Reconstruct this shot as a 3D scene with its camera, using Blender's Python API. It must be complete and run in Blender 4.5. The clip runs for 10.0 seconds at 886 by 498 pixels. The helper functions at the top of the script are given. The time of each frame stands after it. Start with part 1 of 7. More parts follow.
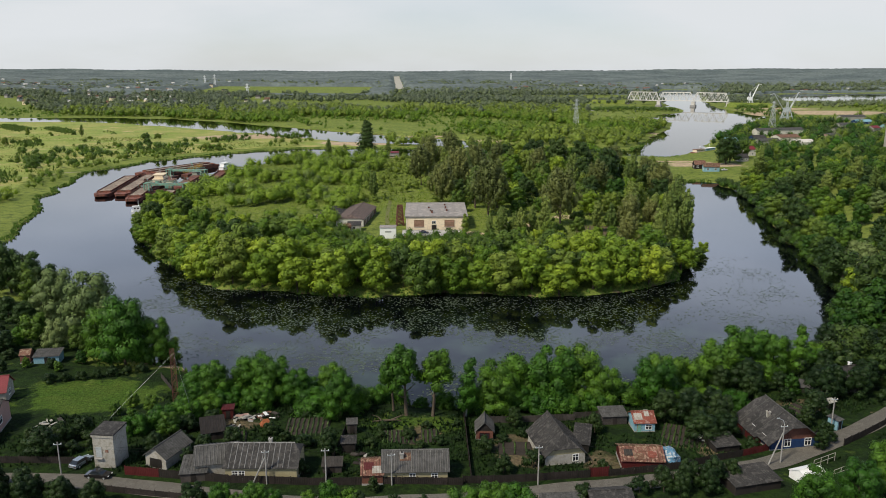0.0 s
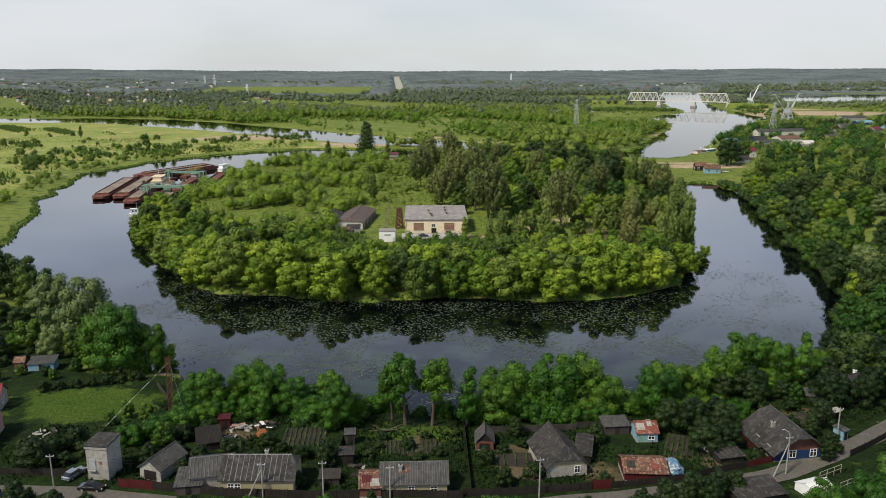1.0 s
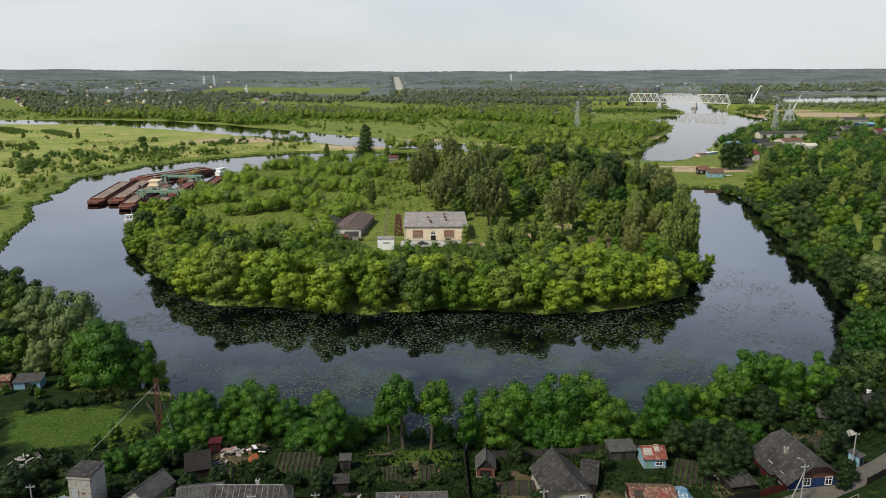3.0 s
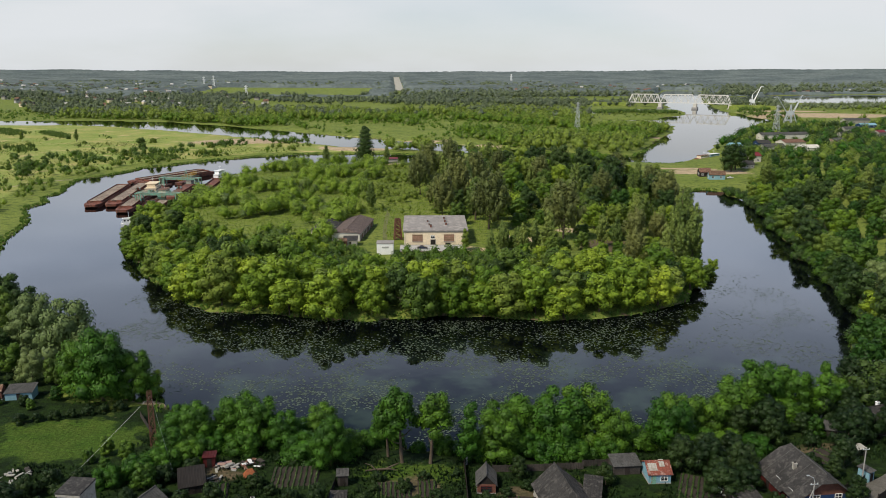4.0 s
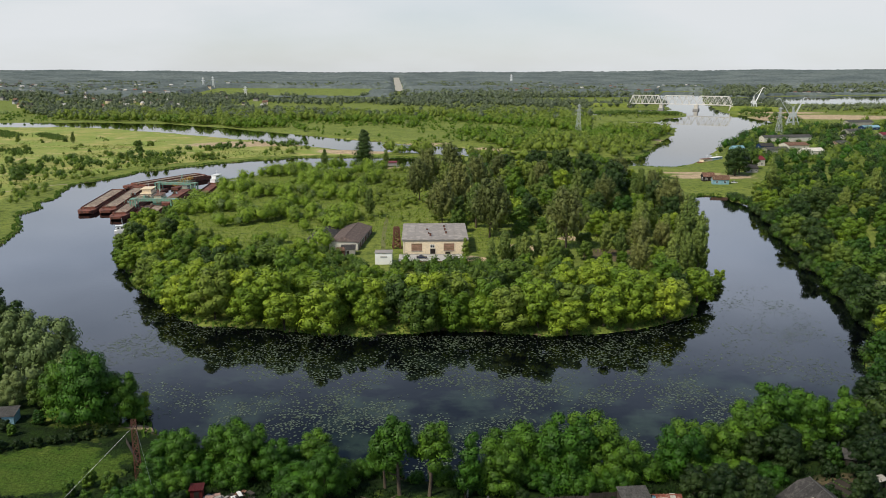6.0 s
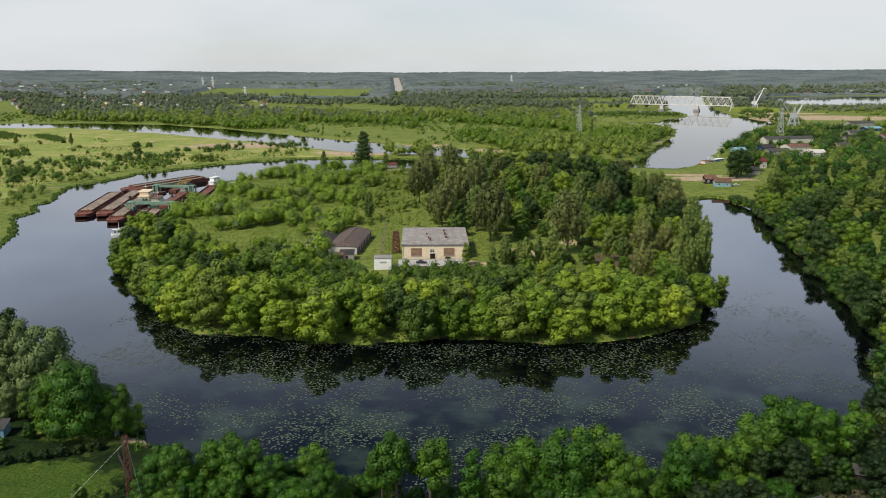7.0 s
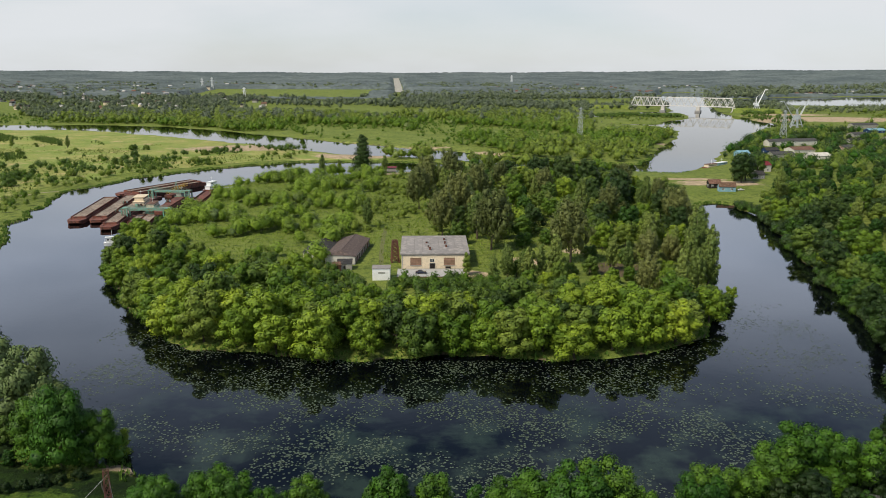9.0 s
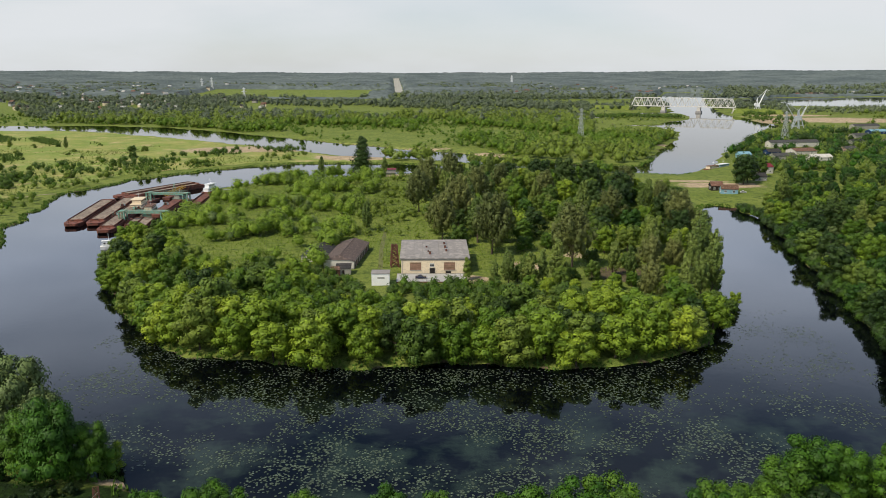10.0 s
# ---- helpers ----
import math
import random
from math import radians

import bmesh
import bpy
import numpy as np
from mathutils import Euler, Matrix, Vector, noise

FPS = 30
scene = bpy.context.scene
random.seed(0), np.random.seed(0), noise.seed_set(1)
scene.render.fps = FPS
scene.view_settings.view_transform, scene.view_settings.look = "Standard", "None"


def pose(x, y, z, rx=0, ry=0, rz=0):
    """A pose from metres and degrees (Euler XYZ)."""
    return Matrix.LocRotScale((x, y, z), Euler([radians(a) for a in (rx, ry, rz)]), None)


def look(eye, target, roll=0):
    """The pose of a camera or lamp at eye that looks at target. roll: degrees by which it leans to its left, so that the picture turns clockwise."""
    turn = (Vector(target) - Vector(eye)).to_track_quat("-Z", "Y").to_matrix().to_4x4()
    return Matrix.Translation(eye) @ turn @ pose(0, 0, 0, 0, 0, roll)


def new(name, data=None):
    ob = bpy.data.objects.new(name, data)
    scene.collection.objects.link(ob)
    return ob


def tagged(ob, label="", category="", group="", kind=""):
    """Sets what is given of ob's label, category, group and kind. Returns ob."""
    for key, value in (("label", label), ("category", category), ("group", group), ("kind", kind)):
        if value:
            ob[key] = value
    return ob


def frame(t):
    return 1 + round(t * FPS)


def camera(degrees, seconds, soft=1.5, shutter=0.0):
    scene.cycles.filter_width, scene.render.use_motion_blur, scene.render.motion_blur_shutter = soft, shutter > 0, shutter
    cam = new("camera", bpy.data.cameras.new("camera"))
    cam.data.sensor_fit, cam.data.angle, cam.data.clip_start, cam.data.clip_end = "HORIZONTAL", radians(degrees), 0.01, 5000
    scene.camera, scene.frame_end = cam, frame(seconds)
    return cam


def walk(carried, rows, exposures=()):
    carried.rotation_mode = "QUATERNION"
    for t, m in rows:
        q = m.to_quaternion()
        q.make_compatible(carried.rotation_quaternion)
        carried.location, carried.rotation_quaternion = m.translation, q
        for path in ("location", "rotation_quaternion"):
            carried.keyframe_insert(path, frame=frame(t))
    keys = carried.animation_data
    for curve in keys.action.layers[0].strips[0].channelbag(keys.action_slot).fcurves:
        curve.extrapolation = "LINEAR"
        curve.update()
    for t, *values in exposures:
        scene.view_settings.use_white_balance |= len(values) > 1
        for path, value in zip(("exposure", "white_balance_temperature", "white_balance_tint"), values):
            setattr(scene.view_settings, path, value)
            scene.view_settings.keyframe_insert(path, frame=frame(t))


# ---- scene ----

# ---------------------------------------------------------------- camera
cam = camera(61.0, 10.0, 0.9)
PITCH = -13.4


def eye_at(t):
    """A slow climb while flying ahead."""
    s = t / 10
    return (1.11 * s - 0.81 * s * s,
            24.19 * s + 26.46 * s * s - 11.97 * s ** 3,
            75 + 8.58 * s + 4.81 * s * s - 3.16 * s ** 3)


walk(cam, [(0.5 * k, pose(*eye_at(0.5 * k), 90 + PITCH, 0, 0)) for k in range(21)])

# ---------------------------------------------------------------- light
SUN_AZ, SUN_EL = 228.0, 50.0      # compass degrees (0 = +y, 90 = +x) and height
world = bpy.data.worlds.new("world")
scene.world = world
world.use_nodes = True
wn, wl = world.node_tree.nodes, world.node_tree.links
sky = wn.new("ShaderNodeTexSky")
sky.sky_type, sky.sun_disc = "NISHITA", False
sky.sun_elevation, sky.sun_rotation = radians(SUN_EL), radians(SUN_AZ)
sky.altitude, sky.air_density, sky.dust_density, sky.ozone_density = 100, 1.0, 0.7, 3.0
back = wn["Background"]
back.inputs["Strength"].default_value = 0.1
# a thin veil of high cloud over the whole sky
geo = wn.new("ShaderNodeTexCoord")
cl = wn.new("ShaderNodeTexNoise")
cl.inputs["Scale"].default_value, cl.inputs["Detail"].default_value = 2.2, 5
mp = wn.new("ShaderNodeMapping")
mp.inputs["Scale"].default_value = (1, 1, 3.5)
ramp = wn.new("ShaderNodeMapRange")
ramp.inputs["From Min"].default_value, ramp.inputs["From Max"].default_value = 0.35, 0.7
ramp.inputs["To Min"].default_value, ramp.inputs["To Max"].default_value = -0.28, 0.28
sep, high, add = wn.new("ShaderNodeSeparateXYZ"), wn.new("ShaderNodeMapRange"), wn.new("ShaderNodeMath")
high.inputs["From Min"].default_value, high.inputs["From Max"].default_value = 0.25, 0.52
high.inputs["To Min"].default_value, high.inputs["To Max"].default_value = 0.93, 0.0
mix = wn.new("ShaderNodeMix")
mix.data_type = "RGBA"
veil, blue = wn.new("ShaderNodeMix"), wn.new("ShaderNodeMapRange")
veil.data_type = "RGBA"
veil.inputs["A"].default_value, veil.inputs["B"].default_value = (7.4, 7.68, 7.95, 1), (11.0, 12.5, 15.4, 1)
blue.inputs["From Min"].default_value, blue.inputs["From Max"].default_value = 0.1, 0.22
wl.new(geo.outputs["Generated"], mp.inputs["Vector"])
wl.new(geo.outputs["Generated"], sep.inputs[0])
wl.new(sep.outputs["Z"], high.inputs["Value"])
wl.new(sep.outputs["Z"], blue.inputs["Value"])
wl.new(blue.outputs["Result"], veil.inputs["Factor"])
wl.new(veil.outputs["Result"], mix.inputs["B"])
wl.new(mp.outputs["Vector"], cl.inputs["Vector"])
wl.new(cl.outputs["Fac"], ramp.inputs["Value"])
wl.new(ramp.outputs["Result"], add.inputs[0])
wl.new(high.outputs["Result"], add.inputs[1])
wl.new(add.outputs[0], mix.inputs["Factor"])
wl.new(sky.outputs["Color"], mix.inputs["A"])
wl.new(mix.outputs["Result"], back.inputs["Color"])

sun = new("sun", bpy.data.lights.new("sun", "SUN"))
sun.data.energy, sun.data.angle, sun.data.color = 4.1, radians(8.0), (1.0, 0.91, 0.74)
az, el = radians(SUN_AZ), radians(SUN_EL)
sun.matrix_world = look(Vector((math.sin(az) * math.cos(el), math.cos(az) * math.cos(el), math.sin(el))) * 500, (0, 0, 0))


# ---------------------------------------------------------------- materials
def material(name, base, rough=0.8, metal=0.0, vary=0.25, scale=1.0, second=None, bump=0.0, bump_scale=8.0,
             island=0.0, objrand=0.0, translucent=0.0, spec=0.3, stripes=None, stain=None):
    """Base colour varied by two noises, by object and by island; bump of its own."""
    m = bpy.data.materials.new(name)
    m.use_nodes = True
    n, l = m.node_tree.nodes, m.node_tree.links
    p = n["Principled BSDF"]
    p.inputs["Roughness"].default_value, p.inputs["Metallic"].default_value = rough, metal
    p.inputs["Specular IOR Level"].default_value = spec
    co = n.new("ShaderNodeTexCoord")
    big, fine = n.new("ShaderNodeTexNoise"), n.new("ShaderNodeTexNoise")
    big.inputs["Scale"].default_value, big.inputs["Detail"].default_value = 0.35 * scale, 4
    fine.inputs["Scale"].default_value, fine.inputs["Detail"].default_value = 4.0 * scale, 5
    for t in (big, fine):
        l.new(co.outputs["Object"], t.inputs["Vector"])
    c = n.new("ShaderNodeMix")
    c.data_type = "RGBA"
    c.inputs["A"].default_value = (*base, 1)
    c.inputs["B"].default_value = (*(second or [v * (1 - vary) for v in base]), 1)
    r = n.new("ShaderNodeMapRange")
    r.inputs["From Min"].default_value, r.inputs["From Max"].default_value = 0.38, 0.62
    l.new(big.outputs["Fac"], r.inputs["Value"])
    l.new(r.outputs["Result"], c.inputs["Factor"])
    colour = c.outputs["Result"]
    if stain:
        s = n.new("ShaderNodeTexNoise")
        s.inputs["Scale"].default_value, s.inputs["Detail"].default_value = 1.3 * scale, 6
        l.new(co.outputs["Object"], s.inputs["Vector"])
        sr = n.new("ShaderNodeMapRange")
        sr.inputs["From Min"].default_value, sr.inputs["From Max"].default_value = 0.52, 0.6
        l.new(s.outputs["Fac"], sr.inputs["Value"])
        sm = n.new("ShaderNodeMix")
        sm.data_type = "RGBA"
        l.new(sr.outputs["Result"], sm.inputs["Factor"])
        l.new(colour, sm.inputs["A"])
        sm.inputs["B"].default_value = (*stain, 1)
        colour = sm.outputs["Result"]
    hsv = n.new("ShaderNodeHueSaturation")
    l.new(colour, hsv.inputs["Color"])
    value = n.new("ShaderNodeMapRange")
    value.inputs["To Min"].default_value, value.inputs["To Max"].default_value = 1 - vary, 1 + vary
    value.inputs["From Min"].default_value, value.inputs["From Max"].default_value = 0.3, 0.7
    l.new(fine.outputs["Fac"], value.inputs["Value"])
    out = value.outputs["Result"]
    for amount, node, socket in ((island, "ShaderNodeNewGeometry", "Random Per Island"), (objrand, "ShaderNodeObjectInfo", "Random")):
        if amount:
            g, k, q = n.new(node), n.new("ShaderNodeMapRange"), n.new("ShaderNodeMath")
            k.inputs["To Min"].default_value, k.inputs["To Max"].default_value = 1 - amount, 1 + amount
            q.operation = "MULTIPLY"
            l.new(g.outputs[socket], k.inputs["Value"])
            l.new(k.outputs["Result"], q.inputs[0])
            l.new(out, q.inputs[1])
            out = q.outputs[0]
            if node == "ShaderNodeObjectInfo":
                h = n.new("ShaderNodeMapRange")
                h.inputs["To Min"].default_value, h.inputs["To Max"].default_value = 0.5 + 0.05 * amount, 0.5 - 0.06 * amount
                l.new(g.outputs[socket], h.inputs["Value"])
                l.new(h.outputs["Result"], hsv.inputs["Hue"])
    l.new(out, hsv.inputs["Value"])
    colour = hsv.outputs["Color"]
    l.new(colour, p.inputs["Base Color"])
    if bump:
        b, bn = n.new("ShaderNodeBump"), n.new("ShaderNodeTexNoise")
        bn.inputs["Scale"].default_value, bn.inputs["Detail"].default_value = bump_scale, 4
        l.new(co.outputs["Object"], bn.inputs["Vector"])
        b.inputs["Strength"].default_value, b.inputs["Distance"].default_value = bump, 0.1
        l.new(bn.outputs["Fac"], b.inputs["Height"])
        l.new(b.outputs["Normal"], p.inputs["Normal"])
    if translucent:
        tr, ms = n.new("ShaderNodeBsdfTranslucent"), n.new("ShaderNodeMixShader")
        ms.inputs[0].default_value = translucent
        l.new(colour, tr.inputs["Color"])
        l.new(p.outputs[0], ms.inputs[1])
        l.new(tr.outputs[0], ms.inputs[2])
        l.new(ms.outputs[0], n["Material Output"].inputs["Surface"])
    return m


def leaf(name, base, second, objrand=0.22):
    return material(name, base, 0.55, second=second, vary=0.25, scale=0.8, island=0.2, objrand=objrand, translucent=0.13, spec=0.2)


LEAF_BRIGHT = leaf("leaf_bright", (0.168, 0.256, 0.02), (0.1, 0.175, 0.015), 0.4)
LEAF_LIGHT = leaf("leaf_light", (0.21, 0.3, 0.03), (0.15, 0.235, 0.022))
LEAF_MID = leaf("leaf_mid", (0.128, 0.192, 0.026), (0.08, 0.13, 0.02), 0.32)
LEAF_DARK = leaf("leaf_dark", (0.042, 0.078, 0.014), (0.028, 0.056, 0.012))
LEAF_FRESH = leaf("leaf_fresh", (0.062, 0.15, 0.012), (0.03, 0.08, 0.009), 0.3)
LEAF_ASH = leaf("leaf_ash", (0.06, 0.13, 0.013), (0.03, 0.075, 0.01), 0.4)
# garden leaves: the foreground shade is put into this darker green
LEAF_SHADED = leaf("leaf_shaded", (0.024, 0.048, 0.01), (0.014, 0.031, 0.008))
# blue-grey of distance haze is mixed into the skyline forest's base colour
LEAF_HAZED_SKYLINE = material("hazed_skyline_forest", (0.135, 0.16, 0.15), 0.95, second=(0.085, 0.106, 0.104), vary=0.28, scale=0.02, spec=0.05)
LEAF_OLIVE = leaf("leaf_olive", (0.14, 0.162, 0.044), (0.1, 0.12, 0.034))
LEAF_POPLAR = leaf("leaf_poplar", (0.16, 0.215, 0.045), (0.11, 0.16, 0.034))
# these two greens are paled and greyed to paint haze over far woods
LEAF_HAZED = leaf("leaf_hazed", (0.16, 0.195, 0.095), (0.12, 0.15, 0.08))
LEAF_HAZED_PINE = leaf("leaf_hazed_pine", (0.135, 0.165, 0.1), (0.105, 0.13, 0.085))
LEAF_GREY = leaf("leaf_grey", (0.18, 0.235, 0.08), (0.13, 0.18, 0.055))
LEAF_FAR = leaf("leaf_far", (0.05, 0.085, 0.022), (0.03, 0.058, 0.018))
BARK = material("bark", (0.09, 0.07, 0.05), 0.9, bump=0.6)
BIRCH_BARK = material("birch_bark", (0.5, 0.48, 0.44), 0.8, stain=(0.08, 0.07, 0.06))


def ground_material():
    m = bpy.data.materials.new("ground")
    m.use_nodes = True
    n, l = m.node_tree.nodes, m.node_tree.links
    p = n["Principled BSDF"]
    p.inputs["Roughness"].default_value, p.inputs["Specular IOR Level"].default_value = 0.95, 0.1
    co = n.new("ShaderNodeTexCoord")

    def noise_of(scale, lo, hi, detail=6):
        t, r = n.new("ShaderNodeTexNoise"), n.new("ShaderNodeMapRange")
        t.inputs["Scale"].default_value, t.inputs["Detail"].default_value = scale, detail
        t.inputs["Roughness"].default_value = 0.62
        l.new(co.outputs["Object"], t.inputs["Vector"])
        r.inputs["From Min"].default_value, r.inputs["From Max"].default_value = lo, hi
        l.new(t.outputs["Fac"], r.inputs["Value"])
        return r.outputs["Result"]

    def blend(a, b, fac):
        x = n.new("ShaderNodeMix")
        x.data_type = "RGBA"
        for key, v in (("A", a), ("B", b)):
            if isinstance(v, tuple):
                x.inputs[key].default_value = (*v, 1)
            else:
                l.new(v, x.inputs[key])
        l.new(fac, x.inputs["Factor"])
        return x.outputs["Result"]

    def attribute(name, jitter=0.5, scale=0.15):
        a, q, r = n.new("ShaderNodeAttribute"), n.new("ShaderNodeMath"), n.new("ShaderNodeMapRange")
        a.attribute_name = name
        q.operation = "ADD"
        l.new(a.outputs["Fac"], q.inputs[0])
        l.new(noise_of(scale, 0.5 - 0.5 / jitter * 0.25, 0.5 + 0.5 / jitter * 0.25), q.inputs[1])
        r.inputs["From Min"].default_value, r.inputs["From Max"].default_value = 0.85, 1.15
        l.new(q.outputs[0], r.inputs["Value"])
        return r.outputs["Result"]

    c = blend((0.135, 0.176, 0.034), (0.175, 0.212, 0.046), noise_of(0.03, 0.4, 0.6))
    c = blend(c, (0.05, 0.08, 0.018), noise_of(0.25, 0.5, 0.7))
    # rough garden grass, its green also darkened to paint in the foreground shade
    gard_shaded = blend((0.017, 0.035, 0.007), (0.01, 0.02, 0.006), noise_of(0.35, 0.42, 0.58))
    c = blend(c, gard_shaded, attribute("garden", 0.5, 0.1))
    lawn_green = blend((0.048, 0.092, 0.012), (0.065, 0.1, 0.016), noise_of(0.2, 0.4, 0.65))
    c = blend(c, lawn_green, attribute("lawn", 0.7, 0.2))
    mead = blend((0.275, 0.285, 0.082), (0.2, 0.26, 0.058), noise_of(0.02, 0.42, 0.58))
    mead = blend(mead, (0.13, 0.18, 0.035), noise_of(0.09, 0.55, 0.68))
    mead = blend(mead, (0.42, 0.34, 0.16), noise_of(0.045, 0.54, 0.68))
    c = blend(c, mead, attribute("meadow", 0.5, 0.05))
    c = blend(c, blend((0.13, 0.1, 0.06), (0.085, 0.075, 0.04), noise_of(0.5, 0.4, 0.6)), attribute("dirt"))
    c = blend(c, blend((0.46, 0.35, 0.23), (0.32, 0.25, 0.16), noise_of(0.2, 0.4, 0.6)), attribute("sand"))
    h, f = n.new("ShaderNodeHueSaturation"), noise_of(1.5, 0.25, 0.75, 8)
    v = n.new("ShaderNodeMapRange")
    v.inputs["To Min"].default_value, v.inputs["To Max"].default_value = 0.45, 1.55
    l.new(f, v.inputs["Value"])
    l.new(v.outputs["Result"], h.inputs["Value"])
    l.new(c, h.inputs["Color"])
    l.new(h.outputs["Color"], p.inputs["Base Color"])
    b = n.new("ShaderNodeBump")
    b.inputs["Strength"].default_value, b.inputs["Distance"].default_value = 0.8, 0.4
    l.new(noise_of(1.2, 0.2, 0.8, 8), b.inputs["Height"])
    l.new(b.outputs["Normal"], p.inputs["Normal"])
    return m


def water_material():
    m = bpy.data.materials.new("water")
    m.use_nodes = True
    n, l = m.node_tree.nodes, m.node_tree.links
    p = n["Principled BSDF"]
    p.inputs["Base Color"].default_value = (0.0012, 0.0018, 0.0025, 1)
    p.inputs["Roughness"].default_value, p.inputs["IOR"].default_value = 0.02, 1.33
    co, t, b = n.new("ShaderNodeTexCoord"), n.new("ShaderNodeTexNoise"), n.new("ShaderNodeBump")
    t.inputs["Scale"].default_value, t.inputs["Detail"].default_value = 0.35, 5
    # drowned weed beds near the village shore
    w, wr, sx, near, k, c = (n.new("ShaderNode" + s) for s in ("TexNoise", "MapRange", "SeparateXYZ", "MapRange", "Math", "Mix"))
    w.inputs["Scale"].default_value, w.inputs["Detail"].default_value, w.inputs["Roughness"].default_value = 0.07, 8, 0.65
    wr.inputs["From Min"].default_value, wr.inputs["From Max"].default_value = 0.47, 0.62
    near.inputs["From Min"].default_value, near.inputs["From Max"].default_value = 232, 200
    k.operation, c.data_type = "MULTIPLY", "RGBA"
    c.inputs["A"].default_value, c.inputs["B"].default_value = (0.0012, 0.0018, 0.0025, 1), (0.02, 0.032, 0.022, 1)
    l.new(co.outputs["Object"], w.inputs["Vector"])
    l.new(co.outputs["Object"], sx.inputs[0])
    l.new(w.outputs["Fac"], wr.inputs["Value"])
    l.new(sx.outputs["Y"], near.inputs["Value"])
    l.new(wr.outputs["Result"], k.inputs[0])
    l.new(near.outputs["Result"], k.inputs[1])
    l.new(k.outputs[0], c.inputs["Factor"])
    l.new(c.outputs["Result"], p.inputs["Base Color"])
    l.new(co.outputs["Object"], t.inputs["Vector"])
    b.inputs["Strength"].default_value, b.inputs["Distance"].default_value = 0.03, 0.3
    l.new(t.outputs["Fac"], b.inputs["Height"])
    l.new(b.outputs["Normal"], p.inputs["Normal"])
    return m


GROUND, WATER = ground_material(), water_material()

# ---------------------------------------------------------------- the lie of the land
# each channel: x, y and width of the water along its middle line
OXBOW = [(-5, 700, 50), (-60, 698, 80), (-120, 690, 95), (-170, 655, 95), (-203, 610, 92), (-215, 555, 100), (-205, 500, 92),
         (-202, 455, 78), (-191, 405, 56), (-171, 337, 55), (-133, 275, 54), (-95, 231, 58), (-62, 217, 68), (-30, 205, 84),
         (10, 202, 88), (45, 204, 84), (80, 218, 70), (110, 250, 56), (127, 300, 42), (146, 380, 42), (166, 465, 40), (174, 500, 26)]
RIVER = [(-1500, 1190, 110), (-1000, 1165, 95), (-643, 1170, 94), (-560, 1180, 94), (-450, 1146, 98), (-340, 1068, 98), (-286, 1023, 92), (-238, 983, 90),
         (-154, 907, 88), (-75, 838, 88), (-25, 815, 75), (40, 765, 60), (110, 712, 52), (190, 690, 52), (225, 745, 56), (258, 830, 66), (322, 955, 74),
         (376, 1080, 95), (400, 1170, 140), (440, 1250, 175), (492, 1390, 95), (508, 1500, 80), (520, 1590, 85), (560, 1760, 95), (600, 1960, 115), (700, 2300, 130), (900, 2900, 140)]
BAY = [(430, 1215, 90), (365, 1210, 70), (310, 1232, 40), (270, 1245, 22)]
INLET = [(505, 1590, 70), (440, 1590, 50), (380, 1560, 40), (320, 1490, 56), (245, 1450, 66), (190, 1440, 50)]
LAKE = [(800, 2060, 40), (890, 2060, 330), (1000, 2090, 520), (1200, 2140, 640), (1500, 2170, 740), (2100, 2170, 780)]


def channel_distance(x, y, line):
    """Distance to the water's edge, negative in the water."""
    best = np.full(np.shape(x), 1e9)
    for (ax, ay, aw), (bx, by, bw) in zip(line, line[1:]):
        dx, dy = bx - ax, by - ay
        t = np.clip(((x - ax) * dx + (y - ay) * dy) / (dx * dx + dy * dy), 0, 1)
        t2 = t * t * (3 - 2 * t)
        best = np.minimum(best, np.hypot(x - ax - t * dx, y - ay - t * dy) - (aw + (bw - aw) * t2) / 2)
    return best


def shore(x, y):
    x, y = np.asarray(x, float), np.asarray(y, float)
    d = np.minimum.reduce([channel_distance(x, y, c) for c in (OXBOW, RIVER, BAY, INLET, LAKE)])
    wob = 1.6 * np.sin(x * 0.11 + 2 * np.sin(y * 0.07)) + 1.2 * np.sin(y * 0.17 + x * 0.06) + 0.7 * np.sin(x * 0.43 - y * 0.31)
    return d + wob


def smooth(v, a, b):
    t = np.clip((v - a) / (b - a), 0, 1)
    return t * t * (3 - 2 * t)


def ground_height(x, y):
    x, y = np.asarray(x, float), np.asarray(y, float)
    d = shore(x, y)
    base = 1.5 - 0.8 * smooth(-x, 180, 300) + 1.5 * smooth(d, 2, 45) * (1 - smooth(-x, 180, 300)) + 0.8 * smooth(-y, -190, -130)
    base = base + 6 * smooth(x, 150, 260) * smooth(-y, -520, -300) * smooth(d, 5, 60)
    base = base + 0.25 * np.sin(x * 0.05) * np.sin(y * 0.043) + 0.12 * np.sin(x * 0.21 + y * 0.13)
    far = np.hypot(x, y)
    base = base + 52 * np.clip((far - 2300 - 900 * smooth(x, 300, 800)) / (2600 - 900 * smooth(x, 300, 800)), 0, 1.2) ** 1.25
    return np.where(d > 0, base * (1 - np.exp(-np.maximum(d, 0) / 4.0)), np.maximum(0.4 * d, -2.5))


def inside(x, y, poly):
    """Which of the points lie in the polygon."""
    x, y = np.asarray(x, float), np.asarray(y, float)
    odd = np.zeros(np.shape(x), bool)
    for (ax, ay), (bx, by) in zip(poly, poly[1:] + poly[:1]):
        if ay != by:
            odd ^= ((ay > y) != (by > y)) & (x < (bx - ax) * (y - ay) / (by - ay) + ax)
    return odd


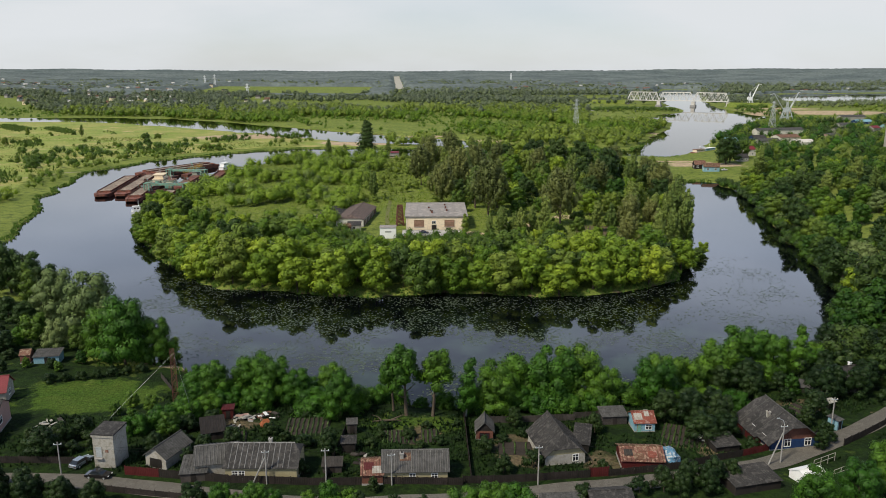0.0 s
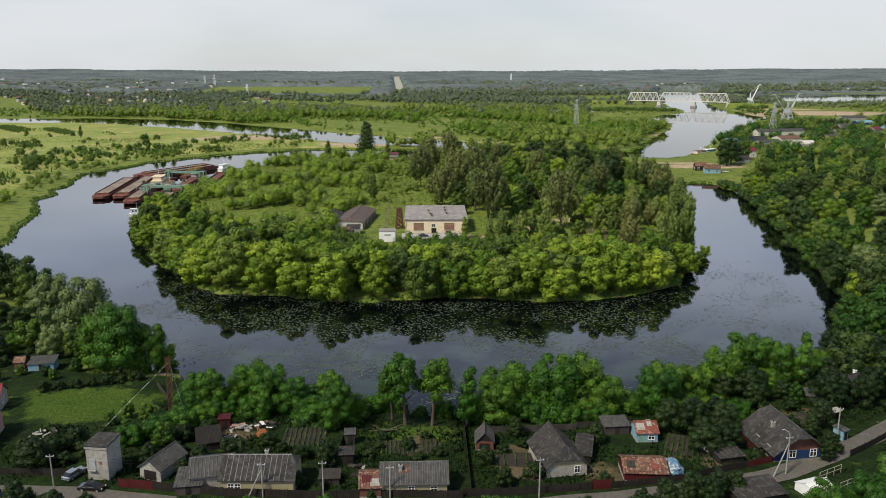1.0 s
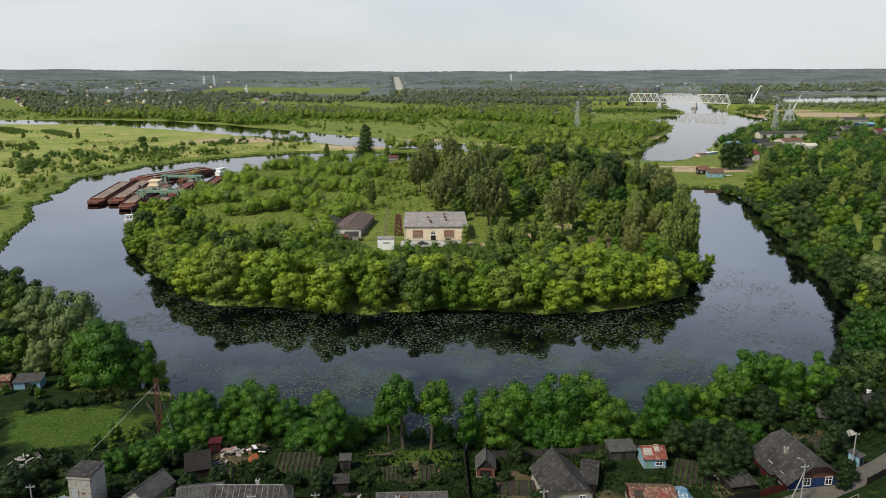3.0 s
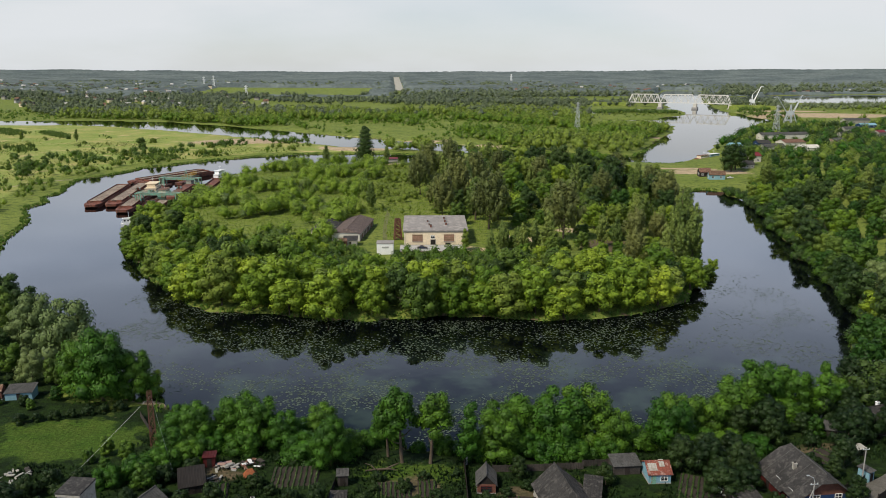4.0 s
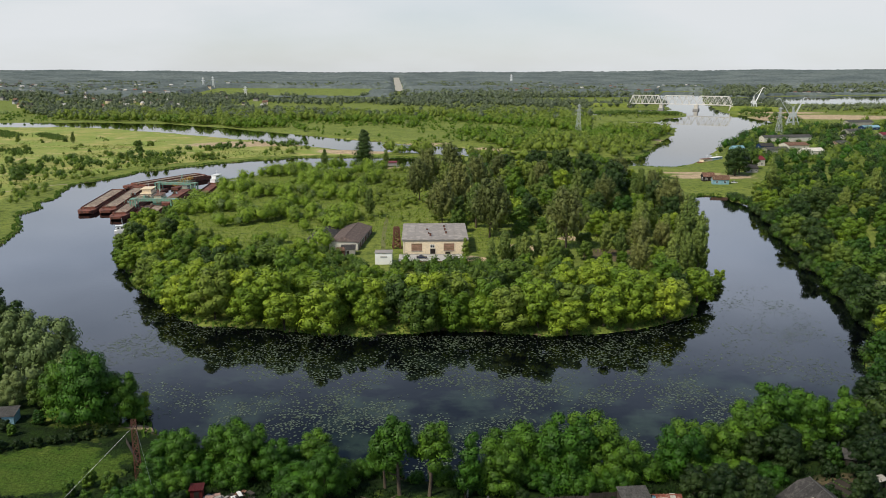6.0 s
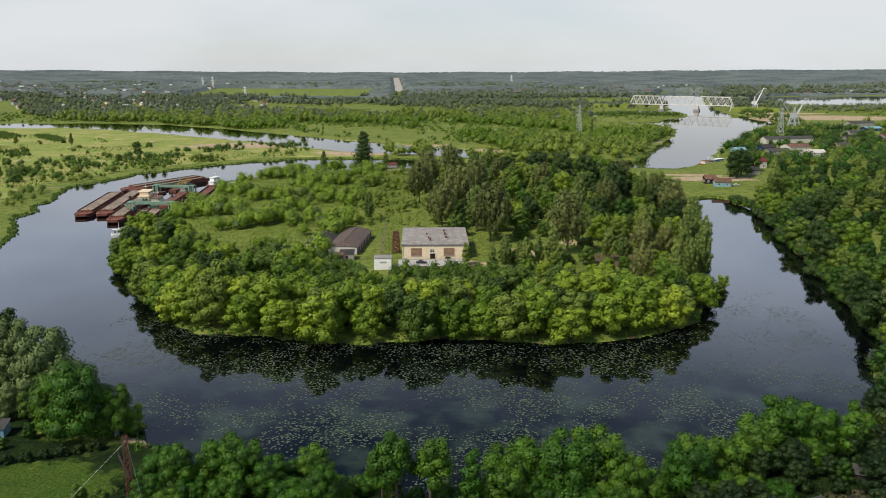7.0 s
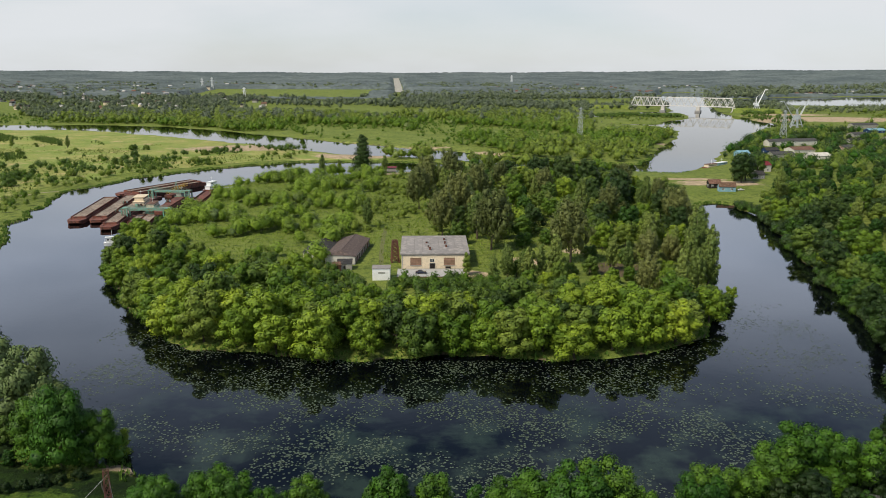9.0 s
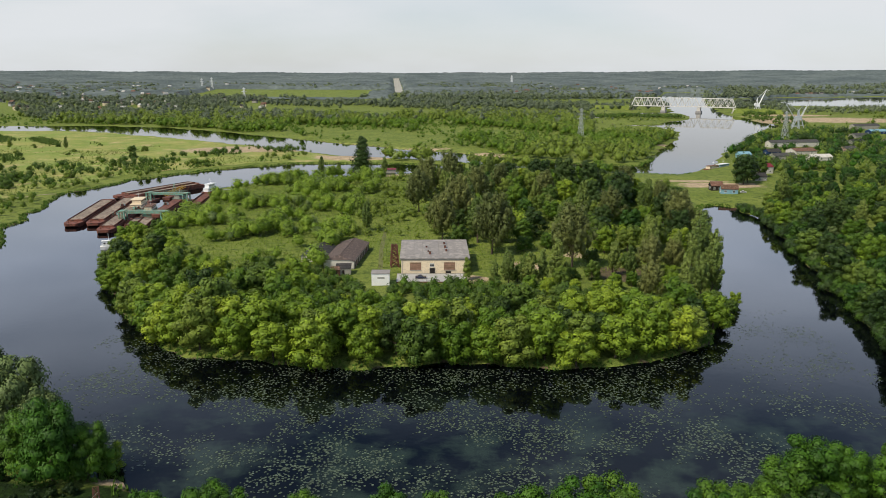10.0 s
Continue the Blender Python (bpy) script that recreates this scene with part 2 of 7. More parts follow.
ISLAND = [(-150, 590), (-162, 500), (-160, 448), (-158, 393), (-140, 330), (-113, 290), (-85, 264), (-36, 249), (13, 247), (45, 246),
          (79, 254), (98, 280), (108, 312), (128, 393), (150, 480), (140, 570), (60, 640), (-20, 665), (-80, 650), (-130, 625)]
MEADOW = [(-2000, 1140), (-700, 1126), (-568, 1134), (-471, 1100), (-362, 1020), (-313, 985), (-219, 898), (-142, 832), (-112, 796), (-60, 790), (-60, 745), (-150, 745), (-190, 720), (-260, 660), (-300, 560),
          (-262, 430), (-240, 330), (-500, 260), (-2000, 500)]
ROAD = [(-140, 124), (-100, 122), (-62, 120), (-29, 113.5), (-5, 113.5), (16, 117), (39, 121.5), (56, 125.5), (69, 131), (82, 139), (99, 151), (118, 170), (135, 200)]


def steps(parts):
    out = []
    for a, b, s in parts:
        out += list(np.arange(a, b, s))
    return out


def growing(a, b, s, k=1.07):
    out = [a]
    while out[-1] < b:
        s *= k
        out.append(out[-1] + s)
    return out


def mesh_of(name, verts, faces, mat, smooth_faces=False):
    me = bpy.data.meshes.new(name)
    me.from_pydata([tuple(v) for v in verts], [], [tuple(f) for f in faces])
    for m in (mat if isinstance(mat, (list, tuple)) else [mat]):
        me.materials.append(m)
    if smooth_faces:
        me.polygons.foreach_set("use_smooth", [True] * len(me.polygons))
    me.update()
    return me


def fast_mesh(name, verts, tris, mat, normals=None):
    """A mesh of triangles straight from arrays, with soft normals where given."""
    me = bpy.data.meshes.new(name)
    me.vertices.add(len(verts))
    me.vertices.foreach_set("co", np.asarray(verts, np.float32).ravel())
    me.loops.add(3 * len(tris))
    me.loops.foreach_set("vertex_index", np.asarray(tris, np.int32).ravel())
    me.polygons.add(len(tris))
    me.polygons.foreach_set("loop_start", np.arange(0, 3 * len(tris), 3, dtype=np.int32))
    me.materials.append(mat)
    me.update(calc_edges=True)
    if normals is not None:
        me.normals_split_custom_set_from_vertices(np.asarray(normals, np.float32))
    return me


def normed(v):
    return v / (np.linalg.norm(v, axis=1)[:, None] + 1e-9)


def grid_faces(nx, ny):
    i = np.arange((nx - 1) * (ny - 1))
    a = (i // (nx - 1)) * nx + i % (nx - 1)
    return np.stack([a, a + 1, a + nx + 1, a + nx], 1).tolist()


half = growing(260, 3700, 2.6, 1.065)
xs = np.array([-v for v in half[::-1]] + steps([(-257.5, 260, 2.5)]) + half)
ys = np.array(steps([(-600, 60, 30), (60, 100, 5), (100, 660, 2.5)]) + growing(660, 4930, 2.6, 1.022))
gx, gy = np.meshgrid(xs, ys)
gz = ground_height(gx, gy)
gd = shore(gx, gy)
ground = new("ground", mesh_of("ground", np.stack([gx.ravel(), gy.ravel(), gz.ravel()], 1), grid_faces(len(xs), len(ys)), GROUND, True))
tagged(ground, "green grassland with sandy banks and bare earth", "ground", kind="structure")


def spot(x, y, cx, cy, rx, ry):
    return np.clip(1.3 - ((x - cx) / rx) ** 2 - ((y - cy) / ry) ** 2, 0, 1)


sand = np.zeros_like(gx)
for s in [(-88, 770, 42, 22), (-40, 655, 16, 18), (-105, 778, 24, 12), (-215, 850, 75, 40), (-140, 905, 60, 14), (25, 800, 40, 22), (-55, 860, 70, 12), (205, 585, 34, 16),
          (190, 606, 30, 6), (255, 905, 14, 10), (650, 1320, 140, 75), (570, 1300, 60, 40), (640, 1450, 90, 30), (13, 330, 7, 6), (36, 352, 9, 9), (62, 372, 8, 6), (-66, 185, 14, 6)]:
    sand = np.maximum(sand, spot(gx, gy, *s))
meadow = np.where(inside(gx, gy, MEADOW), 1.0, 0.0)
FIELD = [(-800, 2330), (-240, 2330), (-190, 3000), (-880, 3000)]
meadow = np.maximum(meadow, 0.2 * inside(gx, gy, FIELD))
meadow = np.maximum(meadow, 0.75 * inside(gx, gy, [(-300, 980), (-150, 890), (-60, 840), (40, 780), (60, 800), (-60, 890), (-200, 1000)]))
dirt = np.where((gd < 0.4) & (gd > -8), 0.8, 0.0)
for s in [(22, 136, 7, 5), (-5, 141, 6, 5), (30, 128, 4, 6), (14, 134, 5, 8), (17, 128, 4, 3), (-44, 143, 5, 8), (75, 340, 18, 14), (52, 133, 3, 5), (47, 136, 5, 3), (80, 155, 8, 4)]:
    dirt = np.maximum(dirt, 0.9 * spot(gx, gy, *s))
# mask of the shade-darkened village ground, fading out towards the water
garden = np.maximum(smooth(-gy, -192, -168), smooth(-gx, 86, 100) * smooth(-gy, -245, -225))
lawn = np.maximum(spot(gx, gy, -80, 159, 18, 12), spot(gx, gy, -6, 146, 15, 4.5))
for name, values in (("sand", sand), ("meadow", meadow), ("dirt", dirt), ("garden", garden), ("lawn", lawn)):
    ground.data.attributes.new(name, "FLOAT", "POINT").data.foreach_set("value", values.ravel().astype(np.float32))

water = new("water", mesh_of("water", [(-3600, -500, 0), (3600, -500, 0), (3600, 3400, 0), (-3600, 3400, 0)], [(0, 1, 2, 3)], WATER))
tagged(water, "calm dark river water mirroring sky and trees", "water", kind="structure")


# ---------------------------------------------------------------- trees
def unit(n, rng):
    v = rng.normal(size=(n, 3))
    return v / np.linalg.norm(v, axis=1)[:, None]


def tube(path, radii, sides=6):
    """Verts and faces of a tapered tube along a path."""
    verts, faces = [], []
    for k, (p, r) in enumerate(zip(path, radii)):
        d = Vector(path[min(k + 1, len(path) - 1)]) - Vector(path[max(k - 1, 0)])
        q = d.to_track_quat("Z", "Y")
        for s in range(sides):
            a = 2 * math.pi * s / sides
            verts.append(Vector(p) + q @ Vector((math.cos(a) * r, math.sin(a) * r, 0)))
    for k in range(len(path) - 1):
        for s in range(sides):
            a, b = k * sides + s, k * sides + (s + 1) % sides
            faces.append((a, b, b + sides, a + sides))
    faces.append(tuple(range((len(path) - 1) * sides, len(path) * sides)))
    return verts, faces


def lump(c, r, rng, rings=4, sides=6):
    """A dented ball."""
    verts, faces = [], []
    for i in range(1, rings):
        th = math.pi * i / rings
        for s in range(sides):
            a = 2 * math.pi * (s + 0.5 * (i % 2)) / sides
            k = rng.uniform(0.78, 1.12)
            verts.append((c[0] + r[0] * k * math.sin(th) * math.cos(a), c[1] + r[1] * k * math.sin(th) * math.sin(a), c[2] + r[2] * k * math.cos(th)))
    verts += [(c[0], c[1], c[2] + r[2]), (c[0], c[1], c[2] - r[2])]
    top, bot = len(verts) - 2, len(verts) - 1
    for i in range(rings - 2):
        for s in range(sides):
            a, b = i * sides + s, i * sides + (s + 1) % sides
            faces.append((a, a + sides, b + sides, b))
    for s in range(sides):
        faces.append((top, s, (s + 1) % sides))
        faces.append((bot, (rings - 2) * sides + (s + 1) % sides, (rings - 2) * sides + s))
    return verts, faces


def crown_mesh(name, lobes, per, size, mat, seed, core=0.62, droop=0.0):
    """Leaf sprays scattered over overlapping lobes, round solid cores; lit as soft clumps."""
    rng = np.random.default_rng(seed)
    verts, tris, normals, o = [], [], [], 0
    middle = np.mean([lobe[:3] for lobe in lobes], axis=0)
    for lobe in lobes:
        c, r = np.array(lobe[:3]), np.array(lobe[3:])
        v, f = lump(c, r * core, rng, 4, 6)
        v = np.array(v)
        verts.append(v)
        normals.append(normed((v - c) / r))
        tris.append(np.array([(q[0], q[k], q[k + 1]) for q in f for k in range(1, len(q) - 1)]) + o)
        o += len(v)
        u = unit(per, rng)
        u = u[u[:, 2] > -0.75]
        rad = rng.uniform(0.68, 1.14, len(u)) + 0.14 * np.sin(5 * u[:, 0] + 3 * c[0]) * np.sin(5 * u[:, 1]) * np.cos(4 * u[:, 2])
        at = c + u * r * rad[:, None]
        nrm = normed(u + unit(len(u), rng) * 0.5 + np.array([0, 0, 0.25]))
        side = normed(np.cross(nrm, unit(len(u), rng)))
        up = np.cross(nrm, side)
        if droop:
            up = up * (1 - droop) + np.array([0, 0, -1.0]) * droop
        s = size * rng.uniform(0.6, 1.35, len(u))[:, None]
        leaves = np.stack([at - up * s * 0.5 - side * s * 0.42, at - up * s * 0.45 + side * s * 0.45, at + up * s * 0.75], 1).reshape(-1, 3)
        soft = normed(u + 0.45 * normed(at - middle) + 0.32 * nrm)
        verts.append(leaves)
        normals.append(np.repeat(soft, 3, 0))
        tris.append(np.arange(len(leaves)).reshape(-1, 3) + o)
        o += len(leaves)
    return fast_mesh(name, np.concatenate(verts), np.concatenate(tris), mat, np.concatenate(normals))


def trunk_mesh(name, height, radius, mat, seed, limbs=5, reach=2.5, start=0.35):
    rng = np.random.default_rng(seed)
    lean = rng.uniform(-0.06, 0.06, 2) * height
    path = [(lean[0] * t * t + rng.uniform(-0.08, 0.08) * (0 < t < 1), lean[1] * t * t + rng.uniform(-0.08, 0.08) * (0 < t < 1), height * t - 0.4 * (t == 0)) for t in np.linspace(0, 1, 5)]
    verts, faces = tube(path, [radius * (1.25 - 1.1 * t) for t in np.linspace(0, 1, 5)], 6)
    for k in range(limbs):
        t = start + (0.9 - start) * k / limbs
        a = k * 2.4 + rng.uniform(-0.4, 0.4)
        b = Vector((lean[0] * t * t, lean[1] * t * t, height * t))
        e = b + Vector((math.cos(a) * reach, math.sin(a) * reach, reach * rng.uniform(0.6, 1.1)))
        v, f = tube([b, b.lerp(e, 0.5) + Vector((0, 0, -0.1 * reach)), e], [radius * (0.55 - 0.3 * t), radius * 0.3, radius * 0.1], 4)
        o = len(verts)
        verts += v
        faces += [tuple(i + o for i in q) for q in f]
    return mesh_of(name, verts, faces, mat, True)


def lobes_round(h, r, n, seed, low=0.28, taper=0.62):
    """Lobes of a broad crown, of height h and radius r."""
    rng = np.random.default_rng(seed)
    out = [(0, 0, h * 0.6, r * 0.62, r * 0.62, h * 0.3)]
    for k in range(n):
        a, t = k * 2.4 + rng.uniform(-0.5, 0.5), (k + 0.5) / n
        z = h * (low + (0.90 - low) * t)
        d = r * (0.8 - taper * max(0, t - 0.35)) * rng.uniform(0.6, 1.05)
        q = r * rng.uniform(0.26, 0.42) * (1.12 - 0.35 * t)
        out.append((math.cos(a) * d, math.sin(a) * d, z, q, q, q * rng.uniform(0.75, 1.0)))
    return out


def lobes_column(h, r, n, seed, low=0.12, taper=0.75):
    rng = np.random.default_rng(seed)
    out = []
    for k in range(n):
        t = (k + 0.5) / n
        w = r * (1 - taper * max(0, t - 0.25) / 0.75) * rng.uniform(0.85, 1.1)
        a = k * 2.1
        out.append((math.cos(a) * w * 0.35, math.sin(a) * w * 0.35, h * (low + (0.96 - low) * t), w * 0.75, w * 0.75, h * 0.62 / n + w * 0.25))
    return out


KINDS = {}


def tree_kind(key, count, name, label, category, maker):
    KINDS[key] = (name, label, category, [maker(k) for k in range(count)])


def broad(h, r, n, per, size, mat, bark=None, low=0.28, droop=0.0, taper=0.62):
    return lambda k: (trunk_mesh("trunk", h * 0.72, h * 0.022, bark or BARK, 11 + k, 5 if h > 6 else 2, r * 0.55),
                      crown_mesh("crown", lobes_round(h, r, n, 31 + 7 * k + int(h), low, taper), per, size, mat, 51 + k, droop=droop))


def column(h, r, n, per, size, mat, bark=None, low=0.12, taper=0.75):
    return lambda k: (trunk_mesh("trunk", h * 0.85, h * 0.016, bark or BARK, 17 + k, 6, r * 0.6, 0.2),
                      crown_mesh("crown", lobes_column(h, r, n, 37 + 5 * k, low, taper), per, size, mat, 57 + k))


def vase(h, r, limbs, per, size, mat, low=0.2):
    """An upright poplar: many limbs rising from the trunk, each with plumes of leaves."""
    def make(k):
        rng = np.random.default_rng(71 + k + int(h * r))
        stem = [(0, 0, -0.4), (rng.uniform(-0.2, 0.2), rng.uniform(-0.2, 0.2), h * 0.5), (rng.uniform(-0.4, 0.4), rng.uniform(-0.4, 0.4), h * 0.95)]
        verts, faces = tube(stem, [h * 0.02, h * 0.013, 0.05], 6)
        lobes = [(0, 0, h * z, r * 0.3, r * 0.3, h * 0.09) for z in (0.55, 0.7, 0.83, 0.94)]
        for i in range(limbs):
            t = i / (limbs - 1)
            a = 2.4 * i + rng.uniform(-0.4, 0.4)
            z0, z1 = h * (low + 0.45 * t), h * (low + 0.32 + (0.66 - low) * t * rng.uniform(0.85, 1.05))
            q = r * (1.0 - 0.6 * t) * rng.uniform(0.7, 1.05)
            curve = [Vector((math.cos(a) * q * w ** 0.7, math.sin(a) * q * w ** 0.7, z0 + (z1 - z0) * w)) for w in (0, 0.35, 0.7, 1.0)]
            v, f = tube(curve, [h * 0.007, h * 0.005, h * 0.003, 0.02], 4)
            o = len(verts)
            verts += v
            faces += [tuple(j + o for j in g) for g in f]
            for w, p in zip((0.3, 0.27, 0.2), curve[1:]):
                g = r * w * rng.uniform(0.8, 1.2)
                lobes.append((p.x, p.y, p.z + rng.uniform(-0.3, 0.3), g, g, g * rng.uniform(1.4, 2.1)))
        return mesh_of("trunk", verts, faces, BARK, True), crown_mesh("crown", lobes, per, size, mat, 91 + k, core=0.5)
    return make


tree_kind("maple", 4, "maple_tree", "bright green maple tree on the wooded bank", "tree", broad(11, 4.6, 21, 190, 0.48, LEAF_BRIGHT, low=0.16, taper=0.4))
tree_kind("alder", 3, "alder_tree", "mid green alder tree among the bank trees", "tree", broad(11, 4.4, 19, 175, 0.5, LEAF_MID, low=0.18, taper=0.45))
tree_kind("dark", 3, "lime_tree", "dark green full-crowned broadleaf tree", "tree", broad(12, 4.8, 18, 150, 0.5, LEAF_DARK, low=0.18))
tree_kind("olive", 3, "old_poplar_tree", "tall old olive-green poplar with open crown", "tree", vase(18, 6.6, 17, 84, 0.5, LEAF_OLIVE, 0.16))
tree_kind("poplar", 3, "poplar_tree", "slim upright green poplar tree", "tree", vase(18, 3.6, 14, 88, 0.48, LEAF_POPLAR, 0.08))
tree_kind("spruce", 1, "dense_poplar_tree", "tall dark lone conical tree by the water", "tree", column(26, 8.0, 26, 200, 0.75, LEAF_DARK, low=0.05, taper=0.72))
tree_kind("willow", 2, "willow_tree", "silvery grey-green willow with drooping boughs", "tree", broad(12, 5.0, 24, 330, 0.4, LEAF_GREY, low=0.15, droop=0.35))
tree_kind("birch", 2, "birch_tree", "light birch tree with white trunk", "tree", column(12, 2.6, 10, 120, 0.6, LEAF_MID, BIRCH_BARK, 0.2, 0.6))
tree_kind("bush", 3, "bush", "low rounded green bush in the grass", "bush", broad(3.8, 2.9, 12, 80, 0.5, LEAF_MID, low=0.05))
tree_kind("garden", 3, "garden_tree", "leafy garden tree between the plots, darkened for foreground shade", "tree", broad(9, 3.8, 20, 210, 0.36, LEAF_SHADED, low=0.2))
tree_kind("ash", 3, "ash_tree", "fresh green shore tree with shaded sides", "tree", broad(11, 4.5, 21, 130, 0.58, LEAF_ASH, low=0.16, taper=0.45))
tree_kind("gardenbush", 3, "garden_bush", "green bush among the garden plots, darkened for foreground shade", "bush", broad(3.6, 2.3, 10, 150, 0.3, LEAF_SHADED, low=0.1))
tree_kind("bankwillow", 2, "large_willow_tree", "large dark willow leaning over the bank", "tree", broad(12, 5.0, 26, 460, 0.34, LEAF_FRESH, low=0.15, droop=0.4))
tree_kind("shore", 3, "shore_ash_tree", "fresh green ash tree on the village bank", "tree", broad(10.5, 5.0, 28, 330, 0.33, LEAF_FRESH, low=0.1, taper=0.3))
tree_kind("shorebirch", 1, "young_birch_tree", "slender birch with white trunk by the gardens", "tree", column(12, 2.3, 11, 240, 0.36, LEAF_FRESH, BIRCH_BARK, 0.2, 0.6))
tree_kind("thicket", 4, "shore_thicket", "dense fresh green willow thicket on the village bank", "bush", broad(6.4, 4.8, 28, 280, 0.31, LEAF_FRESH, low=0.02, taper=0.25))
tree_kind("tall", 2, "shore_tree", "tall shore tree with a bare trunk and high crown", "tree", broad(14, 3.6, 16, 260, 0.36, LEAF_FRESH, low=0.48))
PLANTED = {}


def plant(key, x, y, scale=1.0, rng=random, stretch=1.0, z=None):
    name, label, category, meshes = KINDS[key]
    trunk, crown = meshes[rng.randrange(len(meshes))]
    base = new(name)
    base.empty_display_size = 0.5
    tagged(base, label, category, group="trees" if category == "tree" else "bushes")
    for part_name, me in (("trunk", trunk), ("crown", crown)):
        ob = new(part_name, me)
        ob.parent = base
    base.matrix_basis = pose(x, y, float(ground_height(x, y)) if z is None else z, rng.uniform(-4, 4), rng.uniform(-4, 4), rng.uniform(0, 360)) @ Matrix.Diagonal((scale, scale, scale * stretch, 1))
    PLANTED.setdefault((int(x // 12), int(y // 12)), []).append((x, y))
    return base


CLEAR = []           # x, y, radius kept free of trees


def wood(poly, spacing, kinds, sizes, seed, keep=1.0, bank=1.5, clear=()):
    """Fill a polygon with trees at about that spacing."""
    rng = random.Random(seed)
    px, py = [p[0] for p in poly], [p[1] for p in poly]
    n = int((max(px) - min(px)) * (max(py) - min(py)) / spacing ** 2 * 6)
    pts = [(rng.uniform(min(px), max(px)), rng.uniform(min(py), max(py))) for _ in range(n)]
    arr = np.array(pts)
    ok = inside(arr[:, 0], arr[:, 1], poly) & (shore(arr[:, 0], arr[:, 1]) > bank)
    keys, weights = list(kinds), list(kinds.values())
    for (x, y), good in zip(pts, ok):
        if not good or any((x - a) ** 2 + (y - b) ** 2 < r * r for a, b, r in (*CLEAR, *clear)):
            continue
        r, cx, cy = math.ceil(spacing / 12), int(x // 12), int(y // 12)
        near = [q for i in range(cx - r, cx + r + 1) for j in range(cy - r, cy + r + 1) for q in PLANTED.get((i, j), ())]
        if any((x - a) ** 2 + (y - b) ** 2 < spacing ** 2 for a, b in near):
            continue
        if rng.random() < keep:
            plant(rng.choices(keys, weights)[0], x, y, rng.uniform(*(sizes(x, y) if callable(sizes) else sizes)) * rng.uniform(0.92, 1.12), rng, rng.uniform(0.74, 1.0))

# ---------------------------------------------------------------- island woods
CLEAR += [(-4, 352, 21), (-24, 322, 10), (-5, 331, 14), (10, 328, 7), (-36, 365, 12), (-22, 372, 8), (-42, 388, 8), (-29, 402, 10), (-26, 430, 7), (-24, 460, 6),
          (-27, 490, 7), (-33, 520, 6), (-38, 550, 7), (-40, 585, 10), (-40, 620, 12), (46, 428, 13), (66, 440, 11), (28, 470, 8), (92, 430, 9), (48, 372, 9), (38, 348, 13), (52, 350, 12), (72, 350, 15), (32, 368, 9), (64, 384, 9), (86, 366, 11), (40, 392, 8)]
plant("spruce", -66, 648, 1.25)
for x, y, k, s in [(22.7, 374, "olive", 1.6), (55, 347, "olive", 1.5), (-14, 480, "olive", 1.4), (-8, 520, "olive", 1.5), (6, 560, "olive", 1.5), (85, 560, "dark", 2.0), (98, 545, "dark", 1.9), (110, 500, "dark", 1.9), (104, 470, "dark", 1.7), (70, 575, "dark", 1.8), (120, 440, "dark", 1.6), (88, 300, "poplar", 1.0), (76, 302, "olive", 0.85), (26, 322, "poplar", 0.75), (33, 317, "poplar", 0.8), (20, 315, "poplar", 0.65), (39, 321, "poplar", 0.8), (30, 327, "alder", 0.7), (46, 317, "alder", 0.85), (60, 330, "alder", 0.8), (70, 338, "poplar", 0.8), (52, 333, "bush", 1.3), (66, 362, "bush", 1.4), (80, 352, "bush", 1.5), (38, 358, "bush", 1.2), (92, 362, "poplar", 1.1), (86, 378, "alder", 1.1), (74, 392, "alder", 1.2), (58, 400, "poplar", 1.0), (45, 324, "poplar", 1.0), (85, 336, "olive", 0.95), (108, 345, "poplar", 1.3), (100, 330, "poplar", 1.1), (104, 318, "poplar", 1.15), (98, 312, "poplar", 0.95), (110, 334, "poplar", 1.2), (116, 372, "poplar", 1.3), (76, 332, "poplar", 0.8),
                   (113, 358, "poplar", 1.35), (-40, 425, "poplar", 0.85), (-97, 640, "poplar", 0.95), (-84, 648, "poplar", 0.7), (-48, 650, "poplar", 0.85), (10, 329, "birch", 0.8),
                   (0, 400, "olive", 1.3), (8, 440, "olive", 1.5), (26, 330, "poplar", 0.7), (31, 322, "poplar", 0.65), (90, 350, "poplar", 0.9), (96, 344, "olive", 0.8)]:
    plant(k, x, y, s)
BELT = [(-160, 420), (-158, 393), (-140, 330), (-113, 288), (-85, 260), (-36, 245), (13, 243), (45, 242), (80, 250), (102, 280), (112, 312), (120, 350),
        (90, 335), (60, 312), (20, 318), (-20, 318), (-50, 328), (-85, 336), (-112, 355), (-132, 395), (-150, 425)]
def belt_size(x, y):
    """Tall at the water, low in front of the buildings."""
    if -48 < x < 27 and y > 298:
        return (0.3, 0.46)
    if -48 < x < 27 and y > 284:
        return (0.52, 0.7)
    if -38 < x < 22 and y > 266:
        return (0.85, 1.08)
    if x < -45 and y > 300:
        return (0.7, 1.15)
    if x > 15 and y > 285:
        return (0.45, 0.8)
    k = 0.85 if x > 20 and y > 262 else 1.0
    return (1.15 * k, 1.7 * k)


wood(BELT, 7.0, {"maple": 7, "alder": 3.5, "dark": 0.4}, belt_size, 1, bank=0.3, clear=[(-5, 322, 12), (-24, 318, 9)])
wood([(100, 330), (120, 350), (132, 393), (152, 480), (140, 570), (60, 640), (-5, 640), (-8, 400), (20, 372), (60, 380)], 10.6,
     {"alder": 5, "olive": 0.5, "ash": 3, "maple": 3, "poplar": 2, "dark": 2}, (0.75, 1.5), 2)
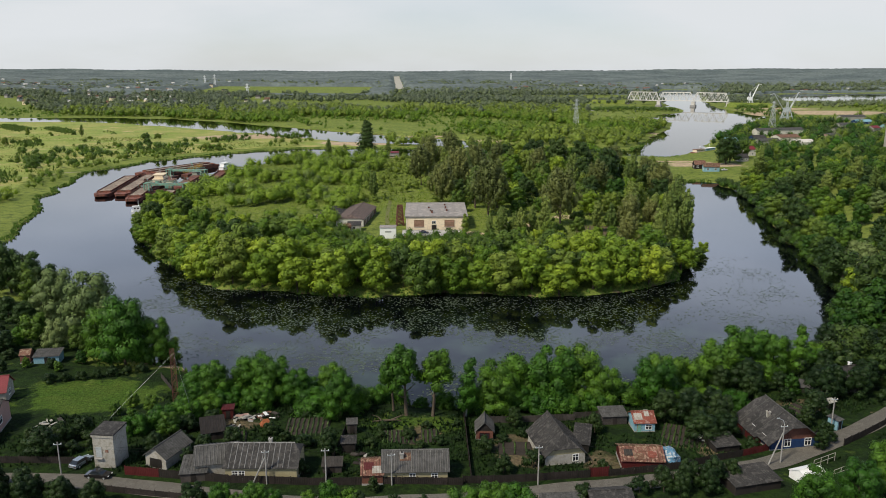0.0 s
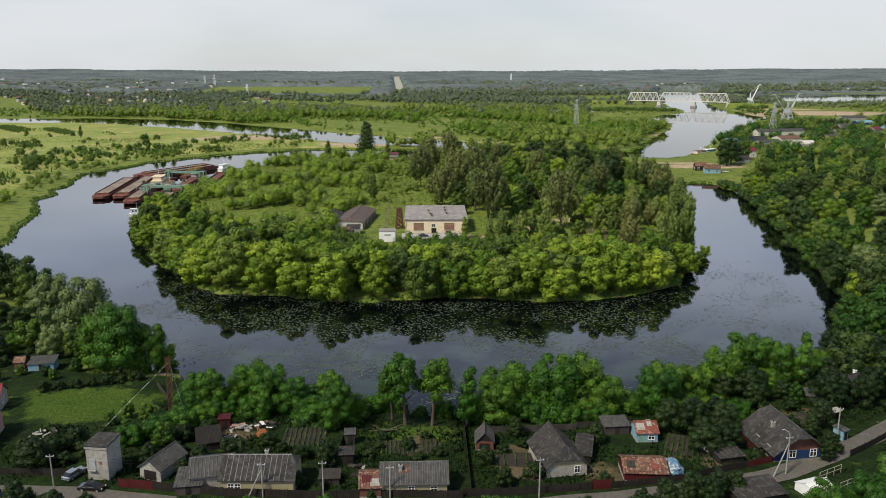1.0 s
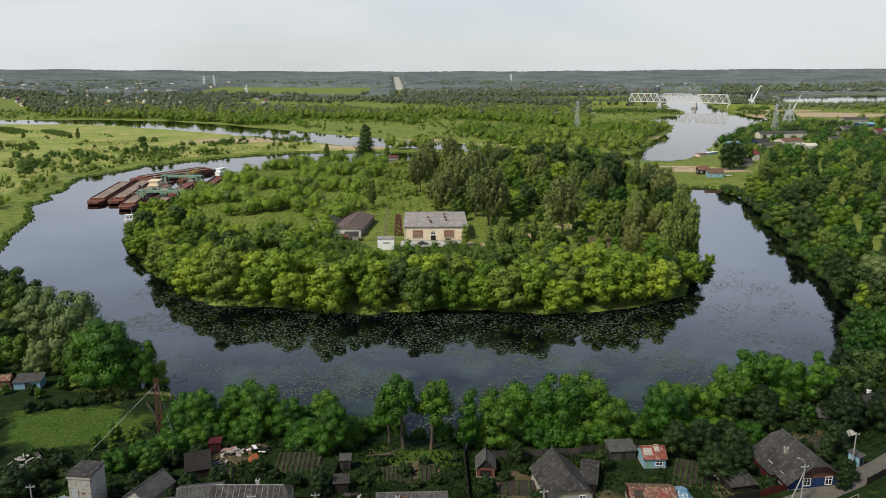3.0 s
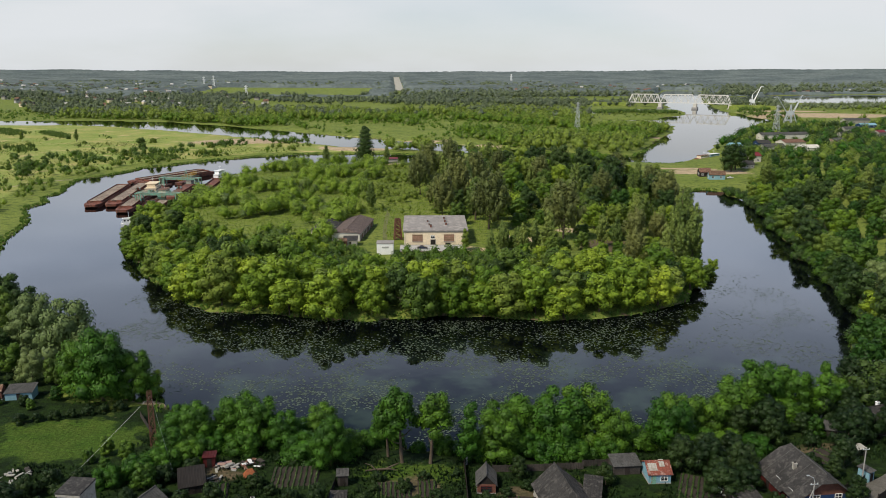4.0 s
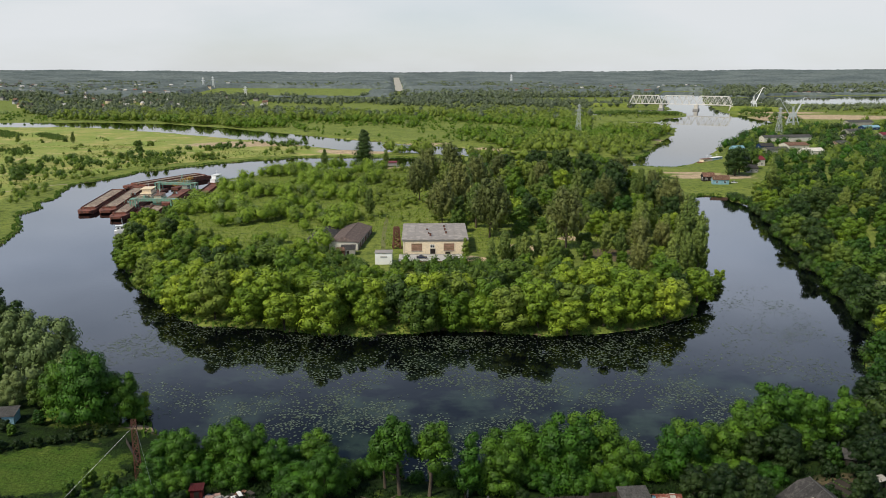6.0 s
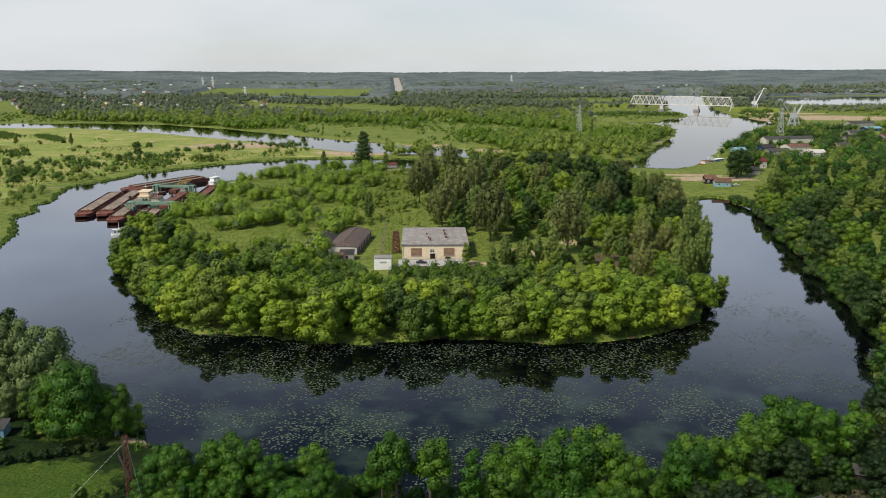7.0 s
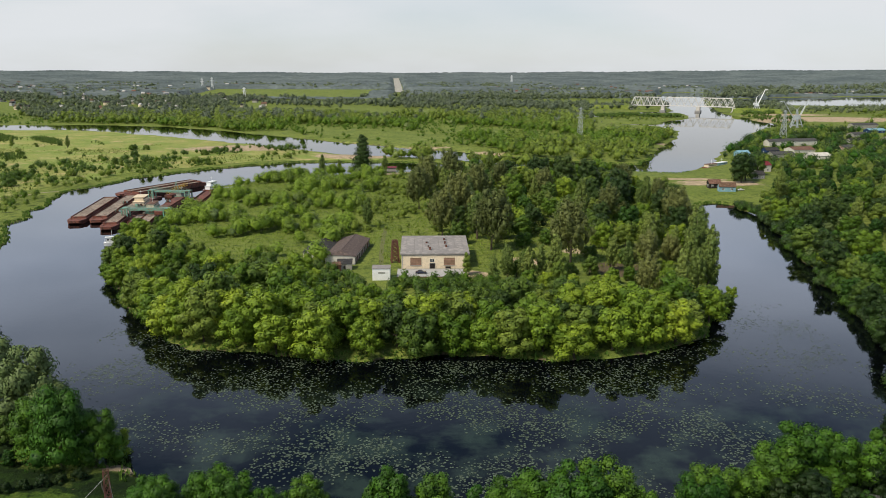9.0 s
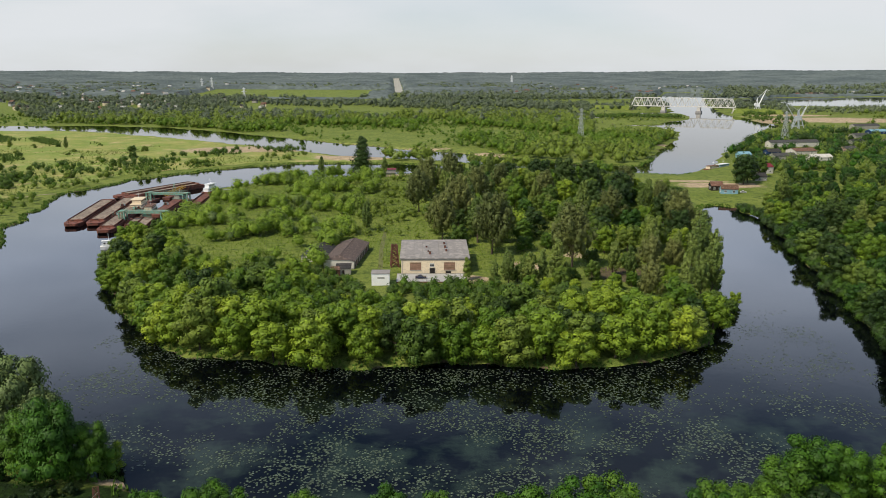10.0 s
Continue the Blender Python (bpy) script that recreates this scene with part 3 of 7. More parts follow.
# ---------------------------------------------------------------- woods across the oxbow
wood([(112, 225), (140, 205), (230, 200), (300, 330), (320, 500), (205, 500), (182, 470), (160, 393), (140, 300)], 9.0, {"ash": 5, "alder": 2, "maple": 2.2, "dark": 4.5, "willow": 1.2, "poplar": 0.4}, (0.75, 1.55), 4,
     clear=[(195, 330, 16), (205, 360, 14), (172, 320, 5), (180, 345, 5), (196, 400, 5), (206, 440, 5)])
wood([(100, 165), (150, 160), (240, 200), (140, 205), (112, 225), (95, 190)], 8.0, {"ash": 0.6, "dark": 4, "garden": 4}, (0.9, 1.3), 5, clear=[(93, 164, 7)])
wood([(215, 500), (320, 500), (420, 640), (330, 640), (300, 620), (260, 600), (225, 545)], 10, {"ash": 4, "alder": 4, "dark": 2}, (0.8, 1.1), 15, clear=[(262, 652, 12), (243, 612, 12), (206, 549, 8)])
HOMES = [(196, 549, 9), (192, 563, 8), (262, 652, 9), (243, 612, 9), (292, 770, 11), (328, 790, 12), (352, 742, 14), (322, 752, 14), (362, 800, 16), (385, 872, 18), (365, 868, 16), (405, 876, 16), (420, 820, 12), (470, 900, 13), (520, 985, 15),
         (575, 1045, 17), (600, 1120, 20), (510, 900, 11), (560, 960, 11), (620, 1010, 13), (700, 1180, 25), (402, 676, 9), (411, 950, 7), (512, 1130, 12), (528, 1150, 12), (230, 640, 14), (222, 625, 12)]
plant("dark", 222, 590, 1.9), plant("dark", 229, 600, 1.7), plant("alder", 250, 630, 1.5)
# ---------------------------------------------------------------- village bank
for x, y, k, s in [(-81.5, 181.0, "bankwillow", 1.5), (-89.0, 185.0, "bankwillow", 1.2), (-75.0, 183.0, "bankwillow", 1.1), (-100.6, 205.9, "willow", 1.85),
                   (-93.6, 201.9, "willow", 1.25), (-117.2, 217.3, "willow", 1.55), (-134.1, 234.6, "birch", 1.2), (-73.9, 189.6, "maple", 0.7), (-103.4, 190.1, "willow", 0.75), (-97.4, 190.1, "alder", 0.7),
                   (-140, 243, "dark", 1.35), (-133, 243, "dark", 1.2), (-147, 246, "dark", 1.45), (-124, 236, "dark", 0.9), (-154, 252, "dark", 1.4),
                   (-8.0, 151.0, "tall", 1.2), (-2.2, 150.5, "tall", 1.15), (-11, 154, "tall", 0.95), (-22, 149, "bankwillow", 0.85), (5, 150, "shorebirch", 1.15), (86, 170, "shorebirch", 1.2),
                   (-44, 162, "shore", 1.05), (-39, 160, "shore", 1.0), (-52, 160, "shore", 0.85), (-33, 158, "shore", 0.75)]:
    plant(k, x, y, s)
wood([(-57, 158), (-60, 180), (-40, 184), (-22, 174), (-14, 160), (-22, 152), (-40, 152)], 4.7, {"thicket": 6, "shore": 1}, (0.6, 1.05), 6, bank=0.2)
for x, y, s in [(13, 157, 1.1), (19, 160, 1.25), (25, 157, 1.3), (31, 159, 1.3), (35, 156, 0.95), (48, 160, 1.05), (51, 164, 1.15), (59, 167, 1.08), (67, 172, 1.15), (75, 177, 1.25), (82, 176, 1.05)]:
    plant("shore", x, y, s)
wood([(6, 151), (6, 166), (30, 172), (46, 170), (52, 158), (30, 151)], 4.3, {"thicket": 5, "shore": 1}, (0.5, 1.0), 16, bank=0.2)
wood([(-14, 153), (-12, 166), (8, 168), (8, 152)], 4.6, {"thicket": 5}, (0.35, 0.6), 36, bank=0.2, keep=0.8)
wood([(47, 150), (50, 172), (66, 186), (98, 192), (99, 172), (78, 160), (62, 152)], 4.6, {"thicket": 2, "garden": 3}, (0.6, 1.05), 26, bank=0.2)
wood([(-220, 200), (-114, 180), (-108, 205), (-140, 235), (-180, 285), (-230, 300)], 9.5, {"dark": 2, "ash": 2, "birch": 1, "garden": 2}, (0.55, 0.85), 7)
wood([(-128, 176), (-98, 184), (-92, 192), (-108, 206), (-135, 215)], 4.6, {"gardenbush": 4, "garden": 1, "thicket": 1}, (0.5, 0.85), 27, clear=[(-101, 181, 6), (-106, 180, 5)])
for x, y, k, s in [(8, 108, "shore", 0.68), (13, 107, "shore", 0.7), (3, 107.5, "shore", 0.6), (-28, 110.5, "shore", 0.38), (-22, 110.5, "shore", 0.36), (-34, 111, "shore", 0.3), (62, 112, "shore", 0.7), (70, 114, "shore", 0.75),
                   (77, 118, "shore", 0.8), (84, 122, "garden", 0.9), (38.5, 117.6, "garden", 0.55), (43, 118.6, "garden", 0.65), (47.5, 119.4, "garden", 0.65), (51, 120.6, "garden", 0.5), (73, 132.5, "garden", 0.45), (75.5, 135.5, "garden", 0.5), (89, 158.5, "garden", 0.9), (94, 158, "garden", 0.85), (98, 163, "garden", 0.9), (87, 163, "garden", 0.7), (-14, 110.5, "garden", 0.45), (-8, 110.5, "garden", 0.4), (-18, 111, "shore", 0.33), (-42, 113, "gardenbush", 1.1), (-3, 111, "garden", 0.35), (24, 114.5, "gardenbush", 0.9), (29.5, 125.5, "gardenbush", 0.6), (90, 128, "garden", 0.8), (97, 136, "garden", 0.8), (103, 143, "garden", 0.8), (-13, 126, "garden", 0.35), (-25.5, 123, "garden", 0.35), (-47, 126.5, "garden", 0.4), (-40, 131, "garden", 0.6), (-55, 131, "garden", 0.5), (-12, 117, "garden", 0.3), (11, 124, "garden", 0.42), (17, 127, "gardenbush", 0.9), (75, 143, "garden", 0.5), (60, 133, "gardenbush", 0.7), (31, 141, "garden", 0.5), (15, 144, "garden", 0.5), (47, 147, "garden", 0.8), (52, 146, "garden", 0.9), (57, 143, "garden", 0.9), (46, 117, "garden", 0.6), (41, 116.5, "garden", 0.5), (34, 117, "gardenbush", 0.9), (-64, 113, "garden", 0.6), (-58.5, 112.5, "garden", 0.55), (-70, 113.5, "garden", 0.6), (-58, 143, "thicket", 0.7), (-54.5, 146, "thicket", 0.75), (-62.5, 140, "thicket", 0.6), (-50.5, 150, "thicket", 0.7), (-52, 141, "gardenbush", 1.0), (-72, 116, "garden", 0.6), (-78, 118, "garden", 0.6), (-66, 115.5, "gardenbush", 1.0)]:
    plant(k, x, y, s)
# bushes round the gardens and along the near verge
for x, y, k, s in [(-68.2, 152.7, "ash", 0.36), (-70.1, 148.6, "ash", 0.3), (-55.0, 138.4, "ash", 0.5), (-62.8, 149.9, "ash", 0.4), (-65, 145, "ash", 0.3), (-79.3, 132.6, "garden", 0.5), (-74.9, 134.9, "gardenbush", 1.2),
                   (-72.1, 138.4, "gardenbush", 1.1), (-80, 118, "shore", 0.4), (-70, 116, "garden", 0.45), (-64, 114.5, "garden", 0.42), (-75, 113.5, "garden", 0.5), (-37, 111.5, "shore", 0.44), (-31, 111, "shore", 0.46),
                   (-19, 112, "shore", 0.44), (-15, 111.5, "shore", 0.38), (8.3, 132.6, "gardenbush", 0.9), (86.6, 169.4, "garden", 0.75), (80.5, 161.7, "ash", 0.45), (-54.8, 152.0, "shore", 0.6), (99.8, 174.1, "garden", 1.1),
                   (-93, 166, "gardenbush", 0.7), (-90, 167.5, "gardenbush", 0.6), (-87, 169, "gardenbush", 0.65), (-84, 170.5, "gardenbush", 0.6), (-81, 172, "gardenbush", 0.7), (-78, 173.5, "gardenbush", 0.6), (-75, 175, "gardenbush", 0.7), (-104, 176, "ash", 0.25), (-98, 176.5, "gardenbush", 0.7), (-95, 174, "ash", 0.25), (-92, 180, "ash", 0.35), (-108, 172, "garden", 0.4)]:
    plant(k, x, y, s)
# garden shrubs
wood([(-90, 130), (-70, 129), (-66, 140), (-66, 150), (-84, 132)], 4.2, {"gardenbush": 3, "garden": 1}, (0.5, 0.9), 8, clear=[(-89, 141, 7), (-86, 134, 5), (-81, 142, 4)])
wood([(-66, 146), (-52, 133), (-44, 130), (-47, 150), (-60, 160)], 4.6, {"gardenbush": 4, "garden": 1}, (0.6, 1.0), 9, clear=[(-51, 128, 5), (-46, 140, 5), (-59, 154, 3), (-43, 147, 4)])
wood([(-36, 130), (-22, 130), (-22, 150), (-36, 152)], 4.4, {"gardenbush": 4, "garden": 1}, (0.5, 0.8), 10, keep=0.8, clear=[(-37, 144, 3), (-28, 143, 5)])
wood([(-16, 130), (4, 128), (4, 148), (-16, 146)], 4.0, {"gardenbush": 3}, (0.35, 0.7), 11, keep=0.5, clear=[(-3, 123, 7), (-2, 139, 3)])
wood([(44, 128), (60, 146), (60, 150), (46, 152)], 4.4, {"gardenbush": 2, "garden": 2}, (0.6, 0.9), 12, clear=[(41, 143, 5), (48, 138, 7), (54, 134, 4), (66, 140, 9)])
wood([(50, 133), (58, 138), (60, 150), (52, 150)], 4.0, {"garden": 3}, (0.7, 1.0), 13, clear=[(66, 140, 8), (54, 134, 3), (60.5, 151, 2)])
wood([(72, 141), (100, 160), (96, 175), (70, 152)], 4.6, {"gardenbush": 4, "garden": 1}, (0.5, 0.95), 14, clear=[(78, 152, 5), (84, 151, 3), (93, 164, 7), (83, 163, 5), (66, 140, 9), (80, 142, 2)])
wood([(10, 122), (16, 124), (28, 140), (18, 146), (8, 145)], 4.0, {"gardenbush": 3}, (0.4, 0.8), 17, keep=0.6, clear=[(22, 133, 8), (8.4, 140, 4), (14, 133, 4), (37, 128, 6)])
wood([(95, 150), (130, 170), (150, 200), (120, 190), (100, 165)], 5.5, {"garden": 3, "dark": 1, "gardenbush": 2}, (0.7, 1.0), 18, clear=[(93, 164, 7)])
# meadow bushes
for x, y, k, s in [(-410, 860, "poplar", 0.75), (-300, 640, "bush", 1.6), (-340, 640, "bush", 1.4), (-385, 690, "bush", 1.5), (-305, 780, "bush", 1.6), (-290, 700, "alder", 0.8), (-280, 690, "birch", 0.8),
                   (-330, 840, "bush", 1.8), (-318, 845, "bush", 1.5), (-345, 560, "bush", 1.5), (-320, 585, "bush", 1.9), (-420, 700, "bush", 1.2), (-440, 760, "alder", 0.8), (-235, 780, "bush", 1.5)]:
    plant(k, x, y, s)
wood([(-700, 620), (-420, 560), (-320, 600), (-300, 740), (-430, 900), (-700, 900)], 24, {"bush": 4, "birch": 0.5}, (0.45, 1.2), 40, keep=0.6)

# ---------------------------------------------------------------- far woods, one mesh
def leafy_field(name, pts, heights, mat, seed, n, grain):
    """Many small crowns in one mesh: leaf sprays round dark cores."""
    rng = np.random.default_rng(seed)
    m, z = len(pts), ground_height(pts[:, 0], pts[:, 1])
    h = heights
    c = np.stack([pts[:, 0], pts[:, 1], z + 0.52 * h], 1)
    r = np.stack([0.46 * h * rng.uniform(0.75, 1.3, m), 0.46 * h * rng.uniform(0.75, 1.3, m), 0.5 * h], 1)
    u = unit(m * n, rng)
    u[:, 2] = np.where(u[:, 2] < -0.55, -u[:, 2], u[:, 2])
    cc, rr, hh = np.repeat(c, n, 0), np.repeat(r, n, 0), np.repeat(h, n)
    bumpy = rng.uniform(0.7, 1.12, m * n) + 0.16 * np.sin(u[:, 0] * 6 + cc[:, 0]) * np.sin(u[:, 1] * 6 + cc[:, 1])
    at = cc + u * rr * bumpy[:, None]
    nrm = normed(u + 0.5 * unit(m * n, rng) + np.array([0, 0, 0.25]))
    side = normed(np.cross(nrm, unit(m * n, rng)))
    up = np.cross(nrm, side)
    s = (hh * grain * rng.uniform(0.6, 1.35, m * n))[:, None]
    leaves = np.stack([at - up * s * 0.5 - side * s * 0.45, at - up * s * 0.45 + side * s * 0.45, at + up * s * 0.7], 1).reshape(-1, 3)
    octa = np.array([(1, 0, 0), (0, 1, 0), (-1, 0, 0), (0, -1, 0), (0, 0, 1), (0, 0, -1.0)]) * 0.8
    cores = (c[:, None, :] + octa[None] * r[:, None, :] * rng.uniform(0.8, 1.1, (m, 6, 1))).reshape(-1, 3)
    f8 = np.array([(0, 1, 4), (1, 2, 4), (2, 3, 4), (3, 0, 4), (1, 0, 5), (2, 1, 5), (3, 2, 5), (0, 3, 5)])
    tris = np.concatenate([np.arange(len(leaves)).reshape(-1, 3), (len(leaves) + 6 * np.arange(m)[:, None, None] + f8[None]).reshape(-1, 3)])
    soft = np.concatenate([np.repeat(normed(u + 0.5 * nrm), 3, 0), np.tile(octa / 0.8, (m, 1))])
    return new(name, fast_mesh(name, np.concatenate([leaves, cores]), tris, mat, soft))


def scatter(n, ymin, ymax, seed, power=1.0, side=0.66):
    rng = np.random.default_rng(seed)
    y = ymin + (ymax - ymin) * rng.random(n) ** power
    x = (rng.random(n) * 2 - 1) * (y * side + 60)
    return np.stack([x, y], 1), rng


def far_wood(name, label, n, y0, y1, mat, seed, tall, rule, leaves, grain):
    pts, rng = scatter(n, y0, y1, seed)
    x, y = pts.T
    d = shore(x, y)
    field = np.sin(x * 0.008 + 1.3 * np.sin(y * 0.004)) + np.sin(y * 0.011 + x * 0.003) + 0.6 * np.sin(x * 0.03 + y * 0.02) + 0.5 * np.sin(x * 0.07 + 2 * np.sin(y * 0.05))
    f2 = np.sin(x * 0.021) + np.sin(y * 0.03)
    ok = (np.abs(x + 178 + 0.068 * (y - 3100)) > 45) | (y < 2500)
    ok &= (d > 7) & ~inside(x, y, ISLAND) & ~inside(x, y, FIELD) & ~inside(x, y, MEADOW) & rule(x, y, d, field)
    ok &= ~((x < 60) & (y > 720) & (y < 1320) & (d < 16 + 13 * np.sin(x * 0.05) + 10 * np.sin(x * 0.021)))
    ok &= ~((x < -60) & (y < 800)) & ~((x > 0.33 * y - 8) & (x < 700) & (y < 1150) & (y > 480)) & ~((x > 560) & (x < 860) & (y > 1150) & (y < 1520))
    ok &= ~((x > 0.19 * y) & (x < 0.36 * y) & (y > 1000) & (y < 1640) & (rng.random(len(x)) < 0.75))
    ok &= ~((x > 225) & (x < 460) & (y > 1030) & (y < 1260) & (rng.random(len(x)) < 0.93))
    ok &= ~((x > 0.46 * y - 40) & (y > 1400) & (y < 2600) & ~((y < 1560) & (f2 > -0.4)))
    pts = pts[ok]
    return tagged(leafy_field(name, pts, (tall[0] + (tall[1] - tall[0]) * rng.random(len(pts)) ** 1.3) * np.where((pts[:, 0] > 0.19 * pts[:, 1]) & (pts[:, 1] > 1000) & (pts[:, 1] < 1640), 0.4, 1.0), mat, seed, leaves, grain), label, "woods", kind="stuff")


def shrubs(name, label, poly, n, tall, mat, seed, wave=-0.4, clear=(), leaves=130, grain=0.12):
    """Uncounted shrubs filling a polygon, in clumps with gaps."""
    rng = np.random.default_rng(seed)
    px, py = [p[0] for p in poly], [p[1] for p in poly]
    x, y = rng.uniform(min(px), max(px), n), rng.uniform(min(py), max(py), n)
    f = np.sin(x * 0.11 + 1.5 * np.sin(y * 0.06 + seed)) + np.sin(y * 0.085 + x * 0.04) + 0.6 * np.sin(x * 0.27 - y * 0.19)
    ok = inside(x, y, poly) & (shore(x, y) > 0.8) & (f > wave)
    for a, b, r in (*CLEAR, *clear):
        ok &= (x - a) ** 2 + (y - b) ** 2 > r * r
    pts = np.stack([x, y], 1)[ok]
    h = tall[0] + (tall[1] - tall[0]) * rng.random(len(pts)) ** 1.4
    return tagged(leafy_field(name, pts, h, mat, seed, leaves, grain), label, "shrubs", kind="stuff")


WEST = [(-152, 440), (-118, 385), (-50, 345), (-45, 640), (-80, 640), (-130, 615), (-152, 560)]
GLADES = [(-127, 400, 13), (-108, 388, 13), (-92, 384, 10), (-138, 548, 16), (-74, 438, 13), (-160, 520, 10), (-100, 470, 12), (-88, 402, 9), (-84, 374, 7), (-118, 425, 9), (-60, 455, 8), (-85, 520, 12), (-70, 610, 12), (-105, 600, 12), (-95, 470, 14), (-112, 520, 18), (-100, 430, 10), (-60, 570, 12), (-125, 570, 16), (-70, 400, 9)]
shrubs("light_shrubs", "fresh light green shrubs on the island grass", WEST, 1250, (3.5, 10), LEAF_LIGHT, 3, -0.35, GLADES, 210, 0.095)
shrubs("willow_shrubs", "grey-green willow shrubs on the island grass", WEST, 160, (4, 8), LEAF_GREY, 33, 0.2, GLADES)
shrubs("alder_shrubs", "mid green alder shrubs on the island grass", WEST, 380, (3, 9), LEAF_MID, 34, 0.0, GLADES)
shrubs("undergrowth", "light green undergrowth below the island trees", [(20, 395), (128, 390), (148, 480), (138, 560), (60, 630), (-5, 630), (-12, 420)], 1300, (2.5, 6.5), LEAF_LIGHT, 22, -0.3)
shrubs("path_shrubs", "low green shrubs beside the island path", [(-48, 405), (-10, 405), (-10, 640), (-52, 640)], 330, (2, 6), LEAF_MID, 23, -0.2)
EAST = [(118, 222), (136, 245), (150, 300), (169, 380), (188, 465), (190, 500), (202, 500), (199, 465), (180, 380), (161, 300), (147, 238), (126, 212)]
EASTBANK = [(100, 150), (118, 215), (140, 300), (158, 380), (176, 465), (185, 520), (330, 520), (330, 150)]
ep = np.random.default_rng(41).uniform((105, 190), (215, 505), (60000, 2))
ed = shore(ep[:, 0], ep[:, 1])
ep = ep[inside(ep[:, 0], ep[:, 1], EASTBANK) & (ed > -1.2) & (ed < 5)][:620]
eh = np.random.default_rng(43).uniform(2.0, 5.0, len(ep))
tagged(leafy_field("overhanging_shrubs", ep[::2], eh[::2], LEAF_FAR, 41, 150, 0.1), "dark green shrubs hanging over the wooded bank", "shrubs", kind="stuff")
tagged(leafy_field("bank_shrubs", ep[1::2], eh[1::2], LEAF_ASH, 44, 150, 0.1), "mid green shrubs along the wooded bank", "shrubs", kind="stuff")
shrubs("pale_shrubs", "grey-green shrubs on the wooded bank", EAST, 120, (3, 6.5), LEAF_GREY, 42, -1.0, leaves=150, grain=0.11)
shrubs("apron_shrubs", "mid green shrubs below the loading apron", [(-78, 300), (-46, 282), (24, 282), (30, 312), (8, 324), (-16, 324), (-32, 322), (-46, 336), (-74, 340)], 420, (2.8, 6), LEAF_MID, 51, -1.2, [(-24, 322, 5)], 130, 0.1)
shrubs("bright_shrubs", "bright green shrubs below the loading apron", [(-78, 300), (-46, 282), (24, 282), (60, 306), (60, 316), (20, 318), (-16, 320), (-46, 330)], 260, (3, 6.5), LEAF_BRIGHT, 52, -0.6, [(-24, 322, 7)], 130, 0.1)
OUTER = [(-381, 680), (-331, 729), (-272, 785), (-204, 851), (-139, 863), (-131, 817), (-190, 795), (-249, 720), (-292, 644), (-293, 570), (-297, 533)]
shrubs("outer_bank_scrub", "dense green scrub along the meadow side of the oxbow", OUTER, 1500, (2.5, 7), LEAF_MID, 53, -0.1, leaves=90)
shrubs("outer_bank_willows", "fresh green willows along the meadow side of the oxbow", OUTER, 700, (2.5, 6), LEAF_BRIGHT, 54, 0.2, leaves=90)
BANK = [(-310, 490), (-252, 448), (-234, 340), (-330, 320), (-370, 420)]
shrubs("bank_scrub", "dense green scrub along the meadow bank", BANK, 700, (2, 6), LEAF_BRIGHT, 19, -0.6)
shrubs("bank_thicket", "darker willow thickets along the meadow bank", BANK, 300, (2, 6.5), LEAF_MID, 29, 0.2)
SPIT = [(-300, 470), (-258, 470), (-268, 560), (-258, 610), (-215, 695), (-130, 765), (-92, 778), (-130, 802), (-255, 695), (-310, 590)]
shrubs("spit_scrub", "green scrub on the tongue of meadow by the river", SPIT, 900, (2, 6.5), LEAF_MID, 20, -0.5)
shrubs("spit_willows", "fresh green willow scrub on the tongue of meadow", SPIT, 500, (2, 5.5), LEAF_BRIGHT, 21, 0.0)

shrubs("spit_reeds", "low green willows on the reedy river spit", [(270, 1350), (340, 1360), (425, 1372), (425, 1400), (330, 1440), (270, 1440)], 420, (3, 8), LEAF_MID, 24, -1.0, leaves=60)
shrubs("port_bushes", "dark green bushes along the port bank", [(505, 1150), (560, 1190), (575, 1290), (600, 1450), (640, 1500), (560, 1500), (545, 1400), (520, 1260)], 500, (4, 10), LEAF_MID, 25, -0.6, leaves=60)
shrubs("yard_trees", "green trees round the port yards", [(600, 1160), (760, 1230), (900, 1480), (850, 1560), (700, 1420), (800, 1300), (620, 1210)], 420, (5, 12), LEAF_MID, 26, 0.0, leaves=60)
shrubs("quay_trees", "green trees behind the port quay, paled for haze", [(640, 1480), (1000, 1500), (1050, 1720), (700, 1640)], 620, (6, 14), LEAF_HAZED, 27, -0.6, leaves=50)
far_wood("river_woods", "fresh green willow woods beyond the river", 11500, 650, 1250, LEAF_BRIGHT, 5, (4.5, 13), lambda x, y, d, f: (f > -0.7) & (f < 1.0), 70, 0.13)
far_wood("alder_woods", "mid green alder woods beyond the river", 11000, 690, 1450, LEAF_MID, 6, (5, 15), lambda x, y, d, f: f > -0.1, 60, 0.13)
far_wood("grey_willows", "grey-green willows among the river woods", 1500, 690, 1450, LEAF_GREY, 16, (4, 9), lambda x, y, d, f: f > -0.6, 60, 0.13)
far_wood("mixed_woods", "mixed mid green woods farther off, paled for haze", 9000, 1300, 2500, LEAF_HAZED, 17, (5, 15), lambda x, y, d, f: (f > -0.6) & (np.sin(x * 0.017 + y * 0.013) > -0.6), 30, 0.2)
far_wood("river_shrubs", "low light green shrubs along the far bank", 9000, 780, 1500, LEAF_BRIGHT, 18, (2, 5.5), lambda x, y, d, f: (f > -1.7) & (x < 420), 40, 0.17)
far_wood("distant_groves", "green groves below the far slope, dulled for haze", 7000, 2200, 3300, LEAF_HAZED, 19, (9, 20), lambda x, y, d, f: f > -0.6, 20, 0.25)
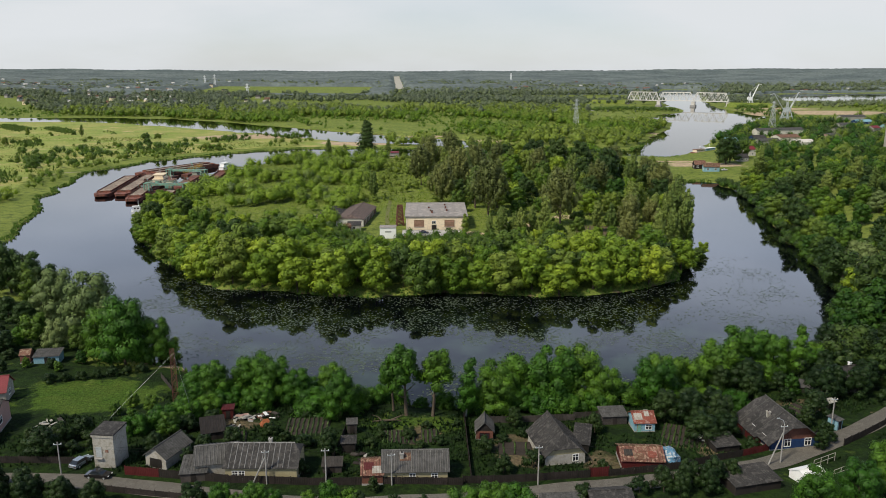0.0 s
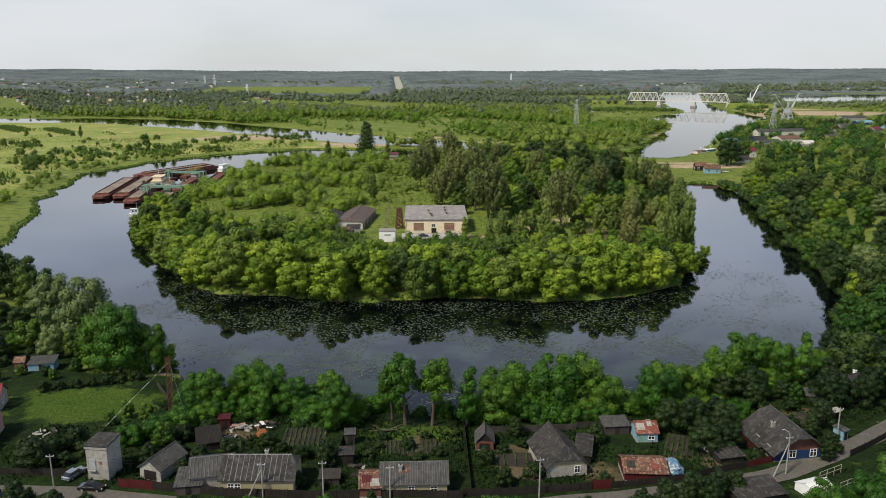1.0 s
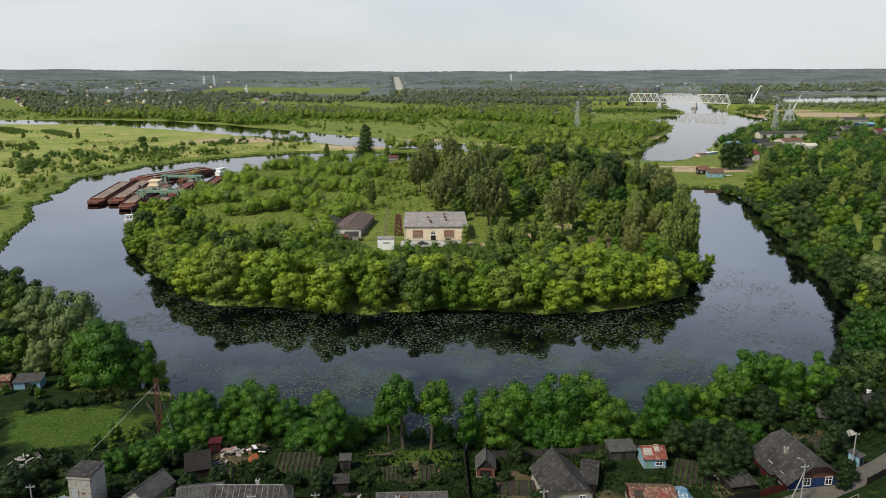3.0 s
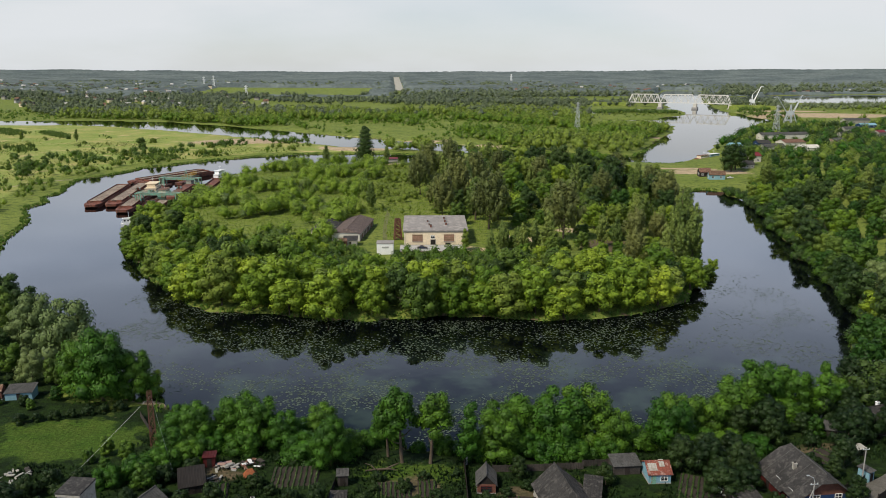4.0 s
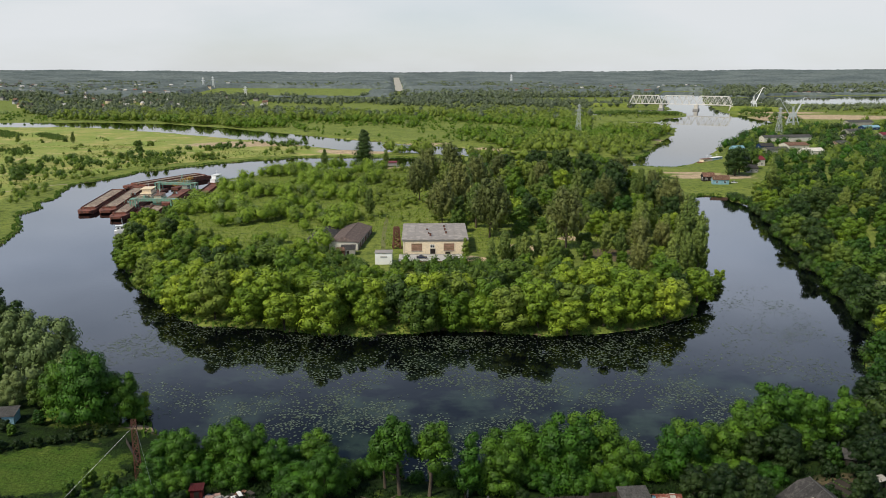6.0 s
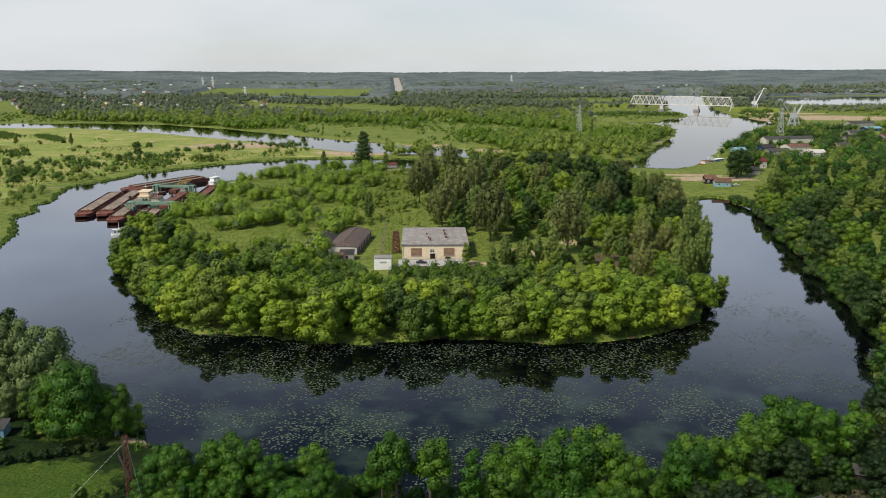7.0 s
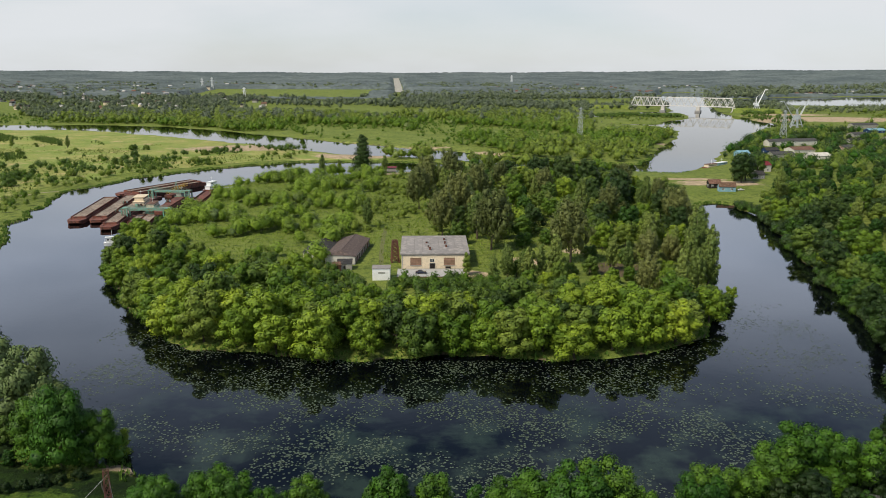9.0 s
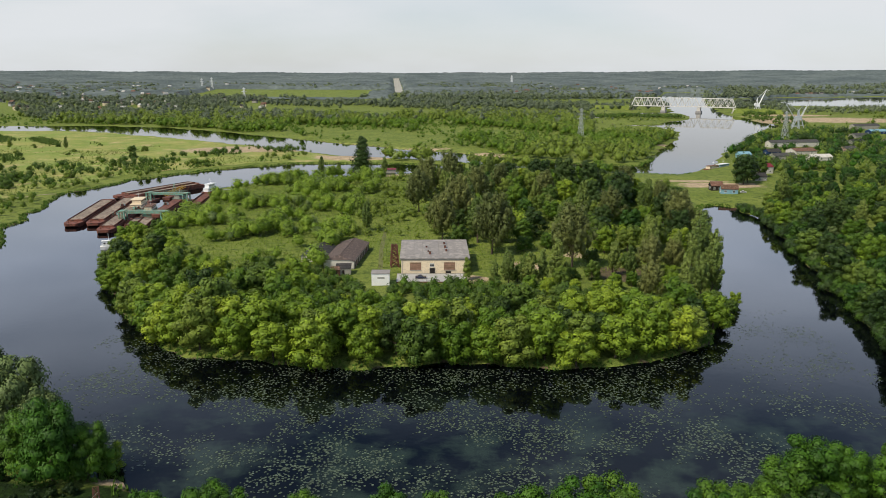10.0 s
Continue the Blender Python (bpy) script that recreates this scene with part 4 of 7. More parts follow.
far_wood("dark_woods", "darker pine and oak woods farther off, greyed for haze", 5000, 1150, 2800, LEAF_HAZED_PINE, 7, (8, 17), lambda x, y, d, f: (f > 1.0) | ((y > 1700) & (f > -0.4)), 30, 0.2)
# trees between the hamlet's houses, kept clear of the walls and roofs
HAMLET = [(258, 690), (275, 640), (420, 650), (640, 900), (800, 1100), (690, 1150), (560, 1060), (440, 1060), (330, 870), (270, 770)]
hp, hr = scatter(26000, 640, 1150, 55)
hx, hy = hp.T
good = inside(hx, hy, HAMLET) & (shore(hx, hy) > 3)
for a, b, r in HOMES:
    good &= ~((np.abs(hx - a * (1 - (b - hy) / b)) < r + 1) & (hy < b + 0.6 * r) & (hy > b - 48))
order = np.flatnonzero(good)[:900]
for key, mat, part_of in (("hamlet_trees", LEAF_FRESH, 0), ("hamlet_bushes", LEAF_MID, 1), ("hamlet_limes", LEAF_DARK, 2)):
    sel = hp[order[part_of::3]]
    tagged(leafy_field(key, sel, hr.uniform(5, 12, len(sel)), mat, 60 + part_of, 110, 0.1), "green trees and shrubs between the hamlet houses", "trees", kind="stuff")

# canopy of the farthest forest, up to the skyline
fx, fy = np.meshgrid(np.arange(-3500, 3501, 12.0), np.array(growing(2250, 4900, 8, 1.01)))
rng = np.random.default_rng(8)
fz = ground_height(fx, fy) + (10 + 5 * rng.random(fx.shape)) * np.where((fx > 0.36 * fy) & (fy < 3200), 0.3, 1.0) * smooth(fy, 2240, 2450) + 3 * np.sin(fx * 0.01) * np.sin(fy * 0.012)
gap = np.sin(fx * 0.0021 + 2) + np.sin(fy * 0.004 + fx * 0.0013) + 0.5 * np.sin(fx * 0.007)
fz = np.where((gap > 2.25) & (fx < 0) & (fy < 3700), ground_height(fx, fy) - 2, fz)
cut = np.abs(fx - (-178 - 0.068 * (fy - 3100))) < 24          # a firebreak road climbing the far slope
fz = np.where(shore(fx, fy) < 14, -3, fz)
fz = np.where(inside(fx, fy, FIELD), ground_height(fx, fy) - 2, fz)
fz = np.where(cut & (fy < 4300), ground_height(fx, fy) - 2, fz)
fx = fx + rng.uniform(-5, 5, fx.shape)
forest = new("far_forest", mesh_of("far_forest", np.stack([fx.ravel(), fy.ravel(), fz.ravel()], 1), grid_faces(fx.shape[1], fx.shape[0]), LEAF_HAZED_SKYLINE, True))
tagged(forest, "dense forest reaching to the skyline, greyed for haze", "forest", kind="stuff")

# ---------------------------------------------------------------- building blocks
def join(*pieces):
    verts, faces = [], []
    for v, f in pieces:
        o = len(verts)
        verts += [tuple(p) for p in v]
        faces += [tuple(i + o for i in q) for q in f]
    return verts, faces


def box(x0, x1, y0, y1, z0, z1):
    v = [(x, y, z) for z in (z0, z1) for y in (y0, y1) for x in (x0, x1)]
    return v, [(0, 2, 3, 1), (4, 5, 7, 6), (0, 1, 5, 4), (1, 3, 7, 5), (3, 2, 6, 7), (2, 0, 4, 6)]


def slab(poly, thick):
    """A flat polygon with a thickness, downwards."""
    n = len(poly)
    top, low = [Vector(p) for p in poly], [Vector(p) - Vector((0, 0, thick)) for p in poly]
    return top + low, [tuple(range(n)), tuple(range(2 * n - 1, n - 1, -1))] + [(k, k + n, (k + 1) % n + n, (k + 1) % n) for k in range(n)]


def bar(a, b, r, sides=4):
    return tube([a, b], [r, r], sides)


def part(name, geometry, mat, parent, label="", smooth_faces=False):
    me = geometry if isinstance(geometry, bpy.types.Mesh) else mesh_of(name, geometry[0], geometry[1], mat, smooth_faces)
    ob = new(name, me)
    ob.parent = parent
    return tagged(ob, label)


def thing(name, label, category, x, y, turn=0.0, z=None, group="", kind=""):
    ob = new(name)
    ob.empty_display_size = 0.5
    ob.matrix_basis = pose(x, y, float(ground_height(x, y)) if z is None else z, 0, 0, turn)
    return tagged(ob, label, category, group, kind)


CREAM = material("cream_plaster", (0.72, 0.6, 0.42), 0.9, vary=0.08, stain=(0.6, 0.5, 0.36))
# village plaster and roof colours below are set dark to hold the foreground shade
WHITE = material("white_plaster", (0.34, 0.325, 0.285), 0.9, vary=0.14, stain=(0.26, 0.24, 0.2))
CLEAN_WHITE = material("white_paint", (0.78, 0.78, 0.76), 0.6, vary=0.06)
YELLOW = material("pale_yellow_plaster", (0.33, 0.29, 0.17), 0.9, vary=0.1)
PINK = material("pink_plaster", (0.36, 0.23, 0.2), 0.9, vary=0.1)
BLUE = material("blue_paint", (0.015, 0.042, 0.12), 0.6, vary=0.2)
LIGHT_BLUE = material("pale_blue_paint", (0.2, 0.36, 0.43), 0.7, vary=0.15)
SHED_WALL = material("pale_plaster", (0.55, 0.52, 0.46), 0.9, vary=0.12)
SHED_ROOF = material("brown_black_roof", (0.105, 0.078, 0.066), 0.9, vary=0.25, stain=(0.15, 0.11, 0.095))
TEAL = material("green_paint", (0.16, 0.34, 0.26), 0.6, vary=0.2, stain=(0.24, 0.16, 0.09))
BRICK_RED = material("red_brick", (0.15, 0.065, 0.045), 0.9, vary=0.25)
SLATE = material("asbestos_sheet", (0.08, 0.078, 0.074), 0.9, vary=0.3, stain=(0.05, 0.05, 0.046), bump=0.3)
OLD_SLATE = material("old_dark_roof", (0.04, 0.038, 0.036), 0.9, vary=0.35, stain=(0.065, 0.06, 0.056), bump=0.3)
FELT = material("roof_felt", (0.26, 0.24, 0.225), 0.95, vary=0.12, scale=0.25, stain=(0.31, 0.285, 0.26), bump=0.2)
RUST = material("rusted_sheet", (0.14, 0.07, 0.045), 0.8, vary=0.3, stain=(0.22, 0.15, 0.1), scale=1.4, objrand=0.25)
RED_SHEET = material("red_sheet", (0.075, 0.012, 0.012), 0.6, vary=0.2)
RED_ROOF = material("red_roof", (0.2, 0.06, 0.04), 0.7, vary=0.25, stain=(0.27, 0.15, 0.12))
CRIMSON = material("crimson_roof", (0.17, 0.025, 0.03), 0.6, vary=0.15)
HULL = material("rusty_hull", (0.2, 0.075, 0.05), 0.8, vary=0.35, stain=(0.075, 0.04, 0.03), scale=0.5)
HOLD = material("rusty_deck", (0.3, 0.24, 0.185), 0.9, vary=0.3, stain=(0.13, 0.08, 0.055), scale=0.5)
STEEL = material("grey_steel", (0.42, 0.45, 0.46), 0.5, metal=0.3, vary=0.15)
WHITE_STEEL = material("white_steel", (0.74, 0.75, 0.74), 0.5, vary=0.1)
RUST_STEEL = material("red_brown_steel", (0.13, 0.056, 0.038), 0.8, vary=0.25)
CONCRETE = material("concrete", (0.3, 0.29, 0.27), 0.9, vary=0.15, bump=0.2)
ASPHALT = material("grey_road", (0.128, 0.118, 0.1), 0.95, vary=0.2, scale=1.2, stain=(0.1, 0.092, 0.076), bump=0.3)
WOOD = material("grey_wood", (0.055, 0.048, 0.042), 0.9, vary=0.35, scale=2, objrand=0.3)
DARK_WOOD = material("dark_wood", (0.025, 0.02, 0.017), 0.9, vary=0.35, scale=2, objrand=0.3)
GLASS = material("dark_pane", (0.02, 0.025, 0.03), 0.08, spec=0.6)
BOARDS = material("brown_boards", (0.27, 0.17, 0.11), 0.85, vary=0.25, scale=2, objrand=0.25)
PALE_CONCRETE = material("pale_concrete", (0.42, 0.41, 0.39), 0.9, vary=0.1, stain=(0.35, 0.34, 0.32), bump=0.2)
STREAK = material("limewashed_seam", (0.25, 0.245, 0.235), 0.9, vary=0.45, scale=2)
WORN_RIB = material("worn_sheet_rib", (0.13, 0.126, 0.12), 0.9, vary=0.35, scale=2)
WIRE = material("dark_wire", (0.03, 0.03, 0.03), 0.6)
TARP = material("blue_tarp", (0.1, 0.22, 0.33), 0.5, vary=0.2, stain=(0.4, 0.43, 0.44), scale=1.5)
SOIL = material("garden_soil", (0.04, 0.032, 0.025), 0.95, vary=0.3, bump=0.5)
BLACK_PAINT = material("black_car_paint", (0.01, 0.01, 0.012), 0.15, spec=0.6)
SILVER_PAINT = material("silver_car_paint", (0.38, 0.42, 0.46), 0.25, metal=0.6)
NAVY_PAINT = material("dark_blue_car_paint", (0.015, 0.02, 0.05), 0.15, spec=0.6)
RUBBER = material("rubber", (0.012, 0.012, 0.012), 0.9)
ORANGE = material("orange_cloth", (0.28, 0.09, 0.035), 0.8)
YELLOW_STEEL = material("yellow_steel", (0.6, 0.36, 0.04), 0.6, vary=0.2)


# ---------------------------------------------------------------- houses
def window_on(parent, side, u, z, w, h, half_w, half_d, frame_mat=None, pane_mat=None):
    """A window on a wall: side f, b (at -y, +y) or l, r (at -x, +x), u along it."""
    def put(u0, u1, z0, z1, out0, out1):
        if side == "f":
            return box(u0, u1, -half_d - out1, -half_d - out0, z0, z1)
        if side == "b":
            return box(u0, u1, half_d + out0, half_d + out1, z0, z1)
        if side == "l":
            return box(-half_w - out1, -half_w - out0, u0, u1, z0, z1)
        return box(half_w + out0, half_w + out1, u0, u1, z0, z1)
    t = 0.1
    a, b, c, d = u - w / 2, u + w / 2, z, z + h
    win = part("window", join(put(a - t, a, c - t, d + t, -0.06, 0.07), put(b, b + t, c - t, d + t, -0.06, 0.07), put(a, b, d, d + t, -0.06, 0.07),
                              put(a, b, c - t, c, -0.06, 0.09)), frame_mat or CLEAN_WHITE, parent)
    part("mullion", put((a + b) / 2 - 0.04, (a + b) / 2 + 0.04, c, d, 0.016, 0.05), frame_mat or CLEAN_WHITE, win)
    part("transom", put(a, b, c + h * 0.62, c + h * 0.62 + 0.06, 0.016, 0.047), frame_mat or CLEAN_WHITE, win)
    part("pane", put(a, b, c, d, -0.05, 0.015), pane_mat or GLASS, win)
    return win


def roof_shape(w, d, h, over, clip=(1, 1), drop=0.0):
    """Slopes and hips of a ridged roof; ridge along x, heights over the eaves. clip: 1 gable, 0 full hip, at each end."""
    hw, hd = w / 2 + over, d / 2 + over
    k = h / (d / 2)
    e = -over * k - drop
    pts = {}
    for s, c in ((-1, clip[0]), (1, clip[1])):
        back = (1 - c) * d / 2 * 0.8
        pts[s] = (s * hw, s * (hw - back), e + (h - e) * c if c < 1 else h)
    def slope(q):
        out = []
        for s in (-1, 1):
            x_end, x_ridge, z_clip = pts[s]
            yc = q * hd * (1 - (z_clip - e) / (h - e))
            line = [(x_end, q * hd, e)] + ([(x_end, yc, z_clip)] if (z_clip < h and z_clip > e + 0.01) else []) + [(x_ridge, 0, h)]
            out += line if s == -1 else line[::-1]
        return out if q == 1 else out[::-1]
    hips = []
    for s in (-1, 1):
        x_end, x_ridge, z_clip = pts[s]
        if z_clip < h:
            yc = hd * (1 - (z_clip - e) / (h - e))
            tri = [(x_end, -yc, z_clip), (x_end, yc, z_clip), (x_ridge, 0, h)]
            hips.append(tri if s == 1 else tri[::-1])
    return [slope(-1), slope(1)], hips, pts, e


def house(name, label, x, y, turn, w, d, hw, hr, wall, roof, over=0.4, clip=(1, 1), windows=(), chimneys=(), ribs=0.0, gable=None, door=None, z=None,
          category="house", group="", rib_mat=None, base=True, patches=(), frame_mat=None):
    ob = thing(name, label, category, x, y, turn, z, group)
    part("wall", box(-w / 2, w / 2, -d / 2, d / 2, -0.8, hw), wall, ob)
    if base:
        part("plinth", box(-w / 2 - 0.06, w / 2 + 0.06, -d / 2 - 0.06, d / 2 + 0.06, -0.9, 0.35), CONCRETE, ob)
    slopes, hips, pts, e = roof_shape(w, d, hr, over, clip)
    up = lambda poly, k=0.0: [(p[0], p[1], p[2] + hw + 0.12 + k) for p in poly]
    for s in (-1, 1):
        z_clip = min(pts[s][2], hr)
        if z_clip > 0.05:
            yc = d / 2 * (1 - z_clip / hr)
            a = s * w / 2
            tri = [(a, -d / 2, hw), (a, d / 2, hw)] + ([(a, yc, hw + z_clip), (a, -yc, hw + z_clip)] if yc > 0.05 else [(a, 0, hw + hr)])
            back = [(p[0] - s * 0.15, p[1], p[2]) for p in tri]
            n = len(tri)
            part("gable", (tri + back, [tuple(range(n)), tuple(range(2 * n - 1, n - 1, -1))] + [(k, k + n, (k + 1) % n + n, (k + 1) % n) for k in range(n)]), gable or wall, ob)
    for k, s in enumerate(slopes):
        r = part("roof_slope", slab(up(s), 0.1), roof, ob)
        if ribs:
            q = -1 if k == 0 else 1
            y0, y1 = q * (d / 2 + over), 0.0
            z0, z1 = e + hw + 0.12, hr + hw + 0.12
            x0, x1 = (pts[-1][1] + 0.1, pts[1][1] - 0.1)
            n = int((x1 - x0) / ribs)
            part("ribs", join(*[bar((x0 + (i + 0.5) * (x1 - x0) / n, y0, z0 + 0.02), (x0 + (i + 0.5) * (x1 - x0) / n, y1, z1 + 0.02), 0.07, 4) for i in range(n)]), rib_mat or roof, r)
    for s in hips:
        part("roof_hip", slab(up(s), 0.1), roof, ob)
    part("ridge_cap", bar((pts[-1][1], 0, hw + hr + 0.14), (pts[1][1], 0, hw + hr + 0.14), 0.13, 6), rib_mat or roof, ob)
    for u, v, q, m in patches:
        yv = v * d / 2
        zz = hw + hr * (1 - abs(v)) + 0.2
        part("roof_sheet", slab([(u - q / 2, yv - 0.7, zz - 0.7 * hr / (d / 2) * (1 if v < 0 else -1)), (u + q / 2, yv - 0.7, zz - 0.7 * hr / (d / 2) * (1 if v < 0 else -1)),
                                 (u + q / 2, yv + 0.7, zz + 0.7 * hr / (d / 2) * (1 if v < 0 else -1)), (u - q / 2, yv + 0.7, zz + 0.7 * hr / (d / 2) * (1 if v < 0 else -1))], 0.04), m, ob)
    for u, v, m in chimneys:
        zc = hw + hr * (1 - abs(v) / (d / 2))
        ch = part("chimney", join(box(u - 0.3, u + 0.3, v - 0.3, v + 0.3, zc - 0.6, zc + 1.1), box(u - 0.38, u + 0.38, v - 0.38, v + 0.38, zc + 0.95, zc + 1.12)), m, ob)
        part("flue", tube([(u, v, zc + 1.1), (u, v, zc + 1.4)], [0.14, 0.12], 8), DARK_WOOD, ch)
    for win in windows:
        window_on(ob, *win, w / 2, d / 2, frame_mat)
    if door:
        side, u, dw, dh, m = door
        window_part = {"f": box(u - dw / 2, u + dw / 2, -d / 2 - 0.08, -d / 2 + 0.05, 0.1, dh), "l": box(-w / 2 - 0.08, -w / 2 + 0.05, u - dw / 2, u + dw / 2, 0.1, dh),
                       "r": box(w / 2 - 0.05, w / 2 + 0.08, u - dw / 2, u + dw / 2, 0.1, dh)}[side]
        dr = part("door", window_part, m, ob)
        if side == "f":
            part("door_handle", box(u + dw * 0.32, u + dw * 0.38, -d / 2 - 0.16, -d / 2 - 0.07, 1.0, 1.12), STEEL, dr)
    return ob


def lean_to(name, label, x, y, turn, w, d, hf, hb, wall, roof, category="shed", z=None, ribs=0.5, over=0.25, door=True):
    """A shed under a single sloping roof, low at the front."""
    ob = thing(name, label, category, x, y, turn, z)
    hw, hd = w / 2, d / 2
    v = [(-hw, -hd, -0.6), (hw, -hd, -0.6), (hw, hd, -0.6), (-hw, hd, -0.6), (-hw, -hd, hf), (hw, -hd, hf), (hw, hd, hb), (-hw, hd, hb)]
    part("wall", (v, [(3, 2, 1, 0), (0, 1, 5, 4), (1, 2, 6, 5), (2, 3, 7, 6), (3, 0, 4, 7), (4, 5, 6, 7)]), wall, ob)
    k = (hb - hf) / d
    o = over
    r = part("roof", slab([(-hw - o, -hd - o, hf - o * k + 0.12), (hw + o, -hd - o, hf - o * k + 0.12), (hw + o, hd + o, hb + o * k + 0.12), (-hw - o, hd + o, hb + o * k + 0.12)], 0.07), roof, ob)
    n = max(2, int(w / ribs))
    part("ribs", join(*[bar((-hw + (i + 0.5) * w / n, -hd - o, hf - o * k + 0.13), (-hw + (i + 0.5) * w / n, hd + o, hb + o * k + 0.13), 0.05) for i in range(n)]), roof, r)
    if door:
        part("door", box(-0.45, 0.45, -hd - 0.06, -hd + 0.02, 0, min(1.9, hf - 0.15)), DARK_WOOD, ob)
    return ob


# main building on the island
def main_building():
    ob = thing("workshop_building", "cream plastered single-storey workshop with a grey felt roof", "building", -3.4, 354, 1.5, 3.0)
    hw, hd, h = 14.0, 14.5, 6.4
    part("wall", box(-hw, hw, -hd, hd, -0.8, h), CREAM, ob)
    roof = part("roof", slab([(-hw - 0.5, -hd - 0.5, h + 0.45), (hw + 0.5, -hd - 0.5, h + 0.45), (hw + 0.5, hd + 0.5, h + 1.5), (-hw - 0.5, hd + 0.5, h + 1.5)], 0.45), FELT, ob, "patched grey felt roof")
    for k in range(8):
        u = -hw + (k + 0.5) * 2 * hw / 8
        part("felt_seam", bar((u, -hd - 0.4, h + 0.47), (u, hd + 0.4, h + 1.52), 0.05), FELT, roof)
    part("cornice", box(-hw - 0.25, hw + 0.25, -hd - 0.25, -hd, h - 0.45, h - 0.02), WHITE, ob)
    part("gable_wall", ([(hw - 0.1, -hd, h), (hw - 0.1, hd, h), (hw - 0.1, hd, h + 1.0), (hw, -hd, h), (hw, hd, h), (hw, hd, h + 1.0)], [(0, 1, 2), (5, 4, 3), (0, 3, 4, 1), (1, 4, 5, 2), (2, 5, 3, 0)]), CREAM, ob)
    for u, w in ((-8.0, 4.6), (6.0, 4.6)):
        win = part("bricked_window", box(u - w / 2, u + w / 2, -hd - 0.06, -hd + 0.05, 1.7, 4.9), BRICK_RED, ob, "window opening filled with brown boards")
        for j in range(6):
            part("board", box(u - w / 2 + 0.05, u + w / 2 - 0.05, -hd - 0.12, -hd - 0.055, 1.75 + j * 0.52, 2.2 + j * 0.52), BOARDS, win)
        part("window_sill", box(u - w / 2 - 0.15, u + w / 2 + 0.15, -hd - 0.22, -hd, 1.5, 1.7), WHITE, win)
    window_on(ob, "f", -1.2, 3.1, 1.7, 1.3, hw, hd)
    door = part("door", join(box(-2.1, -0.05, -hd - 0.08, -hd + 0.05, 0.05, 2.5)), DARK_WOOD, ob)
    part("door_frame", join(box(-2.3, -2.1, -hd - 0.12, -hd + 0.05, 0, 2.7), box(-0.05, 0.15, -hd - 0.12, -hd + 0.05, 0, 2.7), box(-2.1, -0.05, -hd - 0.12, -hd + 0.05, 2.5, 2.7)), WHITE, door)
    part("low_hatch", box(4.4, 6.6, -hd - 0.08, -hd + 0.05, 0.1, 1.1), DARK_WOOD, ob)
    for u, v, s in ((-2.0, -9.0, 1.4), (-2.6, -5.0, 0.9), (5.0, -4.5, 1.1), (4.6, 1.0, 1.2), (4.4, 7.0, 1.0), (-3.4, 2.0, 0.7)):
        z = h + 0.45 + (v + hd) / (2 * hd) * 1.05
        vent = part("roof_vent", box(u - 0.4, u + 0.4, v - 0.4, v + 0.4, z - 0.3, z + s), BRICK_RED, ob)
        part("vent_cap", box(u - 0.55, u + 0.55, v - 0.55, v + 0.55, z + s, z + s + 0.15), CONCRETE, vent)
    for u in (-13.6, 13.6):
        part("downpipe", bar((u, -hd - 0.15, 0.2), (u, -hd - 0.15, h), 0.08, 6), STEEL, ob)
    return ob


main_building()
apron = thing("loading_apron", "pale concrete loading apron in front of the workshop", "platform", -4.5, 333, 1.0, 2.2)
for k in range(7):
    part("slab", box(-14 + k * 4 + 0.03, -10 + k * 4 - 0.03, -6, 6, 0, 1.05), PALE_CONCRETE, apron)
part("retaining_edge", box(-14.3, 14.3, -6.5, -6.03, -0.6, 1.0), BRICK_RED, apron)
part("kerb", box(-14, 14, 5.2, 5.5, 1.05, 1.3), WHITE, apron)

shed = thing("white_kiosk", "plain white box-shaped kiosk beside the workshop", "shed", -24.3, 325.5, 1.0, 2.9)
part("wall", box(-3.5, 3.5, -2.4, 2.4, -0.5, 4.6), CLEAN_WHITE, shed)
part("roof", slab([(-3.7, -2.6, 4.75), (3.7, -2.6, 4.75), (3.7, 2.6, 4.95), (-3.7, 2.6, 4.95)], 0.15), FELT, shed)
part("door", box(1.6, 2.6, -2.46, -2.35, 0.0, 2.1), CLEAN_WHITE, shed)
sign = part("sign_board", box(-1.2, 1.6, -2.46, -2.38, 2.6, 3.3), WHITE, shed)
part("lettering", join(*[box(-1.0 + 0.42 * k, -0.72 + 0.42 * k, -2.49, -2.455, 2.75, 3.1) for k in range(6)]), STEEL, sign)

# long low store with a dark roof
st = house("long_store", "long low store with a dark sagging roof and pale doors", -42.6, 366, 85.5, 36, 13, 3.4, 1.9, SHED_WALL, SHED_ROOF, 0.35, clip=(0.3, 1), z=2.9, category="building")
for k in range(9):
    dr_ = part("door", box(-16.6 + k * 4.0, -14.2 + k * 4.0, -6.6, -6.45, 0.05, 2.6), BRICK_RED if k % 3 == 1 else SHED_ROOF, st)
    part("lintel", box(-16.8 + k * 4.0, -14.0 + k * 4.0, -6.63, -6.45, 2.6, 2.8), CONCRETE, dr_)
part("roof_light_sheets", slab([(4, -7.0, 3.26), (18.6, -7.0, 3.26), (18.6, -0.3, 5.32), (4, -0.3, 5.32)], 0.02), RUST, st, "browner newer roof sheets")
house("tar_roof_store", "old store wing with a black tar roof", -55.5, 369, 86, 22, 11, 2.9, 1.6, SHED_WALL, OLD_SLATE, 0.35, clip=(0.5, 1), z=2.9, category="building")
lean_to("timber_hut", "small brown timber hut by the trees", -44, 338, 15, 3.2, 3, 2.4, 3.0, BRICK_RED, RUST, z=3.0)
lean_to("side_store", "grey lean-to store with a tar roof", -41, 341.0, 4, 6, 5, 2.6, 3.4, WHITE, OLD_SLATE, z=2.9)


